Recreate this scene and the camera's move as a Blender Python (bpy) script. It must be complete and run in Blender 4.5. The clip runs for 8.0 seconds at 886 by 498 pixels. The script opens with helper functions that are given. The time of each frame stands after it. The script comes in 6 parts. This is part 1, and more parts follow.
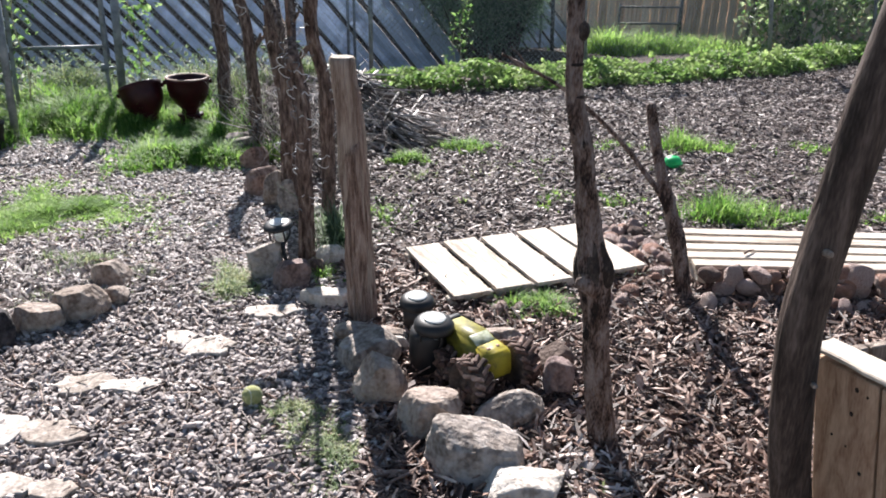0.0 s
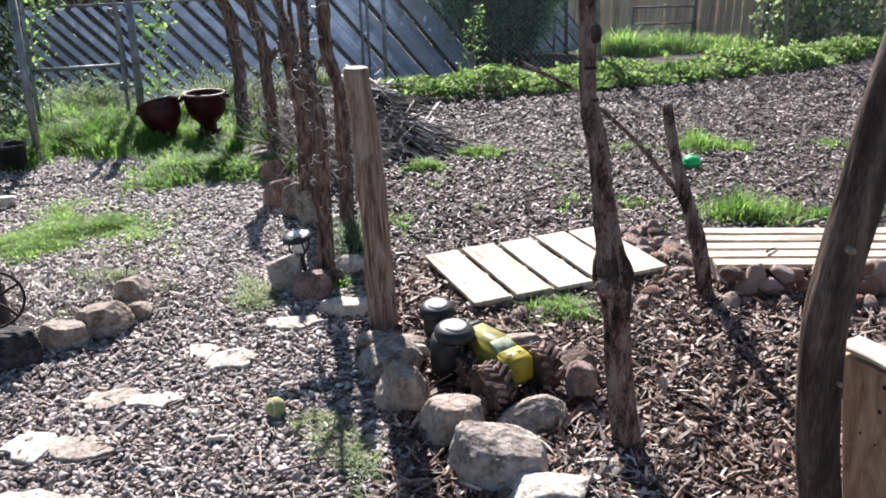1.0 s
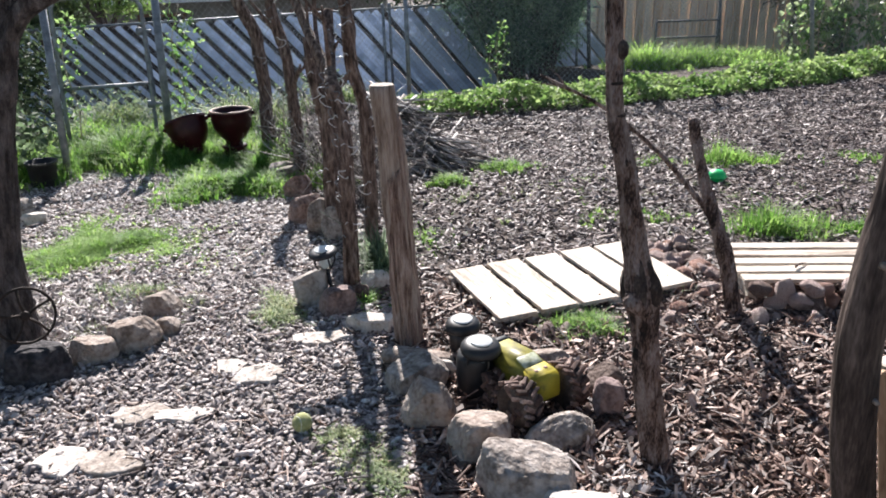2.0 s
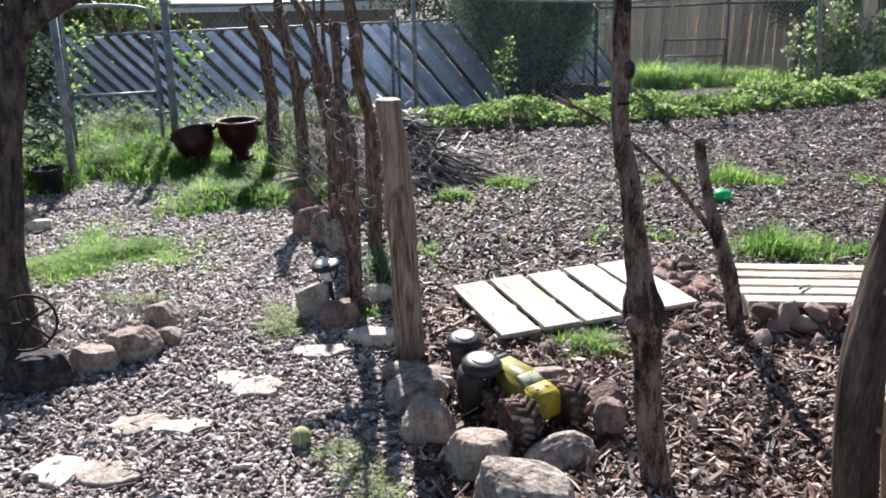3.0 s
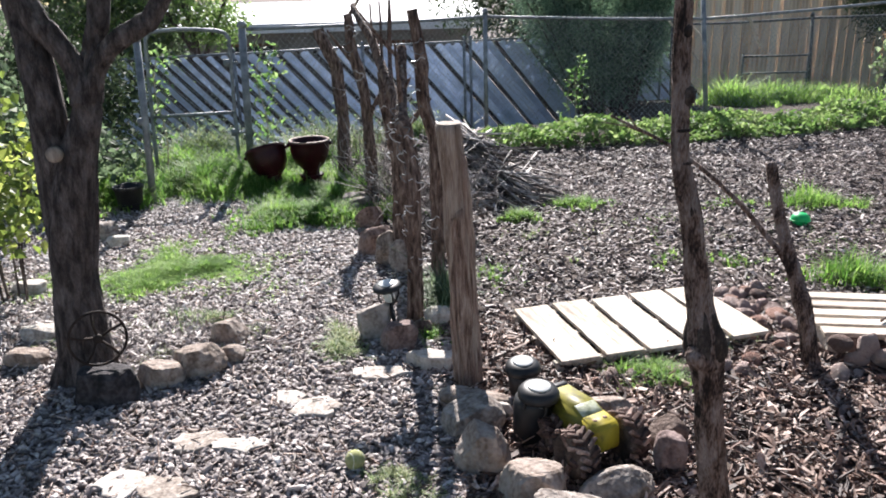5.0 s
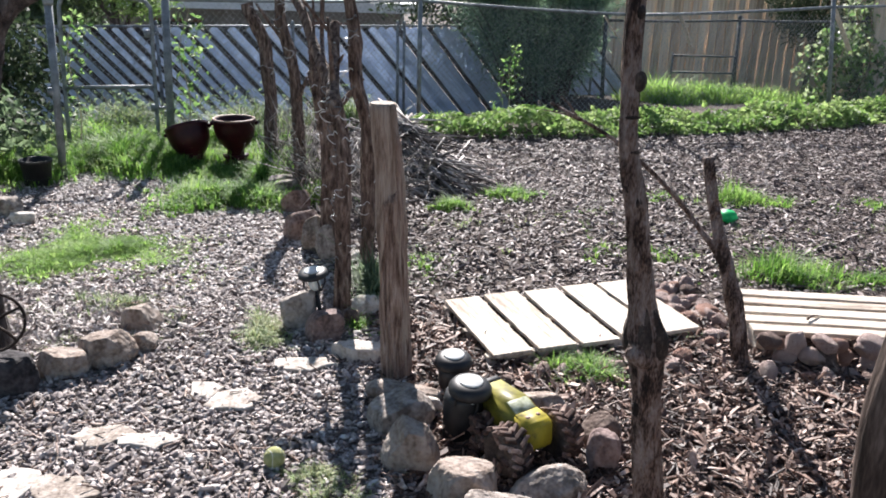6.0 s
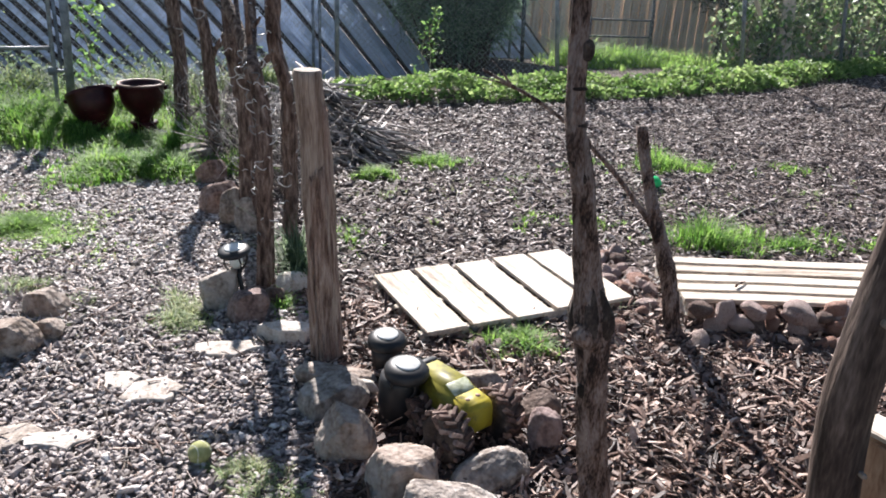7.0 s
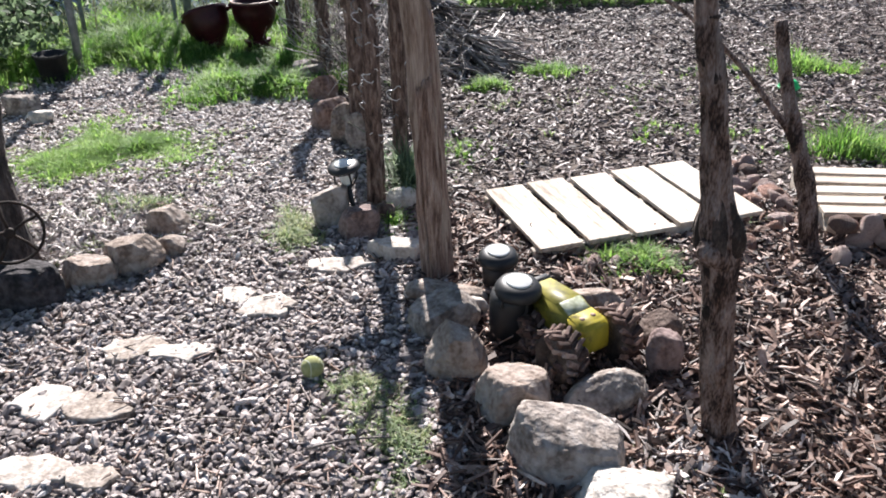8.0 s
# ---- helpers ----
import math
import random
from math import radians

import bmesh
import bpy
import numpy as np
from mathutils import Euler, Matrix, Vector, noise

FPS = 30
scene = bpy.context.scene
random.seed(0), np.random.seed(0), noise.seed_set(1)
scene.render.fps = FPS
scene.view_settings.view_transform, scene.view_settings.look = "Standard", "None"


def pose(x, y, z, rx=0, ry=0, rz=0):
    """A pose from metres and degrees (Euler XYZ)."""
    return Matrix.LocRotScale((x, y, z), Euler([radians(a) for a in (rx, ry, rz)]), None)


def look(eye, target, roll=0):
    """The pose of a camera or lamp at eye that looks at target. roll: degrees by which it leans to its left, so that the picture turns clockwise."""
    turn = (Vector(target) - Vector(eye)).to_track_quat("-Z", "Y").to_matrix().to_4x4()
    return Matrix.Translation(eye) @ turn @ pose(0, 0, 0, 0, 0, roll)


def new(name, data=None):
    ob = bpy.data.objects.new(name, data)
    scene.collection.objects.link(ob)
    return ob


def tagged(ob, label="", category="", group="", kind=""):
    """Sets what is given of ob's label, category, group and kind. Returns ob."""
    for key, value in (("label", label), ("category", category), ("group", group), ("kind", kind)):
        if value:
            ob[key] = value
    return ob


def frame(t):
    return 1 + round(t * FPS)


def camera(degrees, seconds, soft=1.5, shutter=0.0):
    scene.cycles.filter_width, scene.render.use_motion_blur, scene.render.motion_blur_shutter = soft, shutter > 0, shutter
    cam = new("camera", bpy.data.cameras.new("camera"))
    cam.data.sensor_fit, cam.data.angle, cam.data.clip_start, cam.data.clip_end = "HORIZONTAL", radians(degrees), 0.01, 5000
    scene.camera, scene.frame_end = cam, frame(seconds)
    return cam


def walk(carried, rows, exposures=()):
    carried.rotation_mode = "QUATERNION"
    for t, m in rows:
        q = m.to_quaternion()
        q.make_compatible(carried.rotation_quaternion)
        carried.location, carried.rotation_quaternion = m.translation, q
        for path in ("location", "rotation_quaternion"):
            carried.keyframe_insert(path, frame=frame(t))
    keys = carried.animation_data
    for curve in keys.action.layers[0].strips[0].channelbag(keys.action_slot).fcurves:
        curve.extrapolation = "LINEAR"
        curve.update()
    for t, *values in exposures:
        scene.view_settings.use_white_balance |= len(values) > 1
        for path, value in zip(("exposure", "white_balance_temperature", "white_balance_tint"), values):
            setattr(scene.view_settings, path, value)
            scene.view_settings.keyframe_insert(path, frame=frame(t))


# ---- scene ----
cam = camera(58.5, 8.0, 1.85)
PATH = [
    (0, (0.001, -0.017, 1.485), (0.191, 1.826, 0.731), 1.1),
    (0.5, (0.008, -0.019, 1.485), (0.174, 1.829, 0.739), -0.4),
    (1, (0.007, -0.017, 1.487), (0.147, 1.836, 0.749), -1.1),
    (1.5, (-0.005, -0.018, 1.487), (0.104, 1.845, 0.768), -1.7),
    (2, (-0.006, -0.017, 1.492), (0.08, 1.854, 0.789), -1.8),
    (3.5, (0.0, -0.006, 1.499), (0.076, 1.88, 0.836), -0.5),
    (4, (-0.002, -0.006, 1.499), (0.039, 1.882, 0.841), -1.4),
    (4.5, (0.011, -0.003, 1.498), (-0.009, 1.89, 0.855), -1.6),
    (4.7, (0.037, 0.005, 1.52), (-0.05, 1.899, 0.882), -2.4),
    (5.8, (0.062, 0.103, 1.497), (-0.027, 2.005, 0.884), -0.4),
    (6, (0.031, 0.146, 1.472), (0.109, 2.033, 0.816), 1.6),
    (6.2, (0.004, 0.199, 1.472), (0.210, 2.076, 0.812), 2.26),
    (6.3, (-0.000, 0.209, 1.469), (0.290, 2.076, 0.812), 3.06),
    (6.5, (-0.022, 0.24, 1.452), (0.346, 2.093, 0.794), 4.65),
    (6.7, (-0.012, 0.256, 1.464), (0.382, 2.082, 0.748), 4.94),
    (6.8, (-0.013, 0.265, 1.463), (0.380, 2.090, 0.746), 4.71),
    (7, (-0.008, 0.28, 1.467), (0.275, 2.118, 0.732), 2.8),
    (7.2, (0.008, 0.315, 1.458), (0.191, 2.162, 0.714), 1.84),
    (7.5, (0.034, 0.35, 1.447), (0.053, 2.18, 0.64), 0.7),
    (7.6, (0.024, 0.354, 1.443), (-0.018, 2.169, 0.605), 0.04),
    (7.7, (0.022, 0.358, 1.437), (-0.065, 2.149, 0.553), -0.90),
    (7.8, (0.021, 0.361, 1.431), (-0.056, 2.129, 0.500), -1.58),
    (8, (0.017, 0.374, 1.42), (0.005, 2.144, 0.489), -1.4),
]
walk(cam, [(t, look(eye, target, roll)) for t, eye, target, roll in PATH])

# ---- world, sun, exposure ----
world = bpy.data.worlds.new("world")
scene.world = world
world.use_nodes = True
wn = world.node_tree
sky = wn.nodes.new("ShaderNodeTexSky")
sky.sky_type = "NISHITA"
sky.sun_disc = False
SUN_ELEV, SUN_AZ = radians(36), radians(-6)
sky.sun_elevation, sky.sun_rotation = SUN_ELEV, SUN_AZ
sky.dust_density = 0.2
wn.links.new(sky.outputs[0], wn.nodes["Background"].inputs[0])
wn.nodes["Background"].inputs[1].default_value = 0.05
sun = new("sun", bpy.data.lights.new("sun", "SUN"))
sun.data.energy, sun.data.angle, sun.data.color = 5.0, radians(0.53), (1.0, 0.949, 0.932)
sd = Vector((math.sin(SUN_AZ) * math.cos(SUN_ELEV), math.cos(SUN_AZ) * math.cos(SUN_ELEV), math.sin(SUN_ELEV)))
sun.matrix_world = look(sd * 50, (0, 0, 0))
scene.view_settings.exposure = 1.56


# ---- small tools ----
def rnd(a, b):
    return random.uniform(a, b)


def mesh_of(name, bm, material, smooth=True):
    me = bpy.data.meshes.new(name)
    bm.normal_update()
    bm.to_mesh(me)
    bm.free()
    if material:
        me.materials.append(material)
    if smooth:
        me.polygons.foreach_set("use_smooth", [True] * len(me.polygons))
    return me


def mesh_np(name, verts, faces, material, smooth=False):
    """A mesh from arrays: n x 3 places, m x k corner numbers."""
    me = bpy.data.meshes.new(name)
    k = faces.shape[1]
    me.vertices.add(len(verts))
    me.vertices.foreach_set("co", verts.astype(np.float32).ravel())
    me.loops.add(faces.size)
    me.loops.foreach_set("vertex_index", faces.astype(np.int32).ravel())
    me.polygons.add(len(faces))
    me.polygons.foreach_set("loop_start", np.arange(0, faces.size, k, dtype=np.int32))
    me.polygons.foreach_set("loop_total", np.full(len(faces), k, dtype=np.int32))
    me.polygons.foreach_set("use_smooth", np.full(len(faces), smooth))
    me.update(calc_edges=True)
    me.materials.append(material)
    return me


def thing(name, loc, label, category, group="", rz=0.0, kind=""):
    e = new(name)
    e.empty_display_size = 0.05
    e.matrix_world = pose(loc[0], loc[1], loc[2], 0, 0, rz)
    return tagged(e, label, category, group, kind)


def part(name, bm, material, parent, label="", smooth=True):
    ob = new(name, mesh_of(name, bm, material, smooth))
    ob.parent = parent
    return tagged(ob, label)


def part_mesh(name, me, parent, m=None, label=""):
    ob = new(name, me)
    ob.parent = parent
    if m is not None:
        ob.matrix_basis = m
    return tagged(ob, label)


def box(bm, size, m=None, bevel=0.0, seg=1):
    made = bmesh.ops.create_cube(bm, size=1.0)["verts"]
    bmesh.ops.scale(bm, vec=size, verts=made)
    if bevel:
        edges = list({e for v in made for e in v.link_edges})
        res = bmesh.ops.bevel(bm, geom=edges, offset=bevel, segments=seg, affect="EDGES", profile=0.6)
        made = list({v for f in res["faces"] for v in f.verts} | {v for v in made if v.is_valid})
    if m is not None:
        bmesh.ops.transform(bm, matrix=m, verts=made)
    return made


def tube(bm, pts, radii, seg=8, rough=0.0, seed=0, cap=True, ridge=0.0):
    """A round bar through pts; rough: how uneven its skin is, as a share of the radius."""
    pts = [Vector(p) for p in pts]
    n = len(pts)
    if not isinstance(radii, (list, tuple)):
        radii = [radii] * n
    ax = None
    rings = []
    for i, p in enumerate(pts):
        d = (pts[min(i + 1, n - 1)] - pts[max(i - 1, 0)]).normalized()
        if ax is None:
            ax = d.orthogonal().normalized()
        ax = (ax - d * ax.dot(d)).normalized()
        ay = d.cross(ax)
        ring = []
        for k in range(seg):
            a = 2 * math.pi * k / seg
            r = radii[i]
            if rough:
                q = Vector((math.cos(a) * 1.7 + seed * 7.3, math.sin(a) * 1.7, p.length * 2.2 + seed))
                r *= 1 + rough * (noise.noise(q) + 0.6 * noise.noise(q * 2.7))
            if ridge:
                q = Vector((math.cos(a) * 4.6 + seed * 3.1, math.sin(a) * 4.6, p.z * 2.6 + seed))
                r *= 1 + ridge * (noise.noise(q) + 0.7 * noise.noise(Vector((q.x * 2.1, q.y * 2.1, p.z * 9))))
            ring.append(bm.verts.new(p + (ax * math.cos(a) + ay * math.sin(a)) * r))
        rings.append(ring)
    for a, b in zip(rings, rings[1:]):
        for k in range(seg):
            bm.faces.new((a[k], a[(k + 1) % seg], b[(k + 1) % seg], b[k]))
    if cap:
        bm.faces.new(rings[0][::-1])
        bm.faces.new(rings[-1])
    return rings


def lathe(bm, profile, seg=24, m=None, caps=True):
    """A turned body from (radius, height) pairs."""
    rings = []
    for r, z in profile:
        ring = []
        for k in range(seg):
            a = 2 * math.pi * k / seg
            v = Vector((r * math.cos(a), r * math.sin(a), z))
            ring.append(bm.verts.new(m @ v if m is not None else v))
        rings.append(ring)
    for a, b in zip(rings, rings[1:]):
        for k in range(seg):
            bm.faces.new((a[k], a[(k + 1) % seg], b[(k + 1) % seg], b[k]))
    if caps:
        bm.faces.new(rings[0][::-1])
        bm.faces.new(rings[-1])


def bez(p0, p1, p2, n):
    p0, p1, p2 = Vector(p0), Vector(p1), Vector(p2)
    return [p0 * (1 - t) ** 2 + p1 * 2 * t * (1 - t) + p2 * t * t for t in (i / n for i in range(n + 1))]


def smooth_path(pts, per=4):
    """A smooth line through the points (Catmull-Rom)."""
    P = [Vector(p) for p in pts]
    P = [P[0] * 2 - P[1]] + P + [P[-1] * 2 - P[-2]]
    out = []
    for i in range(1, len(P) - 2):
        a, b, c, d = P[i - 1:i + 3]
        for k in range(per):
            t = k / per
            out.append(0.5 * (2 * b + (c - a) * t + (2 * a - 5 * b + 4 * c - d) * t * t + (3 * b - a - 3 * c + d) * t ** 3))
    out.append(P[-2])
    return out


def gz(x, y):
    """Height of the ground."""
    z = 0.012 * noise.noise(Vector((x * 0.9, y * 0.9, 3.1))) + 0.006 * noise.noise(Vector((x * 3.1, y * 3.1, 7.7)))
    drop = 0.035 * (min(y, 24) - 9.4) ** 1.7 if y > 9.4 else 0.0
    if x < 2.6:
        # left of the bush the ground drops behind the wire fence, fitted to the camera's view
        past = min(y, 24) - float(np.interp(x, (-2.05, 0.08, 2.43), (7.25, 8.75, 8.9)))
        fade = min(1.0, 2.6 - x)
        drop = max(drop, 0.2 * past * fade * min(1.0, max(past, 0) / 0.8))
    return z - drop


# ---- materials ----
def material(name, stops, scale=8.0, detail=6.0, rough=0.8, bump=0.3, bump_scale=None, stretch=(1, 1, 1), metal=0.0, island=0.0, piece=0.0, spec=0.3, dist=0.02, fine=0.35, passes=None, warp=0.0):
    """A surface coloured by noise at two scales. stops: (place, colour); island, piece: how far single pieces differ; passes: light that passes a leaf."""
    m = bpy.data.materials.new(name)
    m.use_nodes = True
    t = m.node_tree
    nd, ln = t.nodes, t.links
    b = nd["Principled BSDF"]
    co = nd.new("ShaderNodeTexCoord")
    mp = nd.new("ShaderNodeMapping")
    mp.inputs["Scale"].default_value = stretch
    ln.new(co.outputs["Object"], mp.inputs[0])
    n1 = nd.new("ShaderNodeTexNoise")
    n1.inputs["Scale"].default_value, n1.inputs["Detail"].default_value = scale, detail
    n1.inputs["Distortion"].default_value = warp
    n2 = nd.new("ShaderNodeTexNoise")
    n2.inputs["Scale"].default_value, n2.inputs["Detail"].default_value = scale * 7.3, 3.0
    ln.new(mp.outputs[0], n1.inputs["Vector"])
    ln.new(mp.outputs[0], n2.inputs["Vector"])
    mix = nd.new("ShaderNodeMath")
    mix.operation = "MULTIPLY_ADD"
    sub = nd.new("ShaderNodeMath")
    sub.operation = "SUBTRACT"
    sub.inputs[1].default_value = 0.5
    ln.new(n2.outputs[0], sub.inputs[0])
    ln.new(sub.outputs[0], mix.inputs[0])
    mix.inputs[1].default_value = fine
    ln.new(n1.outputs[0], mix.inputs[2])
    val = mix.outputs[0]
    for share, kind in ((island, "g"), (piece, "o")):
        if not share:
            continue
        src = nd.new("ShaderNodeNewGeometry").outputs["Random Per Island"] if kind == "g" else nd.new("ShaderNodeObjectInfo").outputs["Random"]
        s2 = nd.new("ShaderNodeMath")
        s2.operation = "SUBTRACT"
        s2.inputs[1].default_value = 0.5
        ln.new(src, s2.inputs[0])
        a2 = nd.new("ShaderNodeMath")
        a2.operation = "MULTIPLY_ADD"
        a2.inputs[1].default_value = share
        ln.new(s2.outputs[0], a2.inputs[0])
        ln.new(val, a2.inputs[2])
        val = a2.outputs[0]
    ramp = nd.new("ShaderNodeValToRGB")
    els = ramp.color_ramp.elements
    while len(els) < len(stops):
        els.new(0.5)
    for e, (p, c) in zip(els, stops):
        e.position, e.color = p, (*c, 1)
    ln.new(val, ramp.inputs[0])
    ln.new(ramp.outputs[0], b.inputs["Base Color"])
    b.inputs["Roughness"].default_value = rough
    b.inputs["Metallic"].default_value = metal
    b.inputs["Specular IOR Level"].default_value = spec
    if bump:
        bp = nd.new("ShaderNodeBump")
        bp.inputs["Strength"].default_value, bp.inputs["Distance"].default_value = bump, dist
        if bump_scale:
            n3 = nd.new("ShaderNodeTexNoise")
            n3.inputs["Scale"].default_value, n3.inputs["Detail"].default_value = bump_scale, 8.0
            ln.new(mp.outputs[0], n3.inputs["Vector"])
            ln.new(n3.outputs[0], bp.inputs["Height"])
        else:
            ln.new(mix.outputs[0], bp.inputs["Height"])
        ln.new(bp.outputs[0], b.inputs["Normal"])
    if passes:
        tr = nd.new("ShaderNodeBsdfTranslucent")
        ms = nd.new("ShaderNodeMixShader")
        ms.inputs[0].default_value = passes
        br = nd.new("ShaderNodeHueSaturation")
        br.inputs["Saturation"].default_value, br.inputs["Value"].default_value = 1.1, 1.7
        ln.new(ramp.outputs[0], br.inputs["Color"])
        ln.new(br.outputs[0], tr.inputs[0])
        ln.new(b.outputs[0], ms.inputs[1])
        ln.new(tr.outputs[0], ms.inputs[2])
        ln.new(ms.outputs[0], nd["Material Output"].inputs[0])
    return m


M_GROUND = material("soil", [(0.3, (0.035, 0.026, 0.022)), (0.5, (0.075, 0.057, 0.048)), (0.7, (0.14, 0.112, 0.095))], 9, 8, 0.95, 0.8, 60, dist=0.02)


def grit_on_path(m):
    """Lightens the soil with fine grit on the path's side of the post row."""
    t = m.node_tree
    nd, ln = t.nodes, t.links
    co = nd.new("ShaderNodeTexCoord")
    xyz = nd.new("ShaderNodeSeparateXYZ")
    ln.new(co.outputs["Object"], xyz.inputs[0])

    def op(kind, a, b):
        n = nd.new("ShaderNodeMath")
        n.operation = kind
        for k, v in enumerate((a, b)):
            if isinstance(v, (int, float)):
                n.inputs[k].default_value = v
            else:
                ln.new(v, n.inputs[k])
        return n.outputs[0]
    past = op("MAXIMUM", op("SUBTRACT", xyz.outputs[1], 2.8), 0.0)
    edge = op("SUBTRACT", 0.08, op("MULTIPLY", past, 0.315))
    side = nd.new("ShaderNodeMath")
    side.operation, side.use_clamp = "MULTIPLY", True
    ln.new(op("SUBTRACT", edge, xyz.outputs[0]), side.inputs[0])
    side.inputs[1].default_value = 5.0
    grit = nd.new("ShaderNodeTexNoise")
    grit.inputs["Scale"].default_value, grit.inputs["Detail"].default_value = 90, 6
    ln.new(co.outputs["Object"], grit.inputs["Vector"])
    ramp = nd.new("ShaderNodeValToRGB")
    ramp.color_ramp.elements[0].position, ramp.color_ramp.elements[0].color = 0.35, (0.07, 0.058, 0.05, 1)
    ramp.color_ramp.elements[1].position, ramp.color_ramp.elements[1].color = 0.65, (0.26, 0.225, 0.2, 1)
    ln.new(grit.outputs[0], ramp.inputs[0])
    b = nd["Principled BSDF"]
    old = b.inputs["Base Color"].links[0].from_socket
    far = nd.new("ShaderNodeVectorMath")
    far.operation = "LENGTH"
    ln.new(co.outputs["Object"], far.inputs[0])
    wide = nd.new("ShaderNodeTexNoise")
    wide.inputs["Scale"].default_value, wide.inputs["Detail"].default_value = 0.9, 5
    ln.new(co.outputs["Object"], wide.inputs["Vector"])
    near = nd.new("ShaderNodeMapRange")
    ln.new(op("ADD", far.outputs["Value"], op("MULTIPLY", wide.outputs[0], 4.0)), near.inputs[0])
    for k, v in ((1, 6.0), (2, 9.0), (3, 1.0), (4, 0.0)):
        near.inputs[k].default_value = v
    mx = nd.new("ShaderNodeMix")
    mx.data_type = "RGBA"
    ln.new(op("MULTIPLY", side.outputs[0], near.outputs[0]), mx.inputs[0])
    ln.new(old, mx.inputs[6])
    ln.new(ramp.outputs[0], mx.inputs[7])
    ln.new(mx.outputs[2], b.inputs["Base Color"])


grit_on_path(M_GROUND)
M_GRAVEL = material("gravel", [(0.05, (0.076, 0.06, 0.056)), (0.3, (0.16, 0.129, 0.121)), (0.5, (0.243, 0.207, 0.197)), (0.72, (0.345, 0.29, 0.268)), (0.94, (0.5, 0.447, 0.422)), (1.0, (0.63, 0.59, 0.56))], 30, 5, 0.66, 0.35, 70, island=0.85, spec=0.4, dist=0.004)
M_PATHCHIP = material("pale_path_chip", [(0.05, (0.09, 0.072, 0.066)), (0.3, (0.22, 0.18, 0.168)), (0.5, (0.33, 0.288, 0.272)), (0.72, (0.45, 0.397, 0.373)), (0.94, (0.6, 0.55, 0.52)), (1.0, (0.7, 0.66, 0.63))], 30, 5, 0.66, 0.35, 70, island=0.95, spec=0.4, dist=0.004)
M_CHIP = material("wood_chip", [(0.15, (0.026, 0.014, 0.0105)), (0.42, (0.082, 0.0455, 0.034)), (0.65, (0.17, 0.102, 0.076)), (0.85, (0.29, 0.194, 0.152)), (1.0, (0.5, 0.39, 0.33))], 40, 4, 0.62, 0.3, 120, island=0.95, spec=0.45, dist=0.003)
M_MULCH = material("bark_mulch", [(0.1, (0.032, 0.021, 0.019)), (0.5, (0.088, 0.061, 0.054)), (0.72, (0.175, 0.128, 0.113)), (0.9, (0.35, 0.285, 0.26)), (1.0, (0.52, 0.46, 0.43))], 40, 4, 0.65, 0.3, 120, island=1.0, spec=0.4, dist=0.003)
M_BARK = material("bark", [(0.3, (0.08, 0.045, 0.034)), (0.43, (0.21, 0.135, 0.104)), (0.57, (0.34, 0.24, 0.194)), (0.75, (0.5, 0.395, 0.335))], 24, 10, 0.9, 1.0, 34, stretch=(3.2, 3.2, 0.4), dist=0.035, warp=0.35)
M_STRIPPED = material("stripped_wood", [(0.28, (0.11, 0.072, 0.055)), (0.4, (0.21, 0.146, 0.113)), (0.55, (0.315, 0.238, 0.192)), (0.78, (0.45, 0.37, 0.31))], 9, 10, 0.82, 0.8, 30, stretch=(4, 4, 0.35), dist=0.02, warp=0.3, fine=0.6)
M_BARKPOST = material("juniper_bark", [(0.3, (0.03, 0.019, 0.016)), (0.43, (0.1, 0.065, 0.053)), (0.57, (0.2, 0.141, 0.117)), (0.75, (0.38, 0.305, 0.265))], 24, 10, 0.9, 1.0, 34, stretch=(2.4, 2.4, 0.6), dist=0.04, warp=0.3)
M_BARKDARK = material("dark_bark", [(0.25, (0.025, 0.02, 0.017)), (0.5, (0.09, 0.07, 0.062)), (0.75, (0.2, 0.165, 0.148))], 10, 8, 0.9, 1.0, 16, stretch=(3, 3, 0.5), dist=0.03, warp=0.5)
M_SMOOTHBARK = material("smooth_dark_bark", [(0.28, (0.024, 0.017, 0.014)), (0.5, (0.066, 0.047, 0.039)), (0.76, (0.15, 0.113, 0.095))], 9, 9, 0.75, 0.5, 30, stretch=(3.0, 3.0, 0.5), dist=0.01, warp=0.15, fine=0.6, spec=0.2)
# Dull grey-green that stands for the vine's leaves in shade.
M_IVYSHADE = material("shaded_vine_leaf", [(0.2, (0.05, 0.072, 0.038)), (0.5, (0.135, 0.172, 0.095)), (0.8, (0.3, 0.35, 0.215))], 3, 3, 0.4, 0, island=0.75, spec=0.5, passes=0.55)
M_KNOT = material("blackened_knot", [(0.3, (0.01, 0.008, 0.007)), (0.5, (0.035, 0.026, 0.022)), (0.7, (0.11, 0.085, 0.073))], 16, 9, 0.9, 1.0, 34, stretch=(2, 2, 0.8), dist=0.03)
M_BARKTREE = material("grey_brown_bark", [(0.3, (0.015, 0.012, 0.0115)), (0.43, (0.047, 0.037, 0.035)), (0.58, (0.1, 0.082, 0.078)), (0.78, (0.19, 0.163, 0.153))], 12, 10, 0.92, 1.0, 17, stretch=(2.6, 2.6, 0.85), dist=0.06, warp=0.45)
M_BARKFP = material("scarred_bark", [(0.3, (0.012, 0.008, 0.007)), (0.41, (0.05, 0.031, 0.025)), (0.49, (0.15, 0.1, 0.082)), (0.62, (0.245, 0.193, 0.174)), (0.84, (0.36, 0.308, 0.285))], 12, 9, 0.85, 1.0, 28, stretch=(2.4, 2.4, 0.8), dist=0.045, warp=0.3, fine=0.6)
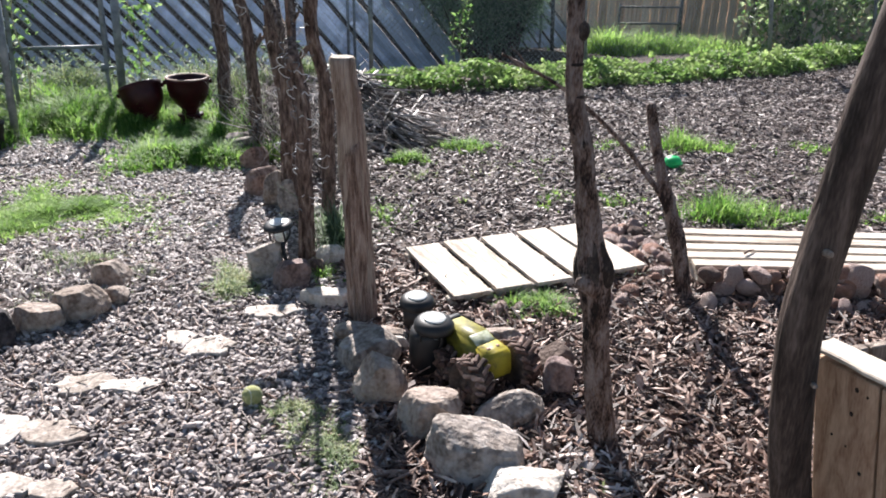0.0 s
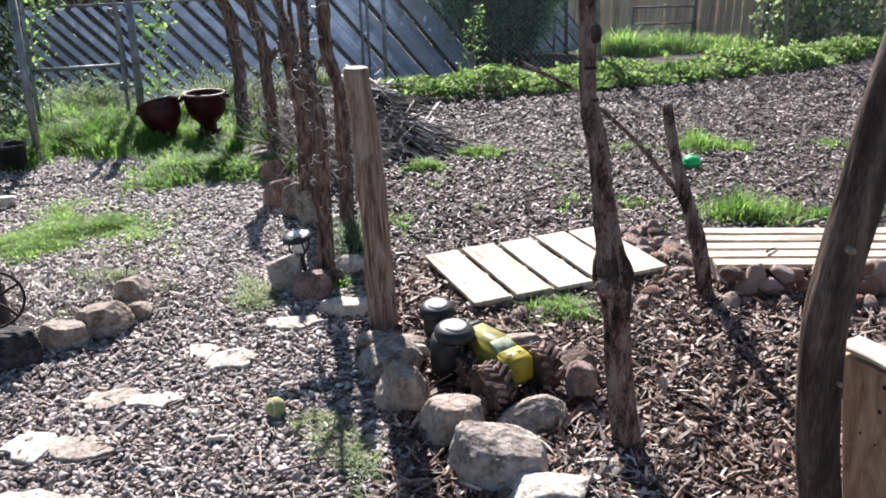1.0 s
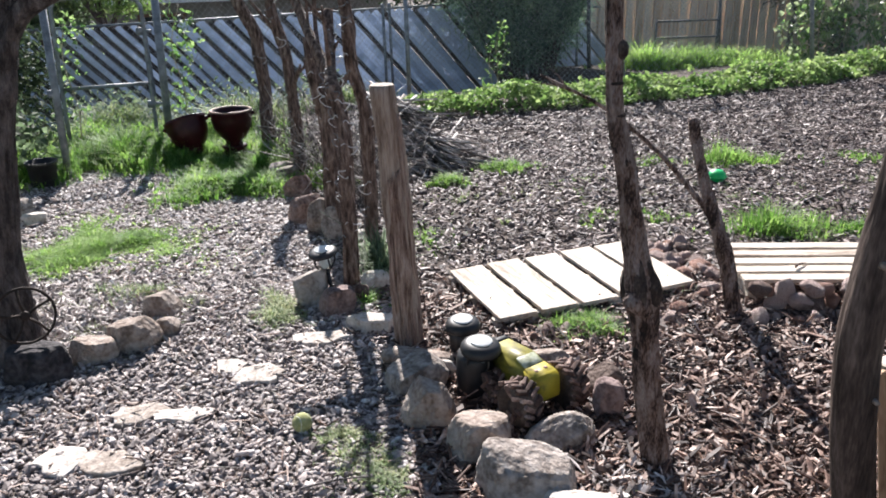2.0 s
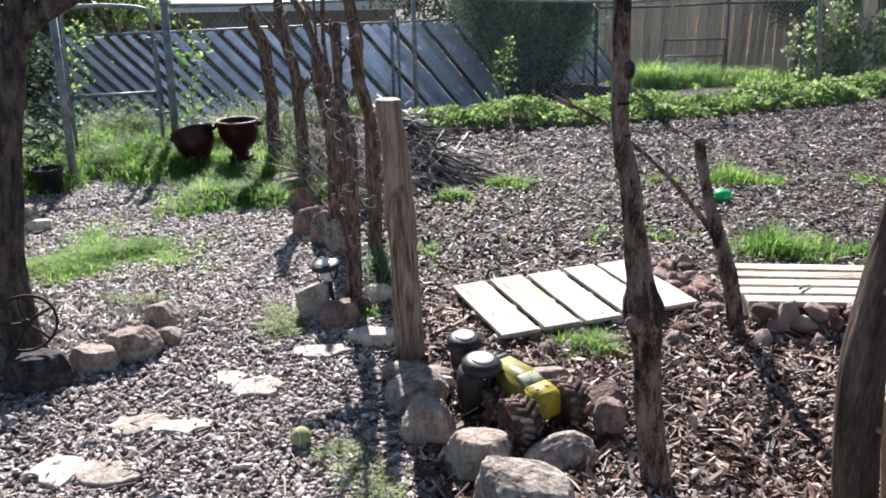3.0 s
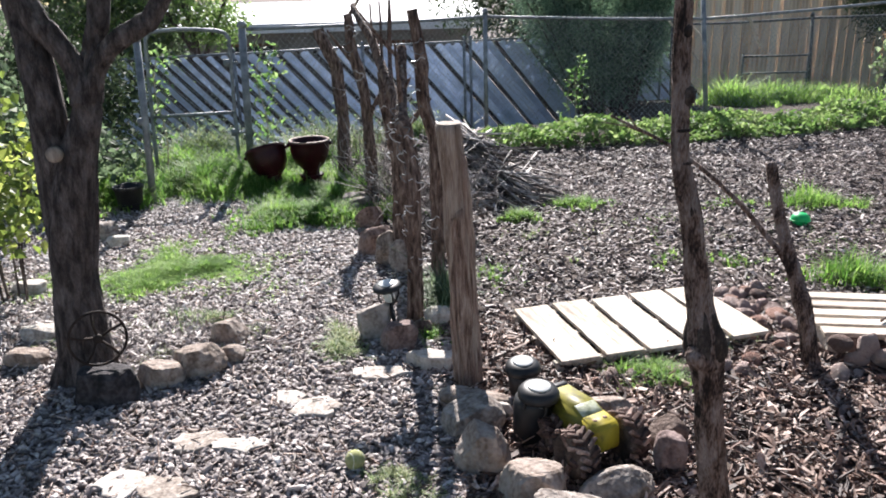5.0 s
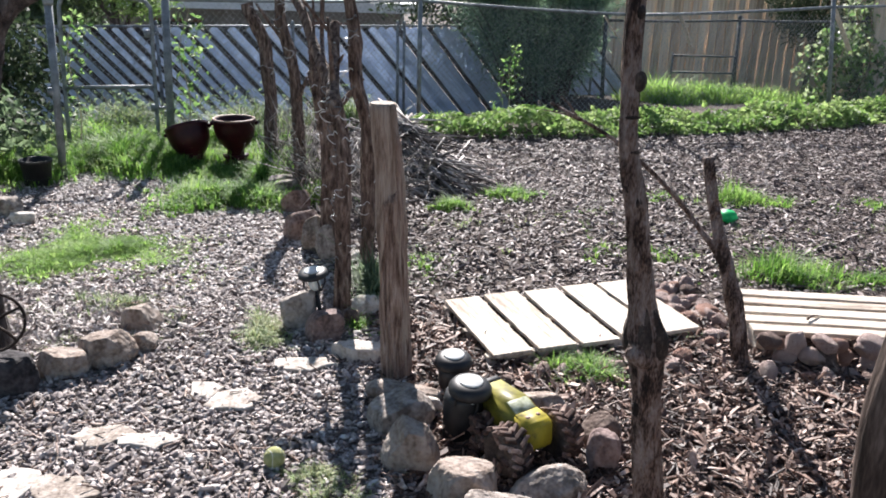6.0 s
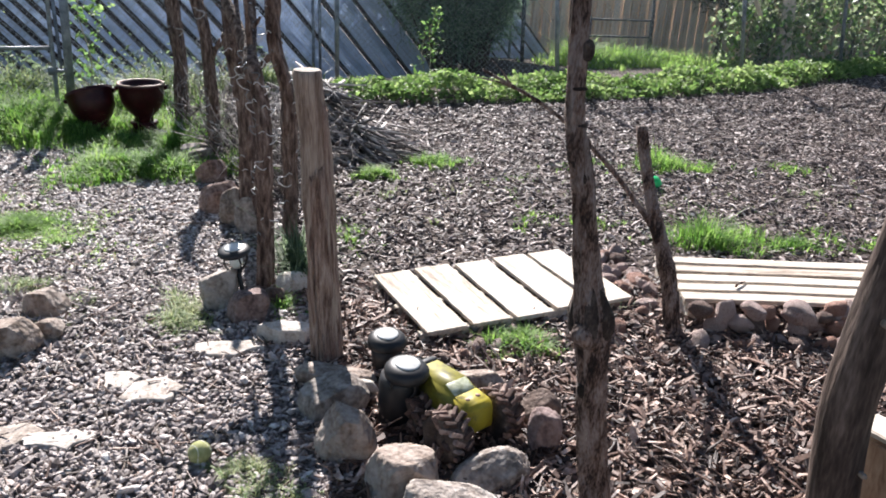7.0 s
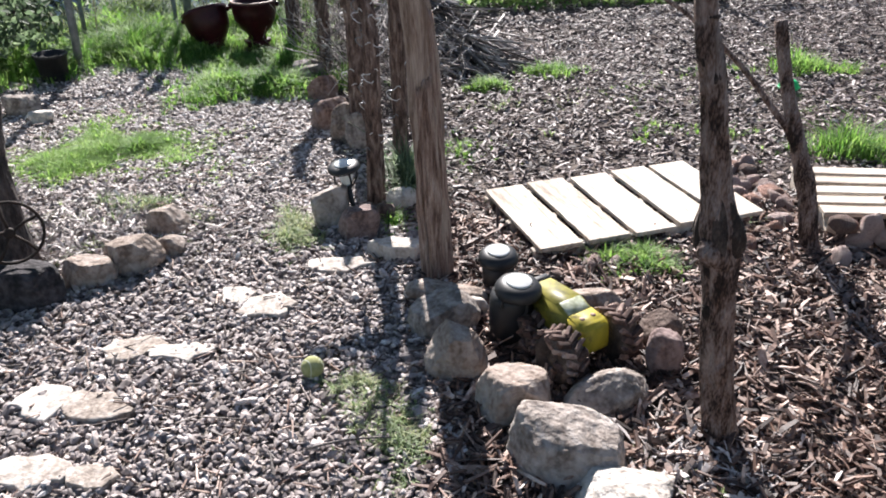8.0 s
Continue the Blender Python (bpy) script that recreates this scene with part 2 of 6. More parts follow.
M_OLDWOOD = material("weathered_wood", [(0.25, (0.11, 0.085, 0.07)), (0.5, (0.25, 0.2, 0.165)), (0.75, (0.4, 0.34, 0.29))], 8, 8, 0.85, 0.6, 20, stretch=(5, 5, 0.4), dist=0.012, piece=0.2)
M_TWIG = material("dry_twig", [(0.2, (0.045, 0.036, 0.033)), (0.5, (0.175, 0.148, 0.136)), (0.85, (0.52, 0.475, 0.445))], 14, 4, 0.65, 0.4, 50, island=0.8, dist=0.004)
M_PALLET = material("pallet_board", [(0.24, (0.2, 0.155, 0.12)), (0.38, (0.4, 0.335, 0.27)), (0.55, (0.52, 0.45, 0.375)), (0.8, (0.64, 0.585, 0.51))], 7, 9, 0.8, 0.5, 30, stretch=(0.5, 6, 6), dist=0.008, piece=0.22, fine=0.6)
M_PLANK = material("cedar_plank", [(0.28, (0.115, 0.064, 0.04)), (0.45, (0.3, 0.19, 0.126)), (0.7, (0.47, 0.335, 0.235))], 6, 9, 0.8, 0.5, 22, stretch=(5, 5, 0.6), dist=0.008, piece=0.25, warp=0.8)
def stone(name, dark, mid, light):
    return material(name, [(0.3, dark), (0.46, mid), (0.56, tuple(0.5 * (p + q) for p, q in zip(mid, light))), (0.72, light)], 9, 10, 0.88, 0.9, 24, dist=0.03, piece=0.12, warp=1.4, fine=0.55)


M_ROCK = {
    "tan": stone("tan_rock", (0.12, 0.088, 0.069), (0.23, 0.181, 0.15), (0.35, 0.3, 0.264)),
    "grey": stone("grey_rock", (0.13, 0.105, 0.09), (0.26, 0.222, 0.195), (0.4, 0.36, 0.33)),
    "red": stone("red_rock", (0.09, 0.055, 0.045), (0.19, 0.125, 0.103), (0.3, 0.222, 0.192)),
    "brown": stone("brown_rock", (0.045, 0.03, 0.024), (0.1, 0.068, 0.055), (0.19, 0.145, 0.122)),
    "dark": stone("charred_rock", (0.012, 0.011, 0.012), (0.032, 0.028, 0.03), (0.075, 0.066, 0.07)),
    "cobble": stone("cobble_rock", (0.3, 0.19, 0.165), (0.5, 0.36, 0.32), (0.66, 0.55, 0.51)),
    "brick_red": stone("brick_red_rock", (0.24, 0.115, 0.082), (0.4, 0.225, 0.172), (0.52, 0.35, 0.285)),
    "purple": stone("purple_brown_rock", (0.075, 0.05, 0.046), (0.165, 0.115, 0.105), (0.27, 0.205, 0.19)),
    "pale": stone("pale_rock", (0.24, 0.2, 0.17), (0.41, 0.37, 0.33), (0.56, 0.52, 0.48)),
}
M_DULLFLAG = material("dull_flagstone", [(0.28, (0.13, 0.1, 0.08)), (0.45, (0.27, 0.225, 0.19)), (0.7, (0.43, 0.385, 0.345))], 11, 10, 0.85, 0.8, 30, dist=0.014, piece=0.2, warp=0.8, fine=0.6)
M_FLAG = material("flagstone", [(0.28, (0.22, 0.18, 0.15)), (0.45, (0.4, 0.355, 0.315)), (0.7, (0.55, 0.51, 0.47))], 11, 10, 0.82, 0.7, 30, dist=0.012, piece=0.2, warp=0.8, fine=0.5)
M_GRASS = material("grass", [(0.2, (0.06, 0.125, 0.03)), (0.5, (0.135, 0.245, 0.06)), (0.8, (0.25, 0.345, 0.115))], 3, 3, 0.6, 0, island=0.7, spec=0.3, passes=0.56)
M_PATCH = material("low_grass", [(0.2, (0.1, 0.18, 0.05)), (0.5, (0.2, 0.31, 0.09)), (0.8, (0.33, 0.42, 0.17))], 3, 3, 0.6, 0, island=0.6, spec=0.3, passes=0.6)
M_WEED = material("weed_stem", [(0.2, (0.05, 0.085, 0.035)), (0.5, (0.11, 0.16, 0.065)), (0.8, (0.22, 0.25, 0.12))], 3, 3, 0.6, 0, island=0.7, spec=0.3, passes=0.45)
M_DRYGRASS = material("thin_grass", [(0.2, (0.09, 0.135, 0.06)), (0.5, (0.185, 0.24, 0.115)), (0.8, (0.35, 0.36, 0.21))], 3, 3, 0.6, 0, island=0.65, passes=0.42)
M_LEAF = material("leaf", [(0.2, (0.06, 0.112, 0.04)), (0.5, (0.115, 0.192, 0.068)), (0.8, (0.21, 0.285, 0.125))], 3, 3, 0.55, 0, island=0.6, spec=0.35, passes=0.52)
M_LEAFDARK = material("dark_leaf", [(0.2, (0.055, 0.078, 0.046)), (0.5, (0.1, 0.138, 0.082)), (0.8, (0.17, 0.21, 0.13))], 3, 3, 0.65, 0, island=0.5, spec=0.25, passes=0.46)
M_FEATHER = material("feathery_leaf", [(0.2, (0.09, 0.145, 0.11)), (0.5, (0.19, 0.27, 0.2)), (0.8, (0.33, 0.42, 0.3))], 3, 3, 0.6, 0, island=0.7, spec=0.3, passes=0.58)
M_YELLOWLEAF = material("yellow_green_leaf", [(0.2, (0.07, 0.1, 0.03)), (0.5, (0.17, 0.215, 0.06)), (0.8, (0.3, 0.33, 0.11))], 3, 3, 0.5, 0, island=0.7, spec=0.35, passes=0.5)
# Leaf colour darkened to stand for foliage lying in shade.
M_SHADELEAF = material("shaded_leaf", [(0.2, (0.02, 0.032, 0.018)), (0.5, (0.045, 0.065, 0.036)), (0.8, (0.09, 0.115, 0.065))], 3, 3, 0.7, 0, island=0.5, spec=0.2, passes=0.25)
M_BRIGHTWIRE = material("bright_wire", [(0.3, (0.45, 0.45, 0.46)), (0.7, (0.7, 0.7, 0.7))], 20, 3, 0.35, 0, metal=0.5)
M_LEAFGOLD = material("bright_leaf", [(0.2, (0.08, 0.14, 0.045)), (0.5, (0.155, 0.235, 0.08)), (0.8, (0.27, 0.335, 0.15))], 3, 3, 0.55, 0, island=0.6, spec=0.35, passes=0.45)
M_GALV = material("galvanised_steel", [(0.25, (0.09, 0.1, 0.11)), (0.5, (0.2, 0.215, 0.23)), (0.8, (0.33, 0.345, 0.36))], 14, 7, 0.55, 0.2, 60, metal=0.3, dist=0.002)
M_DULLSTEEL = material("dull_steel", [(0.3, (0.05, 0.055, 0.06)), (0.7, (0.12, 0.125, 0.13))], 14, 5, 0.7, 0.1, 60, metal=0.2)
M_WIRE = material("fence_wire", [(0.3, (0.3, 0.305, 0.31)), (0.7, (0.5, 0.505, 0.51))], 20, 3, 0.5, 0, metal=0.3)
M_SLAT = material("blue_grey_slat", [(0.25, (0.33, 0.385, 0.485)), (0.5, (0.455, 0.515, 0.62)), (0.8, (0.58, 0.635, 0.73))], 5, 6, 0.38, 0.2, 30, piece=0.45, dist=0.004, passes=0.2, spec=0.5)
M_GAPSTRIP = material("gap_strip", [(0.3, (0.03, 0.024, 0.024)), (0.7, (0.075, 0.06, 0.056))], 6, 6, 0.7, 0.2, 30, piece=0.3, dist=0.003)
M_FENCEWOOD = material("fence_board", [(0.25, (0.34, 0.26, 0.2)), (0.5, (0.56, 0.455, 0.36)), (0.8, (0.7, 0.61, 0.51))], 5, 8, 0.85, 0.4, 20, stretch=(5, 5, 0.5), piece=0.4, dist=0.006)
M_BLACK = material("black_plastic", [(0.3, (0.01, 0.01, 0.011)), (0.7, (0.022, 0.022, 0.024))], 20, 5, 0.5, 0.15, 80, spec=0.35, dist=0.002)
# Pale grey in place of dark cells, imitating sun glare on the panel.
M_PANELGLARE = material("solar_panel", [(0.3, (0.42, 0.42, 0.4)), (0.7, (0.6, 0.6, 0.57))], 30, 4, 0.2, 0, spec=0.7)
M_SCREEN = material("scuffed_plastic", [(0.3, (0.14, 0.15, 0.09)), (0.5, (0.3, 0.32, 0.22)), (0.7, (0.46, 0.48, 0.38))], 40, 6, 0.55, 0.1, 60, spec=0.3, dist=0.002)
M_GLASS = material("clear_lens", [(0.3, (0.62, 0.64, 0.62)), (0.7, (0.75, 0.76, 0.74))], 20, 3, 0.12, 0, spec=0.6, passes=0.4)
M_YELLOW = material("yellow_paint", [(0.3, (0.09, 0.075, 0.02)), (0.42, (0.26, 0.215, 0.02)), (0.75, (0.41, 0.325, 0.025))], 9, 8, 0.55, 0.2, 40, spec=0.3, dist=0.003)
# Yellow darkened to olive, imitating a shadow over the truck's body.
M_SHADEYELLOW = material("shaded_yellow_paint", [(0.3, (0.08, 0.072, 0.02)), (0.45, (0.17, 0.152, 0.02)), (0.75, (0.27, 0.24, 0.035))], 9, 8, 0.5, 0.2, 40, spec=0.3, dist=0.003)
M_LUG = material("dried_mud_lug", [(0.2, (0.035, 0.02, 0.016)), (0.5, (0.115, 0.068, 0.054)), (0.85, (0.36, 0.26, 0.215))], 25, 7, 0.8, 0.5, 70, piece=0.6, dist=0.004)
M_TYRE = material("muddy_tyre", [(0.25, (0.025, 0.018, 0.015)), (0.5, (0.075, 0.053, 0.042)), (0.8, (0.19, 0.145, 0.115))], 22, 7, 0.85, 0.6, 60, dist=0.006)
M_GLAZE = material("maroon_glaze", [(0.25, (0.014, 0.003, 0.004)), (0.5, (0.033, 0.006, 0.008)), (0.8, (0.06, 0.012, 0.013))], 6, 6, 0.35, 0.1, 30, spec=0.2, dist=0.003)
M_RIM = material("bare_clay_rim", [(0.3, (0.22, 0.12, 0.085)), (0.7, (0.4, 0.27, 0.205))], 14, 6, 0.6, 0.2, 50, dist=0.002)
M_BALL = material("tennis_felt", [(0.3, (0.24, 0.25, 0.1)), (0.7, (0.36, 0.36, 0.18))], 60, 4, 0.95, 0.6, 400, dist=0.003)
M_SEAM = material("ball_seam", [(0.3, (0.6, 0.6, 0.52)), (0.7, (0.7, 0.7, 0.62))], 30, 3, 0.8, 0)
M_GREENTOY = material("green_rubber", [(0.3, (0.02, 0.4, 0.12)), (0.7, (0.04, 0.55, 0.2))], 12, 4, 0.4, 0.1, 60, passes=0.2)
M_RUST = material("rusty_iron", [(0.25, (0.012, 0.01, 0.009)), (0.5, (0.03, 0.021, 0.017)), (0.8, (0.07, 0.045, 0.034))], 22, 6, 0.8, 0.4, 70, metal=0.3, dist=0.003)
M_FABRIC = material("tan_sling", [(0.3, (0.24, 0.185, 0.15)), (0.7, (0.33, 0.265, 0.22))], 40, 4, 0.8, 0.3, 300, passes=0.25, dist=0.002)
M_CHAIR = material("bronze_frame", [(0.3, (0.03, 0.024, 0.02)), (0.7, (0.07, 0.056, 0.048))], 20, 4, 0.4, 0, metal=0.4)
M_ROOF = material("pale_roof", [(0.3, (0.62, 0.63, 0.65)), (0.7, (0.78, 0.79, 0.8))], 3, 6, 0.7, 0.2, 20)
M_STUCCO = material("grey_stucco", [(0.3, (0.18, 0.17, 0.16)), (0.7, (0.28, 0.265, 0.25))], 4, 7, 0.9, 0.3, 60)
M_TRIM = material("brown_trim", [(0.3, (0.14, 0.07, 0.05)), (0.7, (0.22, 0.12, 0.085))], 6, 5, 0.8, 0.2, 30)
M_PANE = material("dark_pane", [(0.3, (0.02, 0.025, 0.03)), (0.7, (0.05, 0.055, 0.06))], 3, 3, 0.1, 0, spec=0.6)
M_STRAW = material("straw_stem", [(0.3, (0.28, 0.23, 0.15)), (0.7, (0.45, 0.39, 0.28))], 10, 3, 0.8, 0, island=0.4)


# ---- ground ----
def build_ground():
    def steps(a, b, near0, near1, fine):
        s = list(np.arange(near0, near1, fine))
        v, d = near1, fine
        while v < b:
            s.append(v)
            d *= 1.35
            v += d
        s.append(b)
        v, d = near0, fine
        while v > a:
            d *= 1.35
            v -= d
            s.append(max(v, a))
        return sorted(set(round(float(q), 4) for q in s))
    xs = steps(-500, 500, -4, 6, 0.08)
    ys = steps(-500, 600, 0.5, 12, 0.08)
    V = np.array([(x, y, gz(x, y)) for y in ys for x in xs])
    nx = len(xs)
    i, j = np.meshgrid(np.arange(nx - 1), np.arange(len(ys) - 1))
    a = (j * nx + i).ravel()
    F = np.stack([a, a + 1, a + nx + 1, a + nx], 1)
    ob = new("ground", mesh_np("ground", V, F, M_GROUND, True))
    tagged(ob, "dark brown garden soil under gravel and mulch", "ground", kind="structure")


build_ground()


def ico(sub):
    bm = bmesh.new()
    bmesh.ops.create_icosphere(bm, subdivisions=sub, radius=1.0)
    V = np.array([v.co[:] for v in bm.verts])
    F = np.array([[v.index for v in f.verts] for f in bm.faces])
    bm.free()
    return V, F


def turns(n, rng, tilt=0.5):
    """n rotations: any heading, leaning by up to about tilt."""
    a = rng.uniform(0, 2 * np.pi, n)
    bx, by = rng.normal(0, tilt, n), rng.normal(0, tilt, n)
    ca, sa, cx, sx, cy, sy = np.cos(a), np.sin(a), np.cos(bx), np.sin(bx), np.cos(by), np.sin(by)
    z, o = np.zeros(n), np.ones(n)
    Rz = np.array([[ca, -sa, z], [sa, ca, z], [z, z, o]]).transpose(2, 0, 1)
    Rx = np.array([[o, z, z], [z, cx, -sx], [z, sx, cx]]).transpose(2, 0, 1)
    Ry = np.array([[cy, z, sy], [z, o, z], [-sy, z, cy]]).transpose(2, 0, 1)
    return Rx @ Ry @ Rz


def scatter(places, sizes, base, rng, tilt):
    """Copies of a base form at the places, in one pair of arrays."""
    BV, BF = base
    R = turns(len(places), rng, tilt)
    V = np.einsum("nij,nkj->nki", R, BV[None] * sizes[:, None, :]) + places[:, None, :]
    F = BF[None] + (np.arange(len(places)) * len(BV))[:, None, None]
    return V.reshape(-1, 3), F.reshape(-1, BF.shape[1])


def spots(n, x0, x1, y0, y1, keep, rng, lift):
    x, y = rng.uniform(x0, x1, n), rng.uniform(y0, y1, n)
    ok = np.array([keep(a, b) for a, b in zip(x, y)])
    x, y = x[ok], y[ok]
    z = np.array([gz(a, b) for a, b in zip(x, y)])
    return np.stack([x, y, z + rng.uniform(0, lift, len(x))], 1)


def row_x(y):
    """Line of the post row, between the gravel path and the bed."""
    return 0.08 if y < 2.8 else 0.08 - 0.315 * (y - 2.8)


def in_path(x, y):
    edge = row_x(y) + 0.16 * noise.noise(Vector((x * 2, y * 2, 1)))
    return x < edge and abs(x) < 0.66 * (y + 0.35) + 0.8


def in_bed(x, y):
    edge = row_x(y) - 0.1 + 0.16 * noise.noise(Vector((x * 2, y * 2, 1)))
    far = 7.2 + 0.42 * x if x > 0 else 7.2
    return x > edge and x < 0.66 * (y + 0.35) + (0.9 if y < 5 else 1.6) and y < far + 0.5


rng = np.random.default_rng(5)
def shard(seed):
    """A broken, worn piece of stone."""
    q = np.random.default_rng(seed)
    V, F = ico(1)
    V = V * q.uniform(0.72, 1.2, (len(V), 1))
    for _ in range(4):
        n = q.normal(0, 1, 3)
        n /= np.linalg.norm(n)
        s = np.maximum(V @ n - q.uniform(0.55, 0.8), 0)
        V = V - s[:, None] * n[None] * 0.9
    return V, F


for k, (n, big) in enumerate(((13500, 1.0), (13500, 1.0), (13000, 0.7), (900, 1.75))):
    near = spots(n, -2.6, 0.6, 1.3, 3.7, in_path, rng, 0.016)
    sz = np.stack([rng.uniform(0.009, 0.024, len(near)), rng.uniform(0.007, 0.0135, len(near)), rng.uniform(0.004, 0.009, len(near))], 1) * big
    V, F = scatter(near, sz, shard(k + 3), rng, 0.4)
    tagged(new("gravel", mesh_np("gravel", V, F, M_GRAVEL, False)), ("loose grey and tan gravel of the path", "rounded pale gravel of the path", "fine grit between the path gravel", "coarse single stones in the path gravel")[k], "gravel", kind="stuff")
oV = np.array([(1, 0, 0.1), (0.2, 0.9, 0), (-0.9, 0.3, 0.1), (-0.3, -1, 0), (0.1, 0.1, 1), (0, 0, -1.0), (0.75, -0.7, 0)], float)
oF = np.array([(0, 1, 4), (1, 2, 4), (2, 3, 4), (3, 6, 4), (6, 0, 4), (1, 0, 5), (2, 1, 5), (3, 2, 5), (6, 3, 5), (0, 6, 5)])
far = spots(46000, -4.4, 0.3, 3.4, 6.0, in_path, rng, 0.014)
sz = np.stack([rng.uniform(0.009, 0.023, len(far)), rng.uniform(0.007, 0.013, len(far)), rng.uniform(0.004, 0.01, len(far))], 1)
V, F = scatter(far, sz, (oV, oF), rng, 0.35)
tagged(new("gravel", mesh_np("gravel", V, F, M_PATHCHIP, False)), "coarse pale gravel and chips further along the path", "gravel", kind="stuff")

def ragged(x, y, edge):
    """Whether a place lies inside an uneven, thinning border; edge: metres to it."""
    return edge + 0.5 * noise.noise(Vector((x * 1.1, y * 1.1, 9))) + 0.35 * noise.noise(Vector((x * 37, y * 37, 5))) > 0


def bend(y):
    """How far the mulch's edge wanders over the path's start."""
    return 0.22 * noise.noise(Vector((1.7, y * 1.2, 3))) + 0.09 * noise.noise(Vector((4.1, y * 5.0, 1)))


back = spots(36000, -3.4, 0.1, -2.6, 1.35, lambda x, y: x < 0.06 + bend(y) and ragged(x, y, min(x + 2.7, y + 1.9)), rng, 0.012)
sz = np.stack([rng.uniform(0.01, 0.026, len(back)), rng.uniform(0.008, 0.015, len(back)), rng.uniform(0.004, 0.01, len(back))], 1)
V, F = scatter(back, sz, (oV, oF), rng, 0.35)
tagged(new("gravel", mesh_np("gravel", V, F, M_GRAVEL, False)), "coarse gravel where the path starts", "gravel", kind="stuff")

# wood chips: split slivers, pointed at one end
hV = np.array([(-1, -0.6, -0.5), (-0.9, 0.7, -0.5), (1, 0.25, -0.3), (0.85, -0.5, -0.3), (-1, -0.5, 0.5), (-0.85, 0.6, 0.4), (0.95, 0.2, 0.5), (0.8, -0.45, 0.4)], float)
hF = np.array([(0, 1, 2, 3), (4, 7, 6, 5), (0, 4, 5, 1), (1, 5, 6, 2), (2, 6, 7, 3), (3, 7, 4, 0)])
# a curled shaving: three cross-sections of a bent strip
cV = np.array([(x, y * w, z + c) for x, w, c in ((-1, 0.7, -0.5), (-0.1, 1.0, 0.9), (0.95, 0.55, -0.6)) for y, z in ((-1, -0.5), (1, -0.45), (0.9, 0.5), (-0.9, 0.4))], float)
cF = np.array([(0, 3, 2, 1), (8, 9, 10, 11)] + [(4 * s + k, 4 * s + (k + 1) % 4, 4 * s + 4 + (k + 1) % 4, 4 * s + 4 + k) for s in (0, 1) for k in range(4)])


def chips(name, places, sz, mat, label, tilt):
    """Mulch of slivers and curls mixed."""
    pick = rng.uniform(0, 1, len(places)) < 0.4
    Vs, Fs, n0 = [], [], 0
    for sel, form, wide in ((pick, (hV, hF), 1.0), (~pick, (cV, cF), 0.78)):
        V, F = scatter(places[sel], sz[sel] * np.array([1.0, wide, 1.1]), form, rng, tilt)
        Vs.append(V)
        Fs.append(F + n0)
        n0 += len(V)
    tagged(new(name, mesh_np(name, np.concatenate(Vs), np.concatenate(Fs), mat)), label, "mulch", kind="stuff")


bed = spots(32000, -0.2, 3.2, 1.1, 3.5, in_bed, rng, 0.03)
sz = np.stack([rng.gamma(2.6, 0.0088, len(bed)) + 0.007, rng.gamma(4.0, 0.00155, len(bed)) + 0.0018, rng.uniform(0.0018, 0.0055, len(bed))], 1)
chips("wood_chip_mulch", bed, sz, M_CHIP, "brown wood chip mulch with pale splinters", 0.45)
start = spots(24000, 0.0, 3.6, -2.6, 1.15, lambda x, y: x > 0.03 + bend(y) and ragged(x, y, min(2.9 - x, y + 1.9)), rng, 0.02)
sz = np.stack([rng.gamma(3.0, 0.006, len(start)) + 0.008, rng.uniform(0.005, 0.011, len(start)), rng.uniform(0.002, 0.006, len(start))], 1)
chips("wood_chip_mulch", start, sz, M_CHIP, "wood chip mulch round the planter box", 0.35)
field = spots(88000, -1.6, 7.6, 3.3, 10.0, in_bed, rng, 0.025)
sz = np.stack([rng.gamma(3.0, 0.0055, len(field)) + 0.009, rng.uniform(0.005, 0.012, len(field)), rng.uniform(0.002, 0.006, len(field))], 1)
chips("bark_mulch", field, sz, M_MULCH, "dark bark mulch spread over the open yard", 0.3)
strew = spots(5200, -3.0, 0.4, 1.4, 5.6, in_path, rng, 0.03)
sz = np.stack([rng.gamma(3.0, 0.007, len(strew)) + 0.006, rng.uniform(0.003, 0.006, len(strew)), rng.uniform(0.002, 0.004, len(strew))], 1)
V, F = scatter(strew, sz, (hV, hF), rng, 0.25)
tagged(new("scattered_chips", mesh_np("scattered_chips", V, F, M_CHIP)), "wood chips scattered over the gravel path", "mulch", kind="stuff")


litter = np.concatenate([np.stack([rng.normal(cx, sx, n), rng.normal(cy, sy, n)], 1) for cx, cy, sx, sy, n in ((-1.38, 3.25, 0.22, 0.14, 1300), (-1.9, 3.4, 0.3, 0.2, 900), (0.62, 1.85, 0.14, 0.1, 300))])
litter = np.array([(x, y, gz(x, y) + 0.012 + 0.02 * q) for (x, y), q in zip(litter, rng.uniform(0, 1, len(litter)))])
sz = np.stack([rng.gamma(3.0, 0.006, len(litter)) + 0.008, rng.uniform(0.003, 0.012, len(litter)), rng.uniform(0.001, 0.003, len(litter))], 1)
V, F = scatter(litter, sz, (hV, hF), rng, 0.5)
tagged(new("leaf_litter", mesh_np("leaf_litter", V, F, M_PATHCHIP)), "brown leaf litter and bark bits under the tree", "litter", kind="stuff")


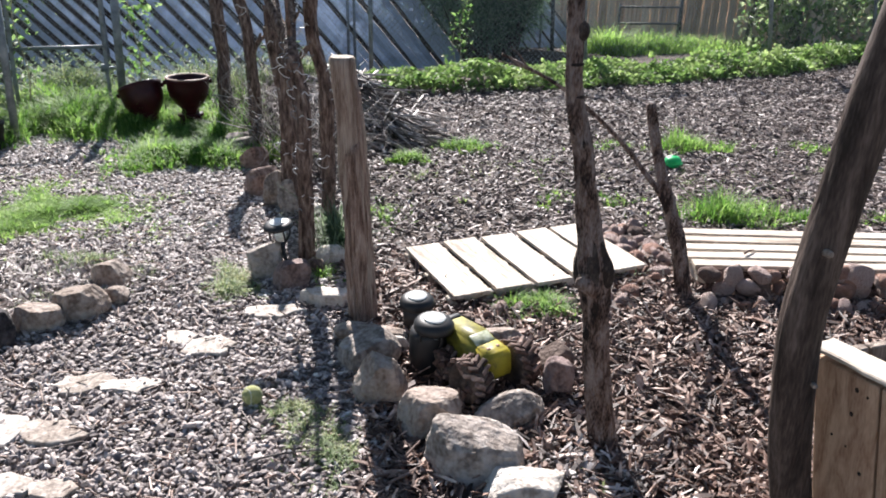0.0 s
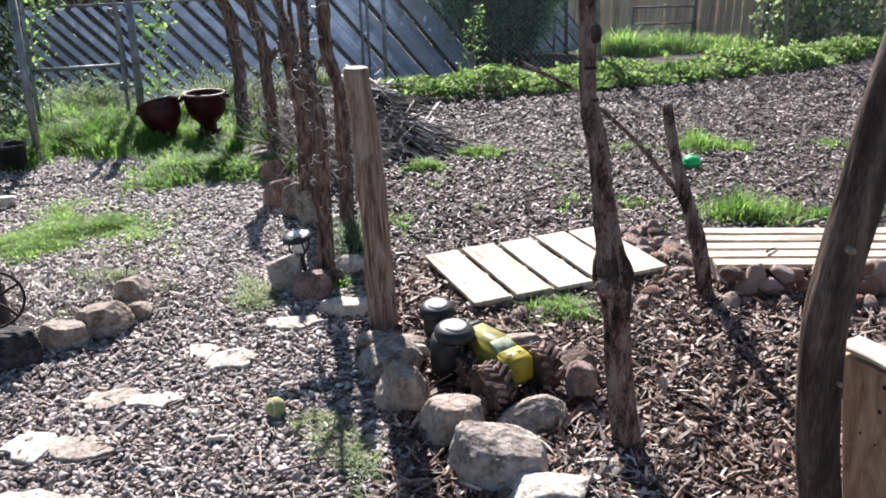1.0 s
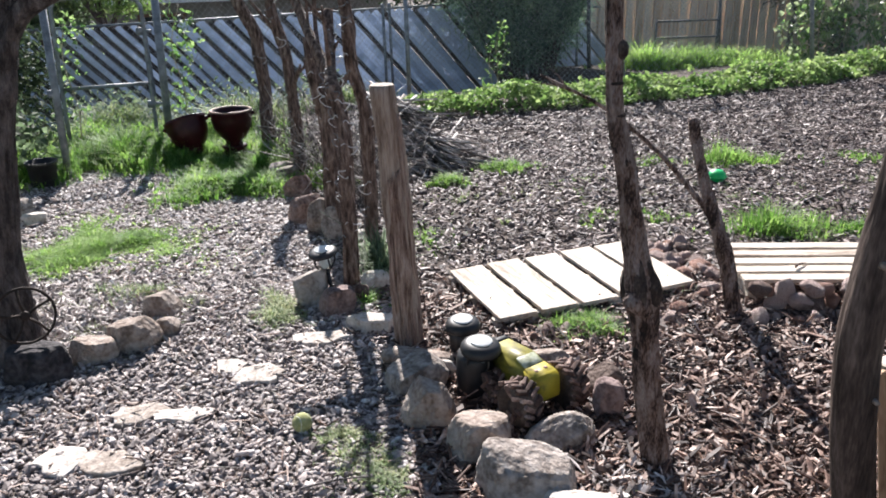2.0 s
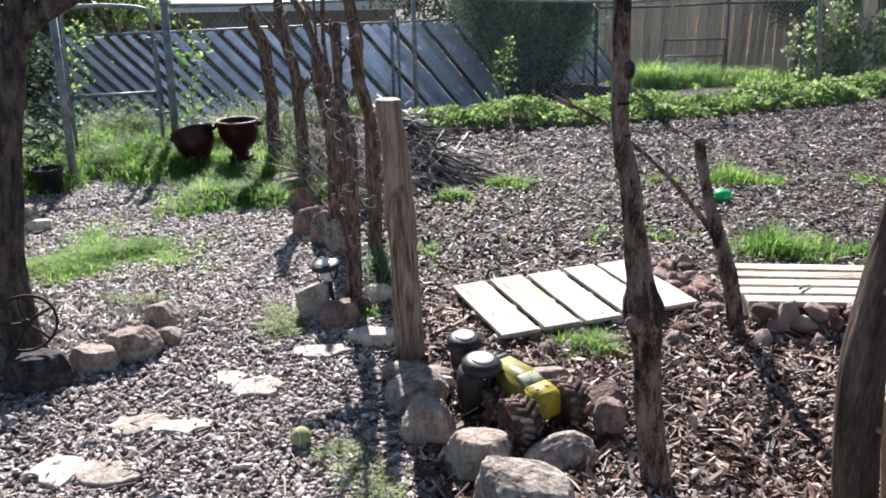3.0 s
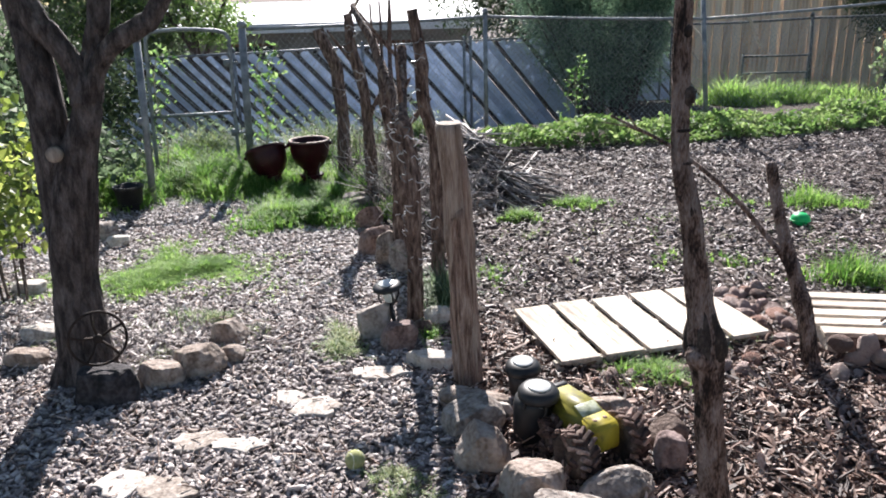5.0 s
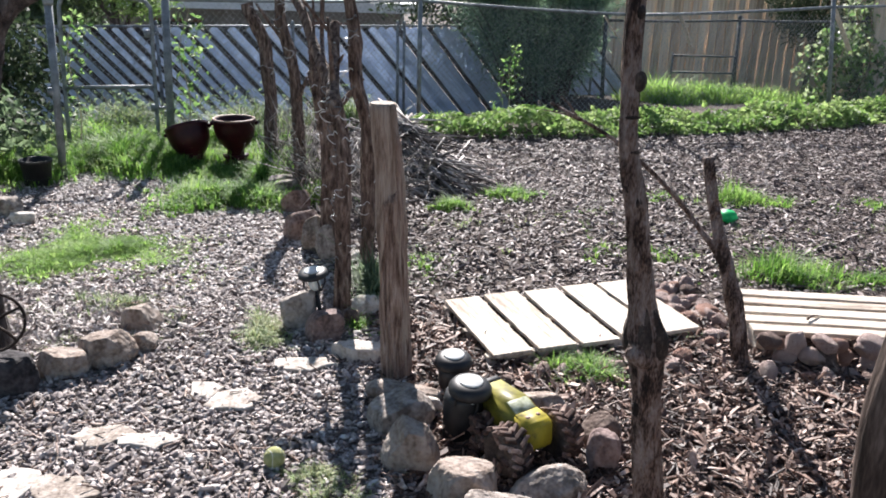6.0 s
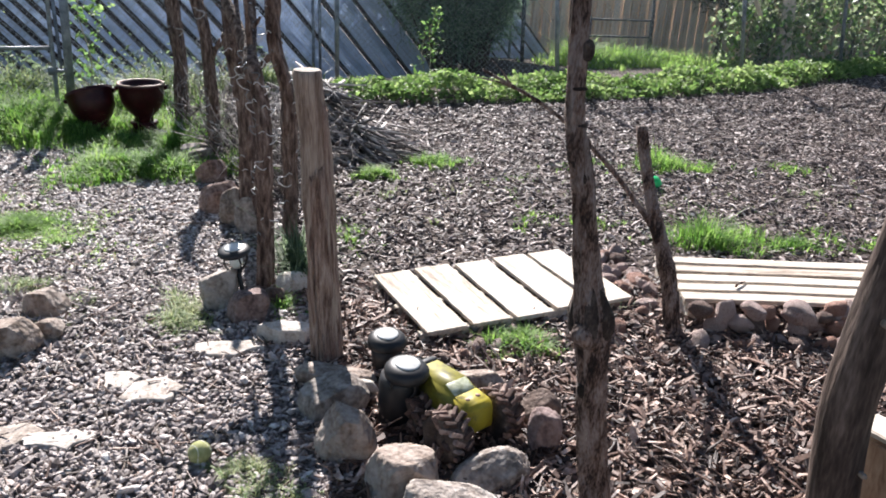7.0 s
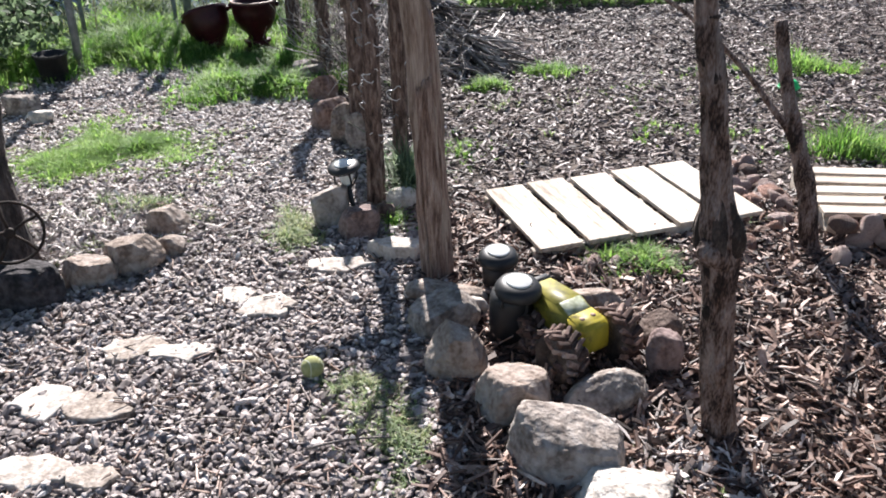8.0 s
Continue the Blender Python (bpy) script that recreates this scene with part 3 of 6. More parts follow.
# ---- plants: grass and leaves ----
def blades(name, regions, mat, label, seed, cat="grass", width=0.004, tuft=9):
    """Grass blades in tufts. regions: x, y, half widths, count, height."""
    g = np.random.default_rng(seed)
    Vs, Fs, base = [], [], 0
    for cx, cy, rx, ry, n, h in regions:
        nt = max(4, n // tuft)
        a, r = g.uniform(0, 2 * np.pi, nt), np.minimum(np.abs(g.normal(0, 0.55, nt)) + 0.25 * g.uniform(0, 1, nt), 1.7)
        wob = 1 + 0.25 * np.sin(3 * a + cx * 9) + 0.15 * np.sin(5 * a + cy * 7)
        tx, ty = cx + rx * r * wob * np.cos(a), cy + ry * r * wob * np.sin(a)
        clump = np.array([noise.noise(Vector((p * 4.5, q * 4.5, 0.7))) + 0.6 * noise.noise(Vector((p * 12, q * 12, 2.7))) for p, q in zip(tx, ty)])
        th = h * g.uniform(0.55, 1.2, nt) * (1.1 - 0.42 * r) * np.clip(1.0 + 0.9 * clump, 0.4, 1.9)
        keep = g.uniform(-0.9, 0.6, nt) < clump + 0.25
        sel = np.repeat(np.where(keep)[0], tuft)
        m = len(sel)
        d = g.uniform(0, 2 * np.pi, m)
        off = np.abs(g.normal(0, 0.22, m)) * th[sel]
        x, y = tx[sel] + off * np.cos(d), ty[sel] + off * np.sin(d)
        d = d + g.normal(0, 0.6, m)
        z = np.array([gz(p, q) for p, q in zip(x, y)])
        hh = th[sel] * g.uniform(0.45, 1.15, m)
        w = width * g.uniform(0.6, 1.5, m)
        lean = g.uniform(0.1, 1.3, m) * hh
        o = np.stack([x, y, z], 1)
        side = np.stack([-np.sin(d), np.cos(d), 0 * d], 1) * w[:, None]
        out = np.stack([np.cos(d), np.sin(d), 0 * d], 1) * lean[:, None]
        up = np.array([0, 0, 1.0])[None] * hh[:, None]
        tip = o + out + up * g.uniform(0.55, 1.0, m)[:, None]
        P = np.stack([o - side, o + side, o + 0.25 * out + 0.6 * up + side * 0.85, o + 0.25 * out + 0.6 * up - side * 0.85, tip + side * 0.12, tip - side * 0.12], 1)
        f = np.array([[0, 1, 2, 3], [3, 2, 4, 5]])
        Vs.append(P.reshape(-1, 3))
        Fs.append((f[None] + (np.arange(m) * 6)[:, None, None]).reshape(-1, 4) + base)
        base += 6 * m
    return tagged(new(name, mesh_np(name, np.concatenate(Vs), np.concatenate(Fs), mat)), label, cat, kind="stuff")


def leaf_arrays(P, size, g, aspect=0.62, flat=0.6):
    """Folded pointed leaves at the places P."""
    L = np.array([(-0.1, 0, 0), (0.35, 0.5 * aspect, 0.1), (0.35, -0.5 * aspect, 0.1), (1.0, 0, -0.08), (0.4, 0, -0.02)], float)
    f = np.array([[0, 4, 1], [0, 2, 4], [4, 3, 1], [4, 2, 3]])
    s = size * g.uniform(0.55, 1.3, len(P))
    R = turns(len(P), g, flat)
    V = np.einsum("nij,nkj->nki", R, L[None] * s[:, None, None]) + P[:, None, :]
    F = f[None] + (np.arange(len(P)) * 5)[:, None, None]
    return V.reshape(-1, 3), F.reshape(-1, 3)


def cloud(n, lumps, g):
    """Places inside lumps (x, y, z, rx, ry, rz), denser towards their skins."""
    pick = g.integers(0, len(lumps), n)
    L = np.array(lumps, float)[pick]
    d = g.normal(0, 1, (n, 3))
    d /= np.linalg.norm(d, axis=1)[:, None]
    r = g.uniform(0, 1, n) ** 0.4 * (1 + 0.22 * np.abs(g.normal(0, 1, n)))
    return L[:, :3] + d * r[:, None] * L[:, 3:]


blades("grass_patch", [(-1.78, 4.18, 0.48, 0.36, 52000, 0.05), (-1.6, 4.25, 0.3, 0.25, 16000, 0.045), (-1.4, 4.3, 0.3, 0.25, 3500, 0.035)], M_PATCH, "bright green low grass patch in the gravel", 3, width=0.0019, tuft=7)
blades("tall_grass", [(-2.2, 6.35, 0.75, 0.4, 24000, 0.18), (-1.5, 5.95, 0.42, 0.25, 5000, 0.09), (-1.22, 5.3, 0.45, 0.26, 15000, 0.13), (-1.05, 5.75, 0.18, 0.35, 3500, 0.13), (-2.8, 6.0, 0.4, 0.45, 9000, 0.17), (-2.5, 7.1, 0.6, 0.25, 7000, 0.2), (-1.5, 7.1, 0.5, 0.3, 5000, 0.18), (-1.0, 6.4, 0.4, 0.5, 1700, 0.12), (-3.2, 5.6, 0.4, 0.5, 2000, 0.15)], M_GRASS, "tall bright green grass along the gate and pots", 4, width=0.0034)
blades("weeds", [(-2.6, 7.6, 0.5, 0.25, 3500, 0.26), (-1.6, 7.8, 0.5, 0.3, 3500, 0.26), (-0.7, 8.2, 0.5, 0.25, 2200, 0.22), (-3.3, 6.8, 0.4, 0.3, 2000, 0.25)], M_WEED, "tall green weeds between the gate and the slat fence", 14, width=0.004)
blades("weed_tufts", [(2.4, 5.45, 0.26, 0.16, 2000, 0.16), (2.08, 3.98, 0.28, 0.14, 2000, 0.18), (2.5, 3.92, 0.55, 0.15, 1200, 0.07), (0.28, 5.2, 0.16, 0.1, 1300, 0.06), (0.71, 5.5, 0.22, 0.15, 1500, 0.06), (1.2, 5.15, 0.2, 0.1, 420, 0.045), (1.75, 5.5, 0.3, 0.2, 500, 0.045), (3.3, 5.4, 0.3, 0.2, 420, 0.05), (1.3, 4.3, 0.5, 0.25, 700, 0.045), (0.7, 2.94, 0.24, 0.15, 4200, 0.075), (0.1, 4.1, 0.2, 0.35, 800, 0.05), (-0.2, 3.3, 0.1, 0.16, 400, 0.045), (-0.62, 5.35, 0.08, 0.14, 250, 0.16)], M_GRASS, "green weed tufts in the mulch", 6, width=0.0024)
blades("dark_weed", [(-0.12, 3.62, 0.06, 0.06, 420, 0.26), (-0.17, 3.75, 0.06, 0.08, 260, 0.2)], M_LEAFDARK, "dark green weed clump between the posts", 16, width=0.004)
blades("thin_grass", [(-0.25, 2.24, 0.12, 0.12, 1200, 0.035), (-0.12, 1.99, 0.14, 0.15, 1700, 0.032), (-1.35, 3.1, 0.3, 0.16, 900, 0.04), (-1.75, 3.3, 0.35, 0.2, 900, 0.04), (-1.3, 3.5, 0.3, 0.16, 1300, 0.04), (-0.585, 3.2, 0.12, 0.2, 2600, 0.055), (-0.14, 1.9, 0.14, 0.2, 1300, 0.03), (-0.22, 2.1, 0.1, 0.16, 400, 0.03), (-1.02, 3.35, 0.14, 0.16, 350, 0.035), (-1.5, 3.35, 0.4, 0.25, 500, 0.03), (2.2, 4.6, 0.9, 0.6, 700, 0.035), (1.2, 4.9, 0.9, 0.4, 800, 0.03), (3.2, 4.8, 0.8, 0.8, 700, 0.035), (0.35, 4.9, 0.3, 0.5, 450, 0.035), (0.55, 1.85, 0.2, 0.14, 300, 0.03), (1.2, 3.25, 0.12, 0.2, 250, 0.05), (0.2, 1.62, 0.2, 0.1, 250, 0.03)], M_DRYGRASS, "sparse yellowed grass between the stones", 7, width=0.0022)
blades("far_grass", [(3.7, 10.75, 0.8, 0.35, 9000, 0.26), (4.5, 11.2, 0.9, 0.45, 8000, 0.22), (5.4, 11.3, 0.6, 0.4, 2200, 0.15), (3.35, 10.5, 0.3, 0.3, 4000, 0.3), (3.2, 10.6, 0.22, 0.14, 700, 0.36)], M_PATCH, "sunlit tall yellow-green grass behind the wire fence", 8, width=0.0045)


g = np.random.default_rng(15)
P = np.concatenate([cloud(2 * n, [lump], g) for n, lump in ((600, (-2.7, 7.5, 0.1, 0.5, 0.3, 0.26)), (600, (-1.7, 7.9, 0.05, 0.6, 0.4, 0.3)), (500, (-0.9, 8.3, 0.05, 0.5, 0.4, 0.3)), (400, (-3.5, 7.0, 0.1, 0.4, 0.3, 0.3)), (300, (-2.4, 8.6, -0.2, 0.7, 0.3, 0.25)))])
V, F = leaf_arrays(P, 0.045, g, 0.5, 0.9)
tagged(new("weed_leaves", mesh_np("weed_leaves", V, F, M_LEAFDARK)), "leafy weeds at the foot of the slat fence", "plants", kind="stuff")


def band_places(line, half, n, g, h):
    """Places strewn along a bent line, under a rounded back of height h."""
    L = np.array(line, float)
    seg = np.linalg.norm(np.diff(L, axis=0), axis=1)
    s = g.uniform(0, seg.sum(), n)
    k = np.searchsorted(np.cumsum(seg), s)
    t = (s - np.concatenate([[0], np.cumsum(seg)])[k]) / seg[k]
    P = L[k] + (L[k + 1] - L[k]) * t[:, None]
    u = g.uniform(-1, 1, n)
    x, y = P[:, 0] + g.normal(0, 0.05, n), P[:, 1] + u * half
    lump = np.array([max(0.25, 1.0 + 0.65 * noise.noise(Vector((a * 2.3, b * 2.3, 0.4))) + 0.5 * noise.noise(Vector((a * 6.1, b * 6.1, 4.4)))) for a, b in zip(x, y)])
    z = np.array([gz(a, b) for a, b in zip(x, y)]) + h * lump * np.sqrt(1 - u * u * 0.92) * g.uniform(0.25, 1.0, n) ** 0.5
    return np.stack([x, y, z], 1)


g = np.random.default_rng(11)
P = band_places([(0.0, 7.75), (1.4, 8.02), (2.6, 8.25), (4.7, 8.95), (7.3, 10.5), (9.0, 11.6)], 0.42, 21000, g, 0.18)
P[:, 1] += 0.1 * np.array([noise.noise(Vector((a * 3.1, 2.0, 7.4))) for a in P[:, 0]])
V, F = leaf_arrays(P, 0.054, g, 0.68, 0.7)
tagged(new("ground_cover", mesh_np("ground_cover", V, F, M_LEAFGOLD)), "low bright green leafy ground cover along the fence", "plants", kind="stuff")
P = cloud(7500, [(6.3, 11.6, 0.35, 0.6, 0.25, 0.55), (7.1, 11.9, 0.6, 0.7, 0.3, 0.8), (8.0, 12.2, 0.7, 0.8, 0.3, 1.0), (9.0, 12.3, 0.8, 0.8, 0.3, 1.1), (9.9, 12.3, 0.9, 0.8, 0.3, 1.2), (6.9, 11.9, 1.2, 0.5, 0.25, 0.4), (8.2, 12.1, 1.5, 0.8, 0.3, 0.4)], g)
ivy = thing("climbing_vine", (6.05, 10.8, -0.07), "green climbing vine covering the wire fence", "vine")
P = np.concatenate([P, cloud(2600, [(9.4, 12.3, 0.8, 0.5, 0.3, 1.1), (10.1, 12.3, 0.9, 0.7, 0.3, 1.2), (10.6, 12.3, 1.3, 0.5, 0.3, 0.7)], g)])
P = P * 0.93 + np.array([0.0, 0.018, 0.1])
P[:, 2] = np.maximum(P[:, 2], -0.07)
# Bright and dull leaf tones imitate sun and shade; dull ones thicken rightwards.
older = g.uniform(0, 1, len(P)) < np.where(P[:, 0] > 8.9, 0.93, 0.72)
for sel, mt, lab in ((~older, M_LEAF, "young bright green leaves"), (older, M_IVYSHADE, "older grey-green leaves")):
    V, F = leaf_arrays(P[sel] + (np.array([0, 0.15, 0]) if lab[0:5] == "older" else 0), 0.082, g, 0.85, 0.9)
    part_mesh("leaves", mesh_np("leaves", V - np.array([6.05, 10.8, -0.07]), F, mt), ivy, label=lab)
bm = bmesh.new()
for k in range(14):
    x0 = -0.5 + k * 0.33
    y0 = -0.4 + (x0 + 0.5) * 0.66
    pts = [(x0 + rnd(-0.1, 0.1) + 0.25 * q * rnd(-1, 1), y0 + rnd(-0.04, 0.12), q * 1.7 - 0.05) for q in (0, 0.25, 0.5, 0.75, 1)]
    tube(bm, smooth_path(pts, 3), [0.012, 0.009] + [0.006] * 11, 5)
part("stem", bm, M_BARK, ivy)


def tree_from(name, loc, label, category, stems, lumps, n, size, leaf_mat, bark, seed, aspect=0.5):
    """A plant from stems (points, first and last radius) and a crown of leaves."""
    e = thing(name, loc, label, category)
    bm = bmesh.new()
    for k, (pts, r0, r1) in enumerate(stems):
        path = smooth_path(pts, 5)
        tube(bm, path, [r0 + (r1 - r0) * i / (len(path) - 1) for i in range(len(path))], 12, 0.12, seed + k)
    part("trunk", bm, bark, e)
    gg = np.random.default_rng(seed)
    V, F = leaf_arrays(cloud(n, lumps, gg), size, gg, aspect, 0.9)
    part_mesh("crown", mesh_np("crown", V, F, leaf_mat), e)
    return e


def random_stems(n, spread, height, r, seed):
    rr = random.Random(seed)
    out = []
    for _ in range(n):
        a, q = rr.uniform(0, 6.28), rr.uniform(0.3, 1) * spread
        h = height * rr.uniform(0.6, 1)
        out.append(([(0.06 * math.cos(a), 0.06 * math.sin(a), -0.02), (q * 0.4 * math.cos(a), q * 0.4 * math.sin(a), h * 0.45), (q * math.cos(a), q * math.sin(a), h)], r, r * 0.25))
    return out


def feathery_bush(loc, label, plumes, seed):
    """Long arching plumes fanned out from one foot, each with hair-thin leaflets."""
    rr, gg = random.Random(seed), np.random.default_rng(seed)
    e = thing("bush", loc, label, "bush")
    bm = bmesh.new()
    places = []
    for k in range(plumes):
        out, L = rr.uniform(0.1, 1.0), rr.uniform(1.5, 2.85)
        c, d = rr.choice((-1, 1)), rr.uniform(-0.35, 0.35)
        foot = Vector((c * 0.34 * out, d * 0.34, -0.03))
        reach = L * (0.62 if c < 0 else 0.48) * out
        tip = Vector((c * reach, d * reach, L * (1 - 0.16 * out)))
        p = bez(foot, Vector((c * reach * 0.55, d * reach * 0.55, L * 0.55)), tip, 14)
        tube(bm, p, [0.016 - 0.013 * q / (len(p) - 1) for q in range(len(p))], 5)
        n = int(150 * L)
        t = gg.uniform(0.16 if out < 0.5 else 0.3, 1.0, n)
        at = t * (len(p) - 1)
        i0 = np.minimum(at.astype(int), len(p) - 2)
        A = np.array([tuple(q) for q in p])
        P = A[i0] + (A[i0 + 1] - A[i0]) * (at - i0)[:, None]
        P += gg.normal(0, 1, (n, 3)) * (0.05 + 0.1 * np.sin(np.pi * np.clip(t, 0, 0.93)))[:, None]
        places.append(P)
    part("stem", bm, M_BARKDARK, e)
    V, F = leaf_arrays(np.concatenate(places), 0.105, gg, 0.06, 0.9)
    part_mesh("crown", mesh_np("crown", V, F, M_FEATHER), e)


feathery_bush((1.82, 11.5, -0.4), "dark feathery evergreen bush behind the wire fence", 115, 21)
tree_from("tree", (-4.3, 12.1, -0.5), "green leafy tree behind the gate", "tree",
          [([(0, 0, -0.05), (0.05, 0, 1.1), (-0.1, 0, 2.1)], 0.065, 0.04), ([(0.05, 0, 0.9), (0.45, 0, 1.7), (0.8, 0.1, 2.6)], 0.04, 0.02), ([(0, 0, 1.2), (-0.5, 0, 2.0), (-1.0, 0, 2.7)], 0.04, 0.02)],
          [(-0.65, 0, 2.0, 0.9, 0.6, 0.75), (0.15, 0, 1.95, 0.7, 0.6, 0.6), (-0.3, 0, 2.75, 0.9, 0.7, 0.75), (0.4, 0, 1.55, 0.45, 0.4, 0.3), (-1.5, 0, 2.1, 0.75, 0.6, 0.9), (-1.8, 0, 1.2, 0.6, 0.5, 0.5), (-0.2, 0.1, 2.3, 0.95, 0.6, 0.6)], 8000, 0.085, M_LEAFGOLD, M_BARKDARK, 31, 0.4)
tree_from("bush", (-3.3, 5.6, 0), "bright yellow-green leafy bush beside the path", "bush", random_stems(9, 0.5, 1.2, 0.014, 9),
          [(0, 0, 0.4, 0.45, 0.45, 0.35), (-0.1, -0.2, 0.65, 0.35, 0.4, 0.3), (-0.4, 0.1, 0.8, 0.4, 0.5, 0.5), (0.25, 0.35, 0.3, 0.35, 0.35, 0.25)], 1900, 0.075, M_LEAFDARK, M_BARKDARK, 41, 0.75)
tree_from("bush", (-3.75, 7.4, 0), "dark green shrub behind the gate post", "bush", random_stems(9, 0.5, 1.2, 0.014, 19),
          [(0, 0, 0.5, 0.6, 0.5, 0.5), (0.1, 0, 0.7, 0.5, 0.4, 0.35)], 3600, 0.07, M_SHADELEAF, M_BARKDARK, 42, 0.5)
tree_from("vine_plant", (1.0, 8.35, 0), "thin green vine shoot climbing the wire fence", "vine", [([(0, 0, 0), (0.03, 0.15, 0.3), (0.02, 0.2, 0.55), (0.1, 0.22, 0.8)], 0.006, 0.003), ([(0.02, 0, 0), (-0.06, 0.15, 0.3), (-0.02, 0.2, 0.6)], 0.005, 0.003)],
          [(0, 0.1, 0.25, 0.13, 0.08, 0.2), (0.02, 0.18, 0.5, 0.1, 0.05, 0.15), (0.08, 0.2, 0.7, 0.06, 0.04, 0.12)], 130, 0.05, M_LEAF, M_STRAW, 43, 0.7)
tree_from("vine_plant", (-1.95, 7.0, 0), "leafy vine twining up the gate post", "vine", [([(0, 0, 0), (0.06, 0.05, 0.4), (0.0, 0.05, 0.8), (0.1, 0.08, 1.15)], 0.006, 0.003)],
          [(0.05, 0.05, 0.45, 0.12, 0.06, 0.3), (0.1, 0.06, 0.9, 0.16, 0.06, 0.25)], 170, 0.055, M_LEAF, M_STRAW, 44, 0.7)
tree_from("vine_plant", (-2.74, 6.74, 0), "thin leafy vine climbing the gate frame", "vine", [([(0, 0, 0), (0.03, 0.02, 0.35), (-0.02, 0.02, 0.75), (0.05, 0.02, 1.1)], 0.006, 0.003)],
          [(0.0, 0.02, 0.3, 0.12, 0.05, 0.25), (0.03, 0.02, 0.72, 0.1, 0.05, 0.22), (0.1, 0.02, 1.0, 0.12, 0.05, 0.12)], 130, 0.05, M_LEAF, M_STRAW, 54, 0.7)
tree_from("shrub", (-2.42, 3.78, gz(-2.42, 3.78)), "large-leaved shrub with sunlit yellow-green leaves behind the tree", "shrub", random_stems(7, 0.4, 0.95, 0.007, 29),
          [(0.05, 0, 0.75, 0.22, 0.2, 0.25), (-0.2, 0.1, 0.95, 0.3, 0.25, 0.25), (0.1, -0.1, 0.5, 0.24, 0.2, 0.2), (-0.25, 0.1, 0.45, 0.3, 0.25, 0.3)], 950, 0.055, M_YELLOWLEAF, M_BARKDARK, 55, 0.85)
tree_from("tree", (-6.3, 12.4, gz(-6.3, 12.4)), "dense green tree filling the corner behind the gate", "tree",
          [([(0, 0, -0.05), (0.05, 0, 0.8), (-0.1, 0, 1.8)], 0.09, 0.05), ([(0.05, 0, 0.7), (0.5, 0, 1.3), (0.9, 0.1, 2.2)], 0.05, 0.02)],
          [(-0.6, 0, 0.9, 0.8, 0.5, 0.7), (0.5, 0, 0.8, 0.7, 0.5, 0.6), (0, 0, 1.7, 1.0, 0.6, 0.7), (1.0, 0, 1.7, 0.7, 0.5, 0.6), (-1.3, 0, 1.6, 0.8, 0.5, 0.8), (1.3, 0, 2.4, 0.8, 0.5, 0.6), (0.2, 0, 2.6, 1.0, 0.6, 0.6), (0.3, 0, 3.2, 1.2, 0.6, 0.6)], 22000, 0.11, M_LEAFDARK, M_BARKDARK, 51, 0.45)
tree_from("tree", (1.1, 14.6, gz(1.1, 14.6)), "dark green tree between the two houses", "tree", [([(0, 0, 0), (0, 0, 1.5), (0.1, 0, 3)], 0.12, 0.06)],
          [(0, 0, 2.0, 1.2, 1, 0.9), (0.9, 0, 2.6, 1.0, 1, 0.8), (-0.9, 0, 2.8, 1.0, 1, 0.9), (0, 0, 3.4, 1.2, 1, 0.8)], 9000, 0.13, M_SHADELEAF, M_BARKDARK, 46, 0.4)
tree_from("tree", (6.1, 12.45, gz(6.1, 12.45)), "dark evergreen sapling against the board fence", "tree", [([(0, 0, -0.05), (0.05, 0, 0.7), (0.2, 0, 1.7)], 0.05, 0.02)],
          [(-0.15, 0, 1.15, 0.4, 0.2, 0.3), (0.4, 0, 1.0, 0.4, 0.2, 0.35), (0.2, 0, 1.5, 0.6, 0.2, 0.35), (-0.4, 0, 1.5, 0.35, 0.2, 0.3)], 3600, 0.11, M_SHADELEAF, M_BARKDARK, 48, 0.14)
tree_from("tree", (9.6, 15.4, gz(9.6, 15.4) + 0.1), "dark evergreen tree by the board fence", "tree", [([(0, 0, 0), (0, 0, 0.9), (0.1, 0, 2.0)], 0.12, 0.06)],
          [(-0.8, 0, 2.2, 1.1, 0.5, 0.9), (0.4, 0, 1.8, 1.1, 0.5, 0.9), (1.4, 0, 2.4, 1.1, 0.6, 1.1), (0.5, 0, 3.1, 1.2, 0.5, 0.8), (2.5, 0, 2.2, 1.1, 0.6, 1.1)], 11000, 0.14, M_LEAFDARK, M_BARKDARK, 47, 0.2)


# ---- fences and gate ----
FENCE = [(-2.05, 6.94, 1.25), (0.08, 8.62, 1.25), (2.46, 8.72, 1.5), (4.83, 9.17, 1.62), (7.0, 10.55, 1.7), (9.1, 11.95, 1.7)]
RAILS = (1.22, 1.21, 1.12, 1.24, 1.3, 1.3)
MESH_TOPS = (1.22, 1.2, 1.16, 1.58, 1.65)

# pale boards slanting down from the top rail
BRACES = [((2.02, 8.78, 1.1), (2.36, 8.78, 0.68)), ((2.2, 8.79, 1.12), (2.42, 8.79, 0.88)), ((2.85, 8.84, 1.14), (3.02, 8.88, 0.8)), ((4.7, 9.24, 1.25), (5.06, 9.4, 0.76))]
SLAT2 = ((1.5, 12.62, -0.32), (3.6, 12.72, -0.32), 0.92)


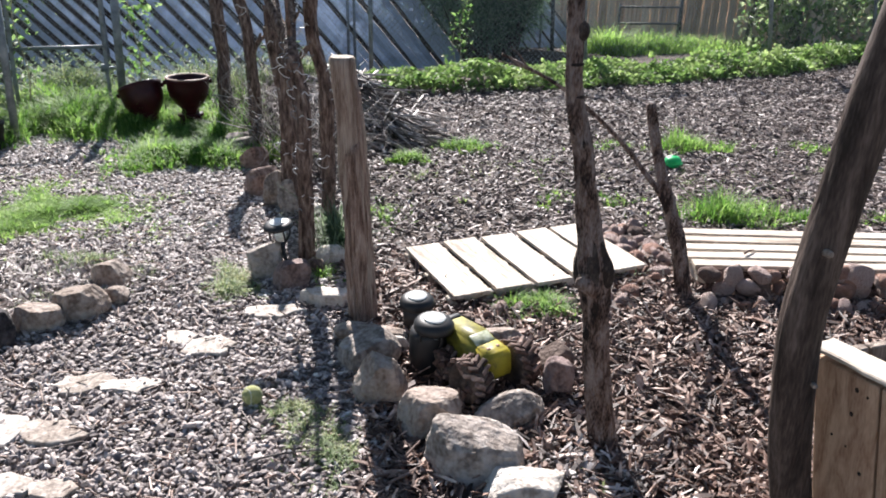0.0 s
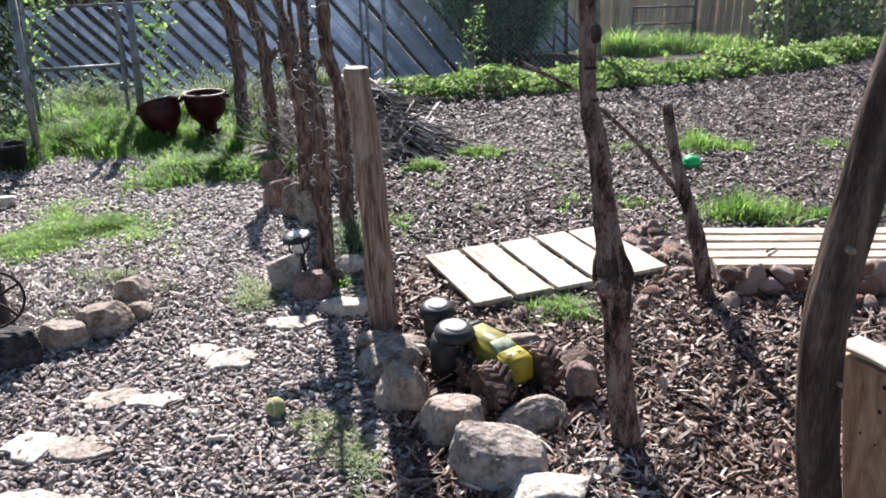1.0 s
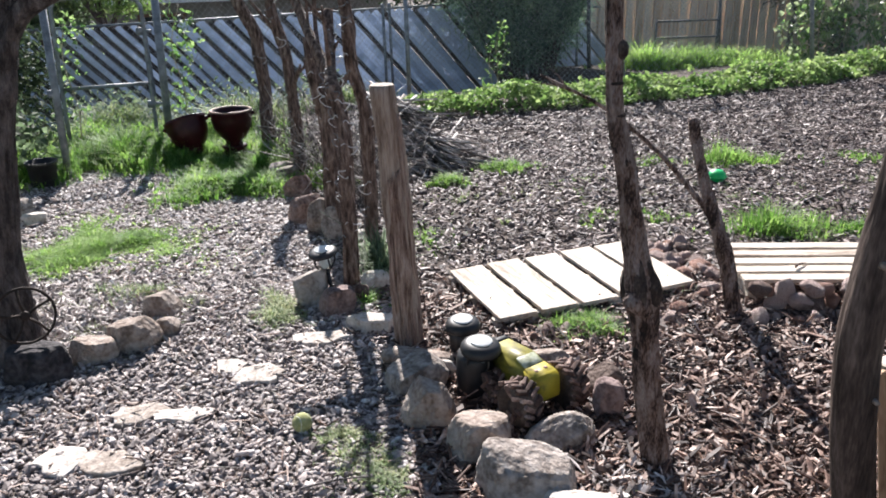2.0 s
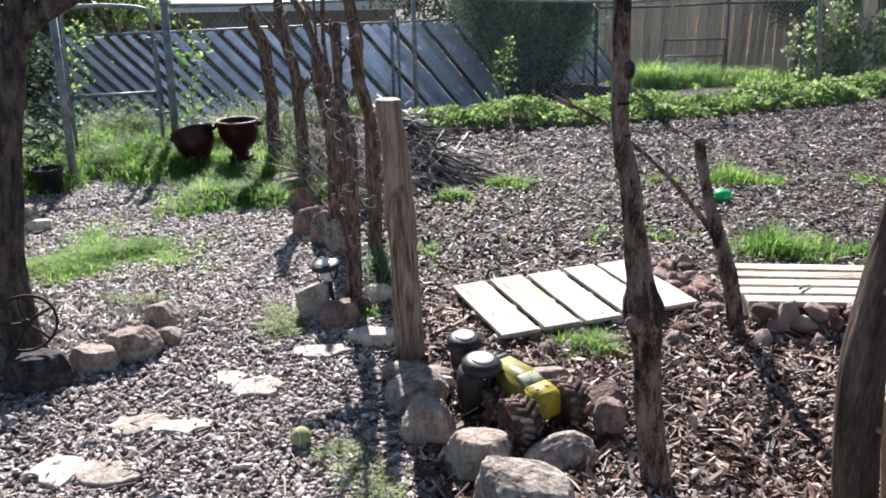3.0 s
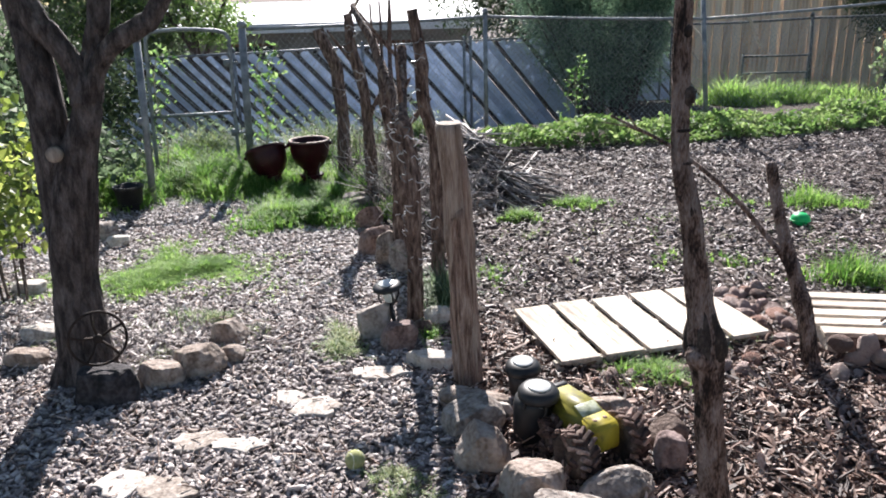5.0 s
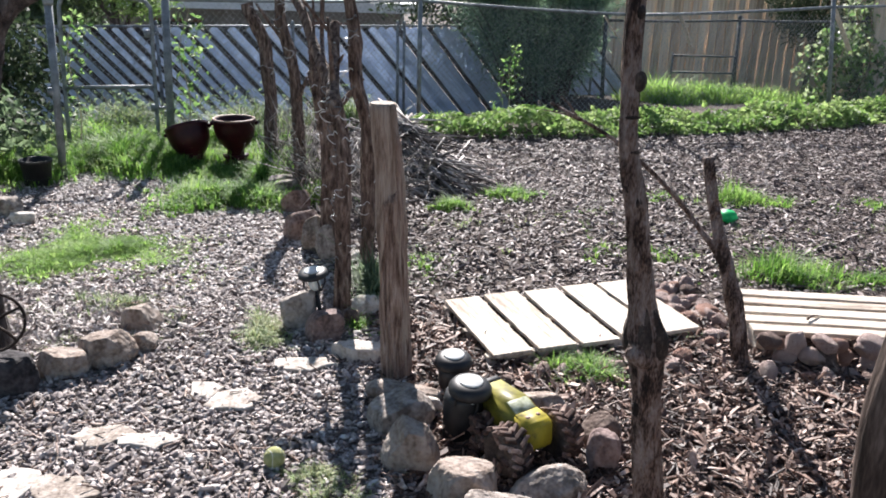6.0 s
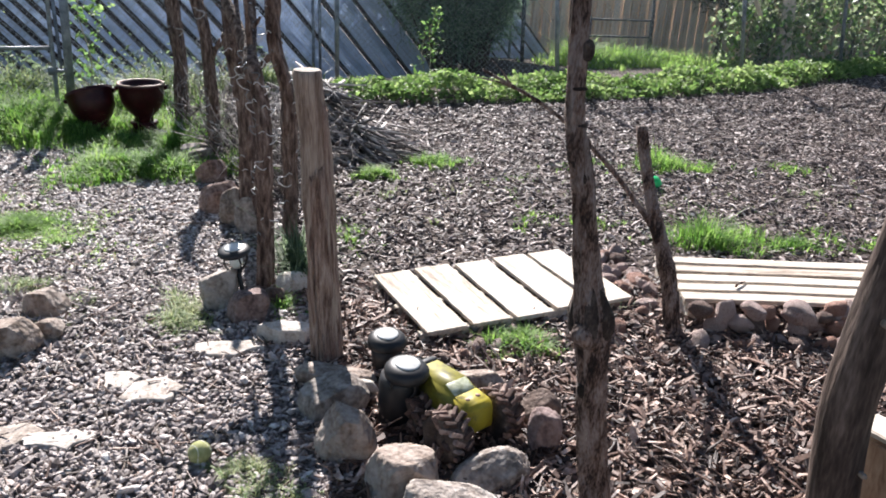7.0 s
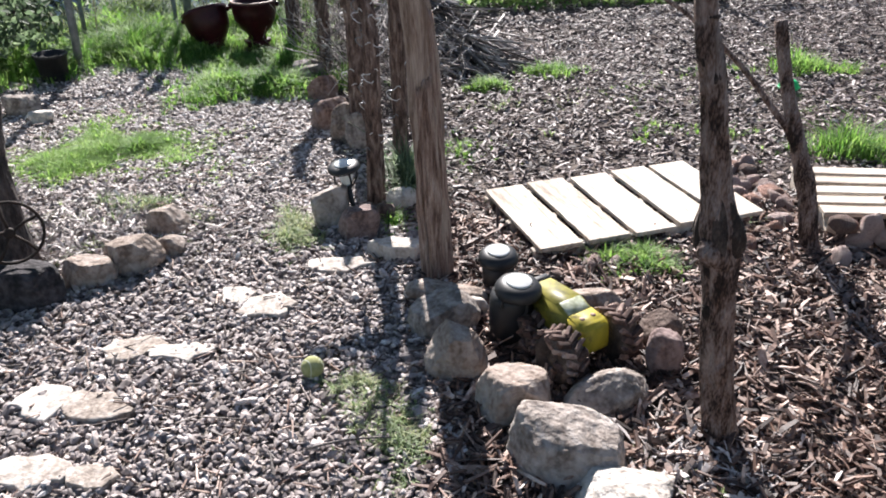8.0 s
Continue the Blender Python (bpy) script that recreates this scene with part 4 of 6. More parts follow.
def wires(bm, a, b, h, gap=0.062, r=0.0013, z0=0.03):
    """Diamond mesh between two posts: crossing straight wires."""
    a, b = Vector((a[0], a[1], 0)), Vector((b[0], b[1], 0))
    length = (b - a).length
    u = (b - a) / length
    hh = h - z0
    nrm = Vector((-u.y, u.x, 0)) * r
    for way in (1, -1):
        s = -hh
        while s < length + hh:
            s0, s1 = s, s + way * hh
            t0, t1 = 0.0, 1.0
            lo, hi = min(s0, s1), max(s0, s1)
            if hi > 0 and lo < length:
                f = [max(0, min(length, q)) for q in (s0, s1)]
                t0, t1 = (f[0] - s0) / (s1 - s0), (f[1] - s0) / (s1 - s0)
                if t1 - t0 > 0.02:
                    p, q = a + u * f[0] + Vector((0, 0, z0 + hh * t0)), a + u * f[1] + Vector((0, 0, z0 + hh * t1))
                    d = (q - p).normalized()
                    e = d.cross(nrm.normalized()) * r
                    o = nrm * (1.1 * way)
                    c = [p + o + e, p + o - nrm, p + o - e, q + o + e, q + o - nrm, q + o - e]
                    v = [bm.verts.new(k) for k in c]
                    for i in range(3):
                        bm.faces.new((v[i], v[(i + 1) % 3], v[(i + 1) % 3 + 3], v[i + 3]))
            s += gap


def post_with_cap(bm, x, y, h, r, lean=0.0):
    tube(bm, [(x - lean * 0.08, y, -0.1), (x + lean, y, h)], r, 12)
    lathe(bm, [(r * 1.25, h - 0.015), (r * 1.3, h + 0.012), (r * 0.9, h + 0.035), (r * 0.25, h + 0.045)], 12, Matrix.Translation((x + lean, y, 0)))


def chain_fence(pts, label, group, r=0.024, lean=(0, 0, 0, 0, 0, 0), rails=None, tops=None, steel=None):
    e = thing("chain_link_fence", (pts[0][0], pts[0][1], 0), label, "fence", group)
    o = Vector((pts[0][0], pts[0][1], 0))
    L = [(x - o.x, y - o.y, h) for x, y, h in pts]
    for k, (x, y, h) in enumerate(L):
        bm = bmesh.new()
        post_with_cap(bm, x, y, h, r if k else r * 1.35, lean[k])
        part("post", bm, steel or M_GALV, e)
    for k, ((x0, y0, h0), (x1, y1, h1)) in enumerate(zip(L, L[1:])):
        z0, z1 = (rails[k], rails[k + 1]) if rails else (h0 - 0.03, h1 - 0.03)
        l0, l1 = lean[k] * z0 / h0, lean[k + 1] * z1 / h1
        bm = bmesh.new()
        mid = [(x0 + l0 + (x1 + l1 - x0 - l0) * t, y0 + (y1 - y0) * t, z0 + (z1 - z0) * t - 0.012 * math.sin(math.pi * t)) for t in (0, 0.25, 0.5, 0.75, 1)]
        tube(bm, mid, 0.016, 10)
        part("top_rail", bm, steel or M_GALV, e)
        bm = bmesh.new()
        wires(bm, (x0, y0), (x1, y1), tops[k] if tops else min(h0, h1) - 0.03)
        part("wire_mesh", bm, M_WIRE, e, smooth=False)
    return e


main_fence = chain_fence(FENCE, "galvanised chain-link fence with round posts", "wire fences", lean=(0.05, 0, -0.14, -0.22, -0.22, -0.22), rails=RAILS, tops=MESH_TOPS)
for (x0, y0, z0), (x1, y1, z1) in BRACES:
    bm = bmesh.new()
    p, q = Vector((x0 - FENCE[0][0], y0 - FENCE[0][1], z0)), Vector((x1 - FENCE[0][0], y1 - FENCE[0][1], z1))
    box(bm, (0.065, 0.012, (q - p).length), Matrix.Translation((p + q) / 2) @ (q - p).to_track_quat("Z", "Y").to_matrix().to_4x4(), 0.003)
    part("brace", bm, M_PALLET, main_fence, "pale diagonal brace board", smooth=False)
chain_fence([(2.6, 11.0, 0.98), (4.42, 11.0, 1.02), (6.2, 11.05, 1.05), (8.2, 12.1, 1.05)], "lower chain-link fence further back", "wire fences", 0.02, (-0.04, -0.06, -0.08, -0.08), steel=M_DULLSTEEL)
bar = thing("metal_gate", (3.5, 10.95, 0), "low grey metal gate in the far wire fence", "gate")
for z in (0.3, 0.52):
    bm = bmesh.new()
    tube(bm, [(0, 0, z), (0.85, 0, z)], 0.014, 8)
    part("rail", bm, M_DULLSTEEL, bar)
for x in (0, 0.85):
    bm = bmesh.new()
    tube(bm, [(x, 0, -0.08), (x, 0, 0.56)], 0.014, 8)
    part("upright", bm, M_DULLSTEEL, bar)


def build_gate():
    a, b = Vector((-2.9, 6.72, 0)), Vector((-2.05, 6.9, 0))
    u = (b - a).normalized()
    w = (b - a).length
    e = thing("garden_gate", a, "galvanised tube garden gate with arched top and wire mesh", "gate")

    def at(s, z):
        return u * s + Vector((0, 0, z))
    loop = smooth_path([at(0.08, 0.06), at(0.1, 0.6), at(0.125, 1.1), at(0.14, 1.18), at(0.19, 1.225), at(w / 2, 1.24), at(w - 0.14, 1.215), at(w - 0.075, 1.17), at(w - 0.06, 1.08), at(w - 0.075, 0.6), at(w - 0.085, 0.06)], 3)
    bm = bmesh.new()
    tube(bm, loop, 0.017, 10)
    part("gate_frame", bm, M_GALV, e)
    for z in (0.04, 0.52):
        bm = bmesh.new()
        tube(bm, [at(0.1, z), at(w - 0.08, z + 0.005)], 0.015, 10)
        part("crossbar", bm, M_GALV, e)
    bm = bmesh.new()
    p, q = at(0.11, 0), at(w - 0.1, 0)
    wires(bm, (p.x, p.y), (q.x, q.y), 0.92, z0=0.1)
    part("wire_mesh", bm, M_WIRE, e, smooth=False)
    for z in (0.35, 0.95):
        bm = bmesh.new()
        lathe(bm, [(0.026, z - 0.03), (0.028, z), (0.026, z + 0.03)], 12, Matrix.Translation(at(w - 0.1, 0)))
        box(bm, (0.1, 0.012, 0.02), Matrix.Translation(at(w - 0.05, z)) @ Matrix.Rotation(math.atan2(u.y, u.x), 4, "Z"))
        part("hinge", bm, M_GALV, e)
    bm = bmesh.new()
    box(bm, (0.1, 0.014, 0.05), Matrix.Translation(at(0.06, 0.9)) @ Matrix.Rotation(math.atan2(u.y, u.x), 4, "Z"), 0.004)
    part("latch", bm, M_RUST, e)


gp = thing("gate_post", (-2.5, 5.82, 0), "round galvanised gate post standing open in the grass", "post")
bm = bmesh.new()
post_with_cap(bm, 0, 0, 1.22, 0.027, 0.05)
part("pole", bm, M_GALV, gp)
bm = bmesh.new()
lathe(bm, [(0.031, 0.6), (0.033, 0.62), (0.031, 0.65)], 12)
part("clamp", bm, M_GALV, gp)


build_gate()


def build_slat_fence(a, b, H, label, group="slat fences", narrow=1.0, foot=0.0):
    a, b = Vector(a), Vector(b)
    u = (b - a).normalized()
    w = (b - a).length
    e = thing("slat_fence", a, label, "fence", group)
    ang = math.atan2(u.y, u.x)
    base = Matrix.Rotation(ang, 4, "Z")
    slope = radians(49)
    run = H / math.tan(slope)
    wd = 0.08 * H
    s = -0.54 * H
    k = 0
    while s < w - run - 0.05:
        top, low = max(s, 0.0), s + run
        # narrow even stripes first, then wider pale slats, then mostly pale ones
        zone = 2 if narrow < 1 or s >= 2.8 * H else 0 if s < 1.5 * H else 1
        # Dark strips are added in place of the dim gaps between pale slats.
        dark = k % 2 == 1 if zone < 2 else k % 4 == 3
        width = H * ((0.05, 0.056, 0.056) if dark else (0.054, 0.088, 0.08))[zone] * narrow
        if low > 0.12:
            zt = H if s >= 0 else H + s * math.tan(slope)
            length = (low - top) / math.cos(slope) + foot / math.sin(slope)
            bm = bmesh.new()
            box(bm, (length, 0.008, width * rnd(1.0, 1.05)), None, 0.002)
            m = base @ Matrix.Translation(((top + low + foot / math.tan(slope)) / 2, rnd(-0.003, 0.003) - (0 if dark else 0.012), (zt - foot) / 2)) @ Matrix.Rotation(slope + radians(rnd(-0.6, 0.6)), 4, "Y")
            ob = part("slat", bm, M_GAPSTRIP if dark else M_SLAT, e, "dark brown strip between slats" if dark else "", smooth=False)
            ob.matrix_basis = m
        s += (width + 0.001) / math.sin(slope)
        k += 1
    for s in [q * H for q in (0.02, 1.4, 2.8, 4.02, 4.1) if q * H < w * 0.8]:
        bm = bmesh.new()
        p = base @ Vector((s, -0.035, 0))
        post_with_cap(bm, p.x, p.y, H + 0.05, 0.02)
        part("post", bm, M_GALV, e)
    bm = bmesh.new()
    tube(bm, [base @ Vector((0, -0.02, H + 0.02)), base @ Vector((w * 0.8, -0.02, H + 0.02))], 0.015, 8)
    part("top_rail", bm, M_GALV, e)
    bm = bmesh.new()
    p, q = base @ Vector((0, -0.02, 0)), base @ Vector((w * 0.82, -0.02, 0))
    wires(bm, (p.x, p.y), (q.x, q.y), H, 0.08 * H, 0.0016)
    part("wire_mesh", bm, M_WIRE, e, smooth=False)


build_slat_fence((-4.7, 9.62, -0.45), (1.96, 12.453, -0.45), 1.21, "blue-grey diagonal slat privacy fence behind the wire", foot=0.25)
build_slat_fence(SLAT2[0], SLAT2[1], SLAT2[2], "blue-grey diagonal slat fence panel behind the feathery bush", narrow=0.6, foot=0.05)


def board_mesh(w, h, th, seed):
    rr = random.Random(seed)
    bm = bmesh.new()
    box(bm, (w, th, h), Matrix.Translation((0, 0, h / 2)), 0.004)
    for v in bm.verts:
        if v.co.z > h * 0.9:
            v.co.z += rr.uniform(-0.008, 0.008)
    return mesh_of("board", bm, M_FENCEWOOD, False)


bf = thing("board_fence", (3.1, 12.9, gz(3.1, 12.9)), "brown weathered vertical board fence far behind", "fence")
boards = [board_mesh(0.108, 1.58, 0.02, s) for s in range(4)]
for k in range(52):
    part_mesh("board", boards[k % 4], bf, pose(k * 0.145, 0.012 * math.sin(k * 2.1), rnd(-0.03, 0.03), 0, rnd(-0.7, 0.7), 0))
# Second row added behind the first to block light and darken the gaps.
for k in range(51):
    part_mesh("board", boards[(k + 1) % 4], bf, pose(k * 0.145 + 0.0725, 0.06, rnd(-0.05, 0.01), 0, rnd(-0.5, 0.5), 0))
for z in (0.35, 1.15):
    bm = bmesh.new()
    box(bm, (7.5, 0.04, 0.08), Matrix.Translation((3.7, 0.092, z)), 0.004)
    part("rail", bm, M_FENCEWOOD, bf, smooth=False)

wp = thing("fence_post", (6.27, 10.95, gz(6.27, 10.95)), "square brown wooden post rising out of the vine", "post")
bm = bmesh.new()
box(bm, (0.2, 0.12, 2.2), Matrix.Translation((0, 0, 1.05)) @ Matrix.Rotation(radians(-5), 4, "Y"), 0.01)
part("timber", bm, M_FENCEWOOD, wp, smooth=False)
bm = bmesh.new()
box(bm, (0.23, 0.15, 0.03), Matrix.Translation((-0.19, 0, 2.16)) @ Matrix.Rotation(radians(-5), 4, "Y"), 0.006)
part("cap", bm, M_FENCEWOOD, wp, smooth=False)

# ---- houses beyond ----
def house(loc, w, d, wall_h, pitch, label, windows, seed):
    e = thing("house", loc, label, "house", "neighbouring houses")
    bm = bmesh.new()
    box(bm, (w, d, wall_h), Matrix.Translation((0, d / 2, wall_h / 2)))
    part("wall", bm, M_STUCCO, e, smooth=False)
    bm = bmesh.new()
    o = 0.45
    for sgn in (0, 1):
        y0, y1 = (-o, d / 2) if not sgn else (d + o, d / 2)
        z1 = wall_h + (d / 2 + o) * pitch
        q = [(-w / 2 - o, y0, wall_h), (w / 2 + o, y0, wall_h), (w / 2 + o, y1, z1), (-w / 2 - o, y1, z1)]
        v = [bm.verts.new(Vector(p) + Vector((0, 0, t))) for t in (0, 0.14) for p in q]
        for f in ((0, 1, 2, 3), (7, 6, 5, 4), (0, 4, 5, 1), (1, 5, 6, 2), (2, 6, 7, 3), (3, 7, 4, 0)):
            bm.faces.new([v[i] for i in f])
    bmesh.ops.recalc_face_normals(bm, faces=bm.faces)
    part("roof", bm, M_ROOF, e, smooth=False)
    bm = bmesh.new()
    box(bm, (w + 2 * o, 0.05, 0.2), Matrix.Translation((0, -o - 0.028, wall_h + 0.05)))
    part("fascia", bm, M_ROOF, e, smooth=False)
    for x, z, ww, hh in windows:
        bm = bmesh.new()
        box(bm, (ww + 0.12, 0.08, hh + 0.12), Matrix.Translation((x, -0.03, z)))
        wf = part("window", bm, M_TRIM, e, smooth=False)
        bm = bmesh.new()
        box(bm, (ww, 0.03, hh), Matrix.Translation((x, -0.085, z)))
        part("pane", bm, M_PANE, wf, smooth=False)


house((-4.15, 18.3, -1.75), 7.7, 6, 2.45, 0.12, "low grey house with pale sunlit roof", [(2.3, 1.75, 0.9, 0.7), (-1.0, 1.75, 0.9, 0.7)], 1)
house((8.3, 19.0, -1.55), 11.5, 6, 2.65, 0.12, "low grey house with pale roof behind the board fence", [(-0.5, 2.0, 0.8, 0.5), (-4.2, 2.1, 1.6, 0.6)], 2)


# ---- rough wooden posts ----
def rough_post(pts, r0, r1, label, name="wooden_post", group="row of posts", bark=None, knobs=(), coil=0, cut=False, seed=0, seg=30, rough=0.3, girth=None, stubs=0, sway=0.012, ridge=0.14):
    base = Vector(pts[0])
    e = thing(name, base, label, "post", group)
    path = smooth_path([Vector(p) - base for p in pts], 14)
    for i, q in enumerate(path):
        k = min(1.0, i / 10)
        q.x += sway * k * noise.noise(Vector((seed, 0, q.z * 3.3)))
        q.y += sway * k * noise.noise(Vector((seed, 5, q.z * 3.3)))
    path[0].z -= 0.05
    n = len(path)
    bm = bmesh.new()
    radii = []
    for i in range(n):
        r = r0 + (r1 - r0) * i / (n - 1)
        if girth:
            r = float(np.interp(path[i].z, [q[0] for q in girth], [q[1] for q in girth]))
        for kz, kr in knobs:
            r *= 1 + kr * math.exp(-((path[i].z - kz) / 0.045) ** 2)
        radii.append(r)
    tube(bm, path, radii, seg, rough, seed, ridge=ridge)
    part("trunk", bm, bark or M_BARKPOST, e)
    if cut:
        bm = bmesh.new()
        top = path[-1]
        lathe(bm, [(r1 * 0.9, -0.004), (r1 * 0.94, 0.002), (r1 * 0.9, 0.004), (r1 * 0.3, 0.005)], 20, Matrix.Translation(top))
        part("cut_end", bm, M_OLDWOOD, e, "sawn pale end grain", smooth=False)
    rr = random.Random(seed)
    for k in range(stubs):
        i = int(n * rr.uniform(0.35, 0.97))
        a, L = rr.uniform(0, 6.28), rr.uniform(0.06, 0.3)
        o = path[i]
        u = Vector((math.cos(a), math.sin(a) * 0.6, rr.uniform(0.5, 1.6))).normalized()
        bm = bmesh.new()
        tube(bm, bez(o, o + u * L * 0.5 + Vector((0, 0, 0.01)), o + u * L + Vector((0, 0, L * 0.2)), 4), [radii[i] * q for q in (0.55, 0.42, 0.36, 0.3, 0.18)], 8, 0.15, k)
        part("branch_stub", bm, bark or M_BARKPOST, e)
    for k in range(2 * coil):
        i = int(n * (0.15 + 0.8 * (k + rr.uniform(-0.3, 0.3)) / (2 * coil)))
        c, r = path[i], radii[i]
        bm = bmesh.new()
        loop = []
        a0, span = rr.uniform(-2.6, -0.5), rr.uniform(0.8, 1.8) * rr.choice((-1, 1))
        curl = rr.uniform(0.018, 0.034)
        for q in range(12):
            # round the bark first, then out into a small open curl
            t = q / 11
            a = a0 + span * min(t * 2, 1.0)
            out = r * 1.06
            p = c + Vector((math.cos(a) * out, math.sin(a) * out, 0.01 * math.sin(q)))
            if t > 0.45:
                b2 = (t - 0.45) / 0.55 * 4.4
                side = 1 if math.cos(a) > 0 else -1
                p += Vector((side * curl * math.sin(b2) * 1.1, -curl * 0.4, curl * (math.cos(b2) - 1)))
            loop.append(p)
        tube(bm, loop, 0.0022, 5)
        part("wire_hook", bm, M_BRIGHTWIRE if k % 3 else M_GALV, e)
    return e


sawn = rough_post([(-0.02, 2.86, 0), (-0.03, 2.86, 0.35), (-0.055, 2.86, 0.75), (-0.07, 2.86, 1.05)], 0.053, 0.047, "thick sawn-off juniper post with peeling bark standing by the path", bark=M_STRIPPED, cut=True, seed=3, knobs=((0.62, 0.08), (0.02, 0.1)), rough=0.12, seg=44, ridge=0.07)


def peeling_bark(parent, a0, a1, top, seed):
    """A ragged sheet of bark left on the sawn post between two angles."""
    bm = bmesh.new()
    na, nz = 16, 46
    for layer in (0.0, 1.0):
        rows = []
        for i in range(na + 1):
            a = a0 + (a1 - a0) * i / na
            h = top(i / na) + 0.05 * noise.noise(Vector((i * 0.55, seed, 0)))
            col = []
            for k in range(nz + 1):
                z = h * k / nz - 0.02
                f = z / 1.05
                c = Vector((-0.05 * f, 0, z))
                r = 0.0535 - 0.0055 * f
                q = Vector((math.cos(a) * 4.2, math.sin(a) * 4.2, z * 2.2 + seed))
                lift = 0.004 + 0.0035 * noise.noise(q) + 0.004 * abs(noise.noise(Vector((a * 9.0, z * 5.0, seed))))
                edge = min(i, na - i, nz - k) / 2
                col.append(bm.verts.new(c + Vector((math.cos(a), math.sin(a), 0)) * (r + (lift * min(1.0, 0.35 + edge) if layer else -0.012))))
            rows.append(col)
        for p, q in zip(rows, rows[1:]):
            for k in range(nz):
                bm.faces.new((p[k], q[k], q[k + 1], p[k + 1]) if layer else (p[k + 1], q[k + 1], q[k], p[k]))
        if layer:
            for k in range(nz):
                bm.faces.new((rows[0][k], rows[0][k + 1], inner[0][k + 1], inner[0][k]))
                bm.faces.new((rows[-1][k + 1], rows[-1][k], inner[-1][k], inner[-1][k + 1]))
            for k in range(na):
                bm.faces.new((rows[k][-1], rows[k + 1][-1], inner[k + 1][-1], inner[k][-1]))
        inner = rows
    part("bark", bm, M_BARK, parent, "shaggy reddish-brown bark peeling off")


peeling_bark(sawn, -2.05, -0.85, lambda u: 0.72 + 0.05 * u, 3)
peeling_bark(sawn, -0.82, 0.9, lambda u: 0.98 - 0.1 * u, 8)
peeling_bark(sawn, -3.0, -2.1, lambda u: 0.25 + 0.3 * u, 14)

wound = rough_post([(-0.29, 3.53, 0.0), (-0.28, 3.52, 0.3), (-0.273, 3.5, 0.658), (-0.291, 3.53, 0.852), (-0.313, 3.56, 0.957), (-0.32, 3.73, 1.085), (-0.334, 3.87, 1.25)], 0.036, 0.021, "rough juniper post wound with wire loops", coil=10, seed=5, knobs=((0.93, 0.35), (0.5, 0.15)), stubs=3, sway=0.012)
for pts, rad in (
        (((-0.02, 0.02, 0.88), (-0.048, 0.22, 0.96), (-0.101, 0.34, 1.06), (-0.161, 0.46, 1.166), (-0.212, 0.58, 1.265), (-0.288, 0.7, 1.368), (-0.34, 0.82, 1.44)), (0.03, 0.026, 0.024, 0.021, 0.02, 0.018, 0.014)),
        (((-0.1, 0.34, 1.05), (-0.134, 0.62, 1.152), (-0.132, 0.67, 1.367), (-0.134, 0.72, 1.46)), (0.014, 0.011, 0.01, 0.007)),
        (((-0.14, 0.42, 1.1), (-0.2, 0.52, 1.31), (-0.214, 0.57, 1.45)), (0.008, 0.006, 0.005)),
        (((-0.15, 0.44, 1.13), (-0.16, 0.52, 1.373), (-0.169, 0.57, 1.46)), (0.007, 0.006, 0.005))):
    p = smooth_path(pts, 4)
    bm = bmesh.new()
    tube(bm, p, [float(np.interp(i / (len(p) - 1), np.linspace(0, 1, len(rad)), rad)) for i in range(len(p))], 12, 0.28, rad[0] * 900)
    part("branch", bm, M_BARKPOST, wound)
lopped = rough_post([(-0.435, 4.3, 0.0), (-0.425, 4.3, 0.25), (-0.41, 4.3, 0.467), (-0.433, 4.32, 0.758), (-0.464, 4.34, 0.876), (-0.488, 4.36, 0.976)], 0.046, 0.038, "thick dark juniper post lopped off with a pale cut", coil=4, seed=25, knobs=((0.75, 0.1),), stubs=2, sway=0.014, cut=True)
bm = bmesh.new()
p = smooth_path([(-0.01, 0.02, 0.68), (-0.044, 0.05, 0.858), (-0.071, 0.08, 1.089)], 5)
tube(bm, p, [0.034 - 0.016 * i / (len(p) - 1) for i in range(len(p))], 12, 0.3, 6)
part("branch", bm, M_BARKPOST, lopped)
rough_post([(-0.205, 3.95, 0.0), (-0.19, 3.95, 0.3), (-0.186, 3.95, 0.547), (-0.197, 3.95, 0.773), (-0.246, 3.95, 1.006), (-0.252, 3.95, 1.219), (-0.28, 3.95, 1.42)], 0.037, 0.026, "tall rough juniper post behind the sawn-off one", coil=5, seed=9, knobs=((0.65, 0.18), (1.15, 0.2)), stubs=0, sway=0.012)
rough_post([(-0.76, 5.66, 0), (-0.77, 5.66, 0.3), (-0.79, 5.66, 0.79), (-0.86, 5.66, 1.17), (-0.9, 5.66, 1.36)], 0.044, 0.03, "leaning rough juniper post further along the row", coil=6, seed=11, stubs=6, sway=0.028)
rough_post([(-1.13, 6.62, 0), (-1.14, 6.62, 0.3), (-1.14, 6.62, 0.85), (-1.25, 6.62, 1.14), (-1.28, 6.62, 1.22)], 0.055, 0.042, "rough juniper post standing next to the glazed pots", coil=3, seed=13, stubs=2, sway=0.03)
fp = rough_post([(0.722, 1.98, 0), (0.705, 1.98, 0.06), (0.68, 1.98, 0.22), (0.655, 1.98, 0.45), (0.635, 1.98, 0.6), (0.605, 1.98, 0.75), (0.572, 1.98, 0.95), (0.54, 1.98, 1.1), (0.53, 1.98, 1.26), (0.525, 1.98, 1.48), (0.52, 1.98, 1.8)], 0.047, 0.032, "bark-covered sapling post with a big knot", group="", seed=15, rough=0.15, seg=36,
           girth=[(0, 0.042), (0.2, 0.038), (0.45, 0.037), (0.56, 0.046), (0.62, 0.046), (0.7, 0.034), (0.85, 0.028), (1.1, 0.0235), (1.4, 0.021), (1.8, 0.019)], sway=0.008, bark=M_BARKFP, ridge=0.2)
bm = bmesh.new()
